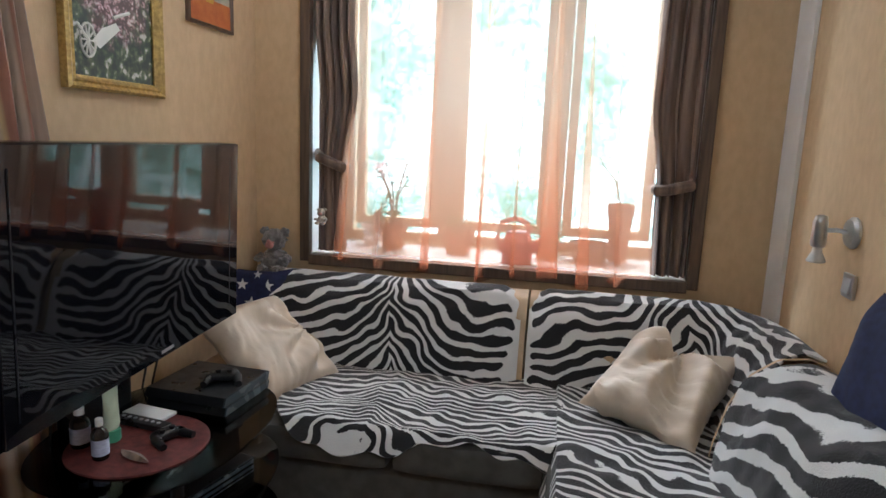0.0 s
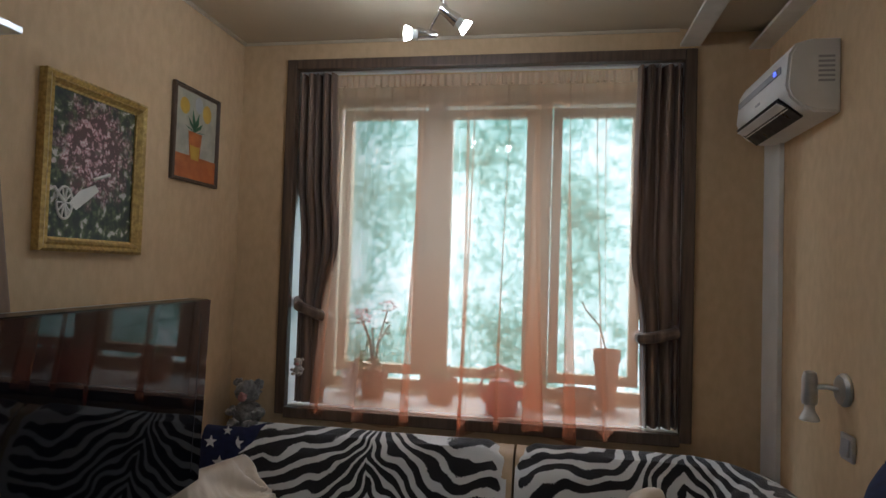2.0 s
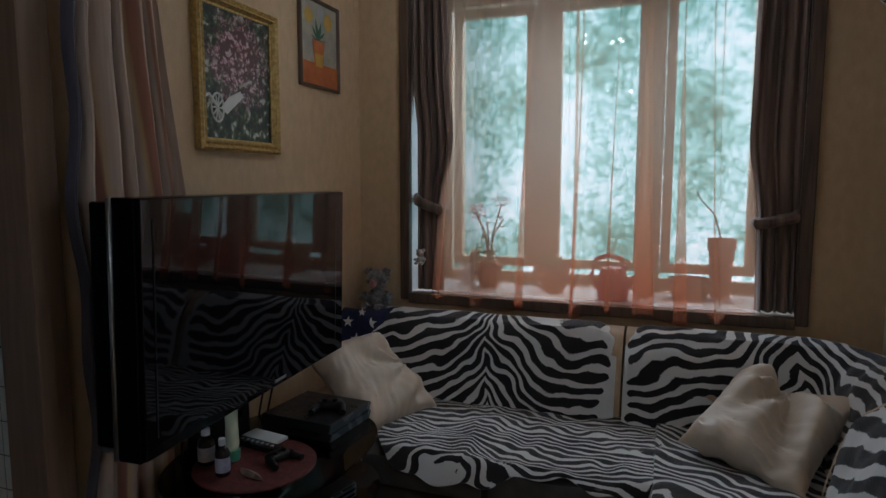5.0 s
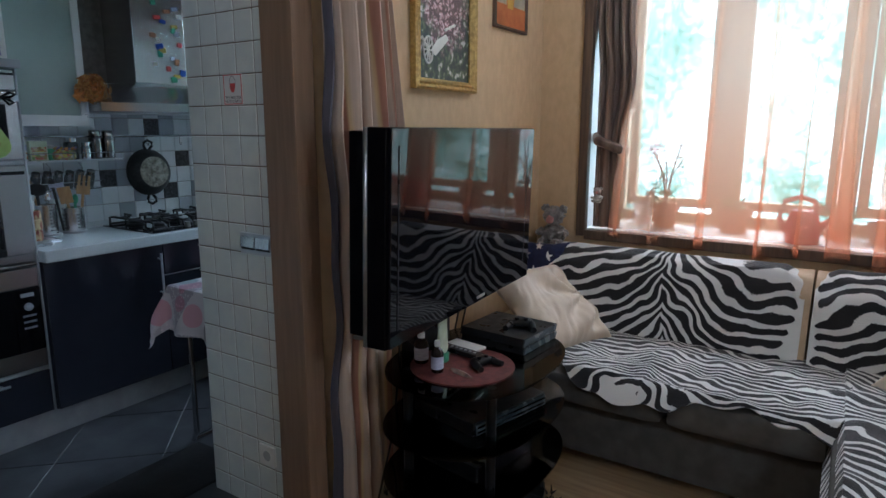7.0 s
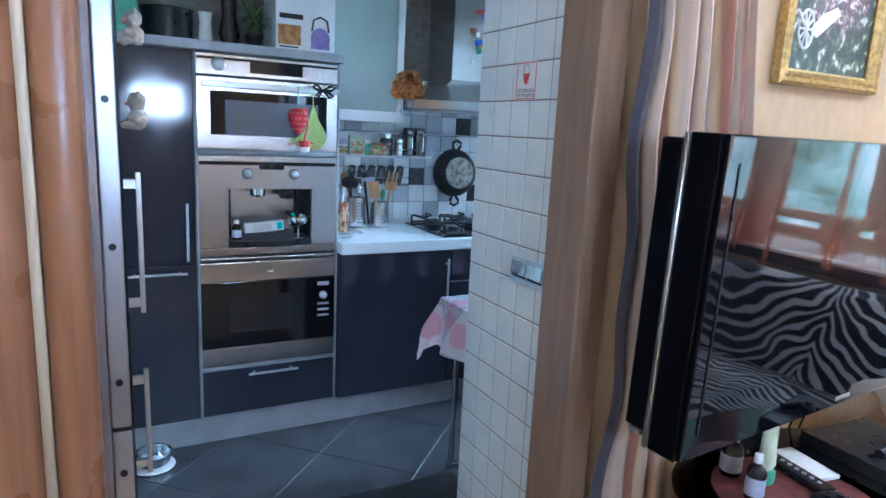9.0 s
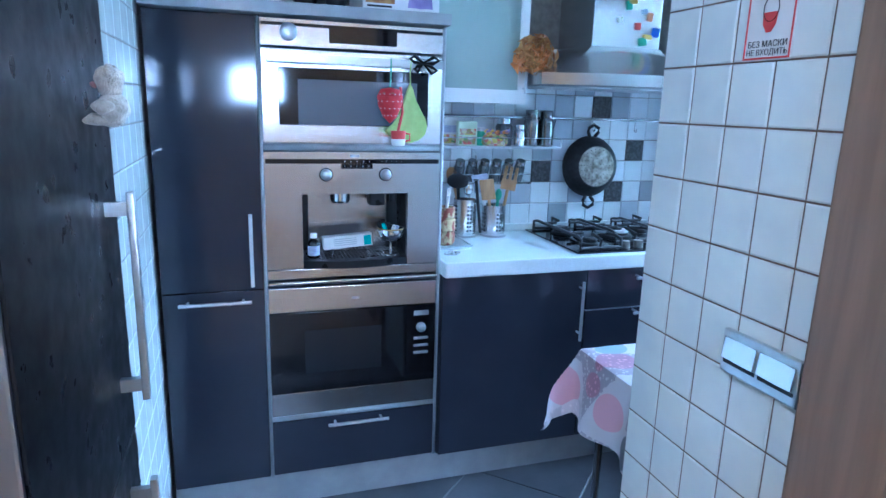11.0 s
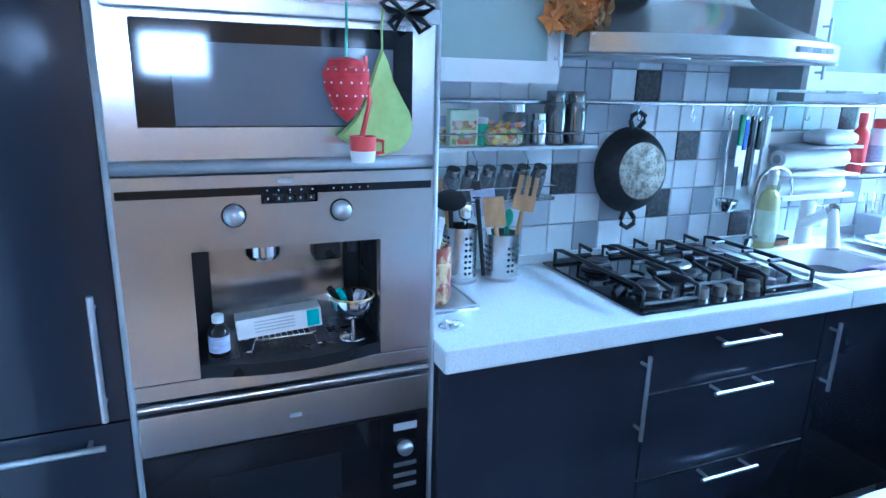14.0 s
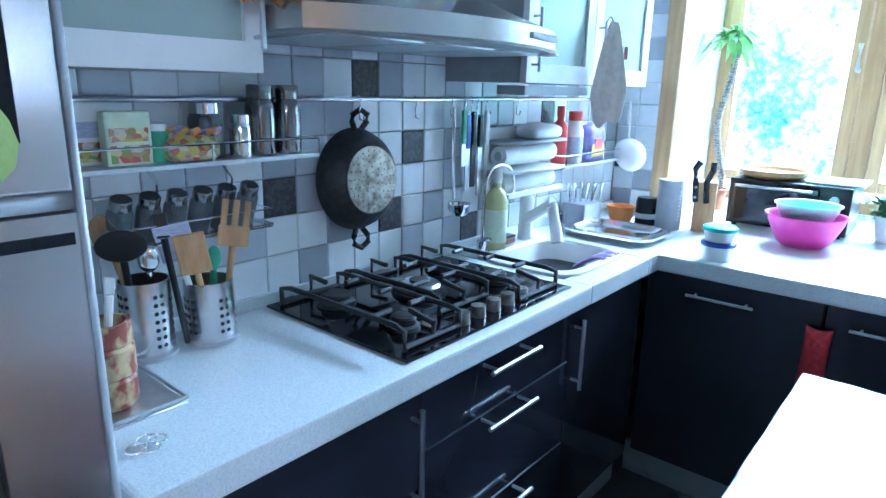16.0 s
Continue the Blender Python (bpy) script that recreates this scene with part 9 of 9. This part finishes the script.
part("goblet", a_lathe(FX - 0.035, 0.875, [(0.03, CB + 0.001), (0.028, CB + 0.004), (0.006, CB + 0.008), (0.004, CB + 0.04), (0.012, CB + 0.044), (0.030, CB + 0.052), (0.043, CB + 0.068), (0.047, CB + 0.084), (0.045, CB + 0.098), (0.042, CB + 0.097), (0.041, CB + 0.075), (0.001, CB + 0.06)], seg=30), M["chrome"], gob)
for k, (dy, dz, mt) in enumerate(((-0.05, 0.118, "black_plastic"), (-0.03, 0.112, "teal_plastic"), (-0.01, 0.115, "black_plastic"), (0.012, 0.106, "white_plastic"), (0.024, 0.104, "paper_blue"))):
    part("filling", a_cyl((FX - 0.035, 0.875 + dy * 0.4, CB + 0.075), (FX - 0.03, 0.875 + dy, CB + dz), 0.009, 0.007, seg=10), M[mt], gob)

part("rim", tube(bmesh.new(), [(FX - 0.035 + 0.0455 * math.cos(a), 0.875 + 0.0455 * math.sin(a), CB + 0.096) for a in np.linspace(0, 2 * math.pi, 30, endpoint=False)], 0.0022, 6, closed=True), M["gold"], gob, "gilt rim")

# dried leaf bouquet on the wall cabinet
bq = thing("leaf_bouquet", (-3.18, 1.44, 1.62), "bunch of dried orange leaves hanging on the wall cabinet", "bouquet")
rng = random.Random(17)


def maple(bm, c, u, v, n, s):
    """A five-pointed leaf with a folded middle."""
    mid = bm.verts.new(c)
    ring = []
    for k in range(10):
        a = 2 * math.pi * k / 10
        r = s * (1.0 if k % 2 == 0 else 0.5)
        ring.append(bm.verts.new(c + u * r * math.cos(a) + v * r * math.sin(a) + n * s * 0.25 * (k % 2)))
    for k in range(10):
        bm.faces.new((mid, ring[k], ring[(k + 1) % 10]))


tone_list = ("autumn", "orange_plastic", "wood_light")
for g, tn in enumerate(tone_list):
    bm = bmesh.new()
    for k in range(26 if g == 0 else 9):
        a, b = rng.random() * 6.28, rng.uniform(-0.9, 1.2)
        n = Vector((abs(math.cos(a)) * math.cos(b) + 0.3, math.sin(a) * math.cos(b), math.sin(b))).normalized()
        u = n.orthogonal().normalized()
        ang = rng.random() * 6.28
        u = (u * math.cos(ang) + n.cross(u) * math.sin(ang))
        c = Vector((-3.175, 1.445, 1.635)) + Vector((n.x * 0.04, n.y * 0.09, n.z * 0.085)) * rng.uniform(0.5, 1.0)
        maple(bm, c, u, n.cross(u), n, rng.uniform(0.028, 0.048))
    part("leaves", bm, M[tn], bq, "dried orange brown leaves", smooth=False)
part("stalk", a_cyl((UX + 0.002, 1.42, 1.60), (-3.175, 1.445, 1.63), 0.004, seg=6), M["bark"], bq)

# pet bowl, switches, sticker
pet = thing("pet_bowl", (-2.93, 0.22, 0), "steel pet bowl on a white saucer by the plinth", "bowl")
part("saucer", a_lathe(-2.93, 0.235, [(0.07, 0.0005), (0.085, 0.008), (0.083, 0.01), (0.001, 0.006)], seg=30), M["white_ceramic"], pet)
part("bowl", a_lathe(-2.93, 0.235, [(0.055, 0.011), (0.065, 0.02), (0.07, 0.065), (0.074, 0.067), (0.066, 0.062), (0.058, 0.02), (0.001, 0.016)], seg=30), M["chrome"], pet)
JY = DY1 + 0.0047
sw = thing("light_switch", (-1.69, JY, 1.05), "double silver light switch on the white tiles", "switch")
part("plate", a_box(-1.772, -1.612, JY - 0.012, JY - 0.0002, 1.012, 1.088, bevel=0.003), M["satin"], sw)
for a, b in ((-1.765, -1.695), (-1.689, -1.619)):
    part("rocker", turned(a_box(a - (a + b) / 2, b - (a + b) / 2, -0.0016, 0.0016, -0.014, 0.024, bevel=0.001), pose((a + b) / 2, JY - 0.0155, 1.052, -7, 0, 0)), M["chrome"], sw)
    part("gap", a_box(a, b, JY - 0.0128, JY - 0.0122, 1.029, 1.036), M["black_plastic"], sw, "dark slot", smooth=False)
sock = thing("wall_socket", (-1.70, JY, 0.25), "white power socket low on the tiles", "socket")
part("plate", a_box(-1.735, -1.655, JY - 0.01, JY - 0.0002, 0.205, 0.285, bevel=0.003), M["white_plastic"], sock)
part("well", a_cyl((-1.695, JY - 0.0105, 0.245), (-1.695, JY - 0.0085, 0.245), 0.02, seg=20), M["grey_plastic"], sock)
st = thing("warning_sticker", (-1.775, JY, 1.53), "white and red printed notice stuck on the tiles", "sticker")
part("paper", a_box(-1.824, -1.727, JY - 0.0012, JY - 0.0002, 1.528, 1.632), M["carton"], st, smooth=False)
bm = bmesh.new()
for x0, x1, z0, z1 in ((-1.822, -1.819, 1.53, 1.63), (-1.732, -1.729, 1.53, 1.63), (-1.8188, -1.7322, 1.53, 1.533), (-1.8188, -1.7322, 1.627, 1.63)):
    box(bm, x0, x1, JY - 0.002, JY - 0.0013, z0, z1)
part("border", bm, M["red"], st, smooth=False)
def flat_ring(points, r):
    return tube(bmesh.new(), [(-1.775 + x, JY - 0.0022, 1.588 + z) for x, z in points], r, 6, closed=True)


part("head_outline", flat_ring([(0.015 * math.cos(a), 0.017 + 0.019 * math.sin(a)) for a in np.linspace(0, 2 * math.pi, 20, endpoint=False)], 0.0008), M["black_plastic"], st, "outline of a head")
bm = bmesh.new()
bm.faces.new([bm.verts.new((-1.775 + x, JY - 0.0024, 1.588 + z)) for x, z in ((-0.015, 0.012), (0.015, 0.012), (0.013, -0.006), (0.005, -0.018), (-0.005, -0.018), (-0.013, -0.006))])
part("pictogram", bm, M["red"], st, "red face mask sign", smooth=False)
for words, z, size in (("БЕЗ МАСКИ", 1.5485, 0.0135), ("НЕ ВХОДИТЬ", 1.5365, 0.0125)):
    cu = bpy.data.curves.new("lettering", "FONT")
    cu.body, cu.size, cu.align_x, cu.extrude = words, size, "CENTER", 0.0003
    cu.materials.append(M["black_plastic"])
    ob = new("lettering", cu)
    ob.parent = st
    ob.matrix_parent_inverse = Matrix.Translation(st.location).inverted()
    ob.matrix_basis = pose(-1.775, JY - 0.0018, z, 90, 0, 0)
    tagged(ob, "small dark printed words")
# ---- tiles: each one a piece of its own, sharing one mesh per size ----
def tile_mesh(name, size, depth, material):
    """A square tile lying in the local x-y plane with softened edges."""
    bm = bmesh.new()
    h, e = size / 2, 0.003
    a = [bm.verts.new((sx * h, sy * h, 0)) for sx, sy in ((-1, -1), (1, -1), (1, 1), (-1, 1))]
    b = [bm.verts.new((sx * h, sy * h, depth - e * 0.6)) for sx, sy in ((-1, -1), (1, -1), (1, 1), (-1, 1))]
    c = [bm.verts.new((sx * (h - e), sy * (h - e), depth)) for sx, sy in ((-1, -1), (1, -1), (1, 1), (-1, 1))]
    for lo, hi in ((a, b), (b, c)):
        for k in range(4):
            bm.faces.new((lo[k], lo[(k + 1) % 4], hi[(k + 1) % 4], hi[k]))
    bm.faces.new(c)
    return finish(bm, material, name, False)


def lay(me, parent, m):
    ob = new("tile", me)
    ob.matrix_world = m
    ob.parent = parent
    return ob


PITCH = 0.0962
mixed, black = tile_mesh("tile", PITCH - 0.003, 0.008, M["mixed_tile"]), tile_mesh("tile", PITCH - 0.003, 0.008, M["black_tile"])
dark = {(0, 0), (3, 3), (5, 1), (4, -1), (8, -2), (18, 0), (10, 4), (13, 2)}
for i in range(-6, 21):
    for j in range(-3, 6):
        y, z = 1.617 + PITCH * (i + 0.5), 1.123 + PITCH * (j + 0.5)
        if y > KN - 0.04 or z < 0.94 or (z > 1.5 and (y < 1.42 or y > 2.5)):
            continue
        lay(black if (i, j) in dark else mixed, wall_k_west, Matrix.Translation((KX - 0.0065, y, z)) @ Matrix.Rotation(radians(90), 4, "Y"))
for i in range(0, 3):
    for j in range(-2, 10):
        lay(black if (i, j) == (0, 1) else mixed, wall_k_north, Matrix.Translation((KX + 0.05 + PITCH * i, KN + 0.0065, 1.0 + PITCH * (j + 0.5))) @ Matrix.Rotation(radians(90), 4, "X")) if KX + 0.05 + PITCH * (i + 0.5) < KW0 - 0.07 else None


def wall_tile(name, w, h, material):
    me = tile_mesh(name, 1.0, 0.008, material)
    for v in me.vertices:
        v.co.x, v.co.y = math.copysign(w / 2 - (0.5 - abs(v.co.x)), v.co.x), math.copysign(h / 2 - (0.5 - abs(v.co.y)), v.co.y)
    return me


TH = 0.1029
jamb, cut = wall_tile("tile", 0.0884, TH - 0.0034, M["white_tile"]), wall_tile("tile", 0.056, TH - 0.0034, M["white_tile"])
for i in range(5):
    for j in range(-6, 16):
        x = KE + 0.0455 + 0.0915 * i if i < 4 else KE + 4 * 0.0915 + 0.0295
        lay(jamb if i < 4 else cut, wall_jamb, Matrix.Translation((x, DY1 + 0.0132, 1.63 - TH * (j + 0.5))) @ Matrix.Rotation(radians(90), 4, "X"))
south = wall_tile("tile", TH - 0.003, TH - 0.003, M["white_tile"])
for i in range(8):
    for j in range(-5, 14):
        lay(south, wall_k_south, Matrix.Translation((-2.316 - TH * i, KS - 0.0113, 1.58 - TH * (j + 0.5))) @ Matrix.Rotation(radians(-90), 4, "X"))
side = wall_tile("tile", TH - 0.003, 0.0985, M["white_tile"])
for i in range(14):
    for j in range(-4, 9):
        lay(side, wall_jamb, Matrix.Translation((KE + 0.0052, DY1 + 0.06 + 0.1015 * i, 1.63 - TH * (j + 0.5))) @ Matrix.Rotation(radians(-90), 4, "Y"))
S = 0.4535
slab = tile_mesh("tile", S - 0.004, 0.008, M["slate"])
for i in range(-6, 7):
    for j in range(-6, 7):
        a, b = -1.876 + 0.6413 * (i + 0.5), -3.674 + 0.6413 * (j + 0.5)
        x, y = (a + b) / 2, (a - b) / 2
        if -3.6 < x < -1.55 and -0.4 < y < 3.1:
            lay(slab, kitchen_floor, Matrix.Translation((x, y, -0.008)) @ Matrix.Rotation(radians(45), 4, "Z"))
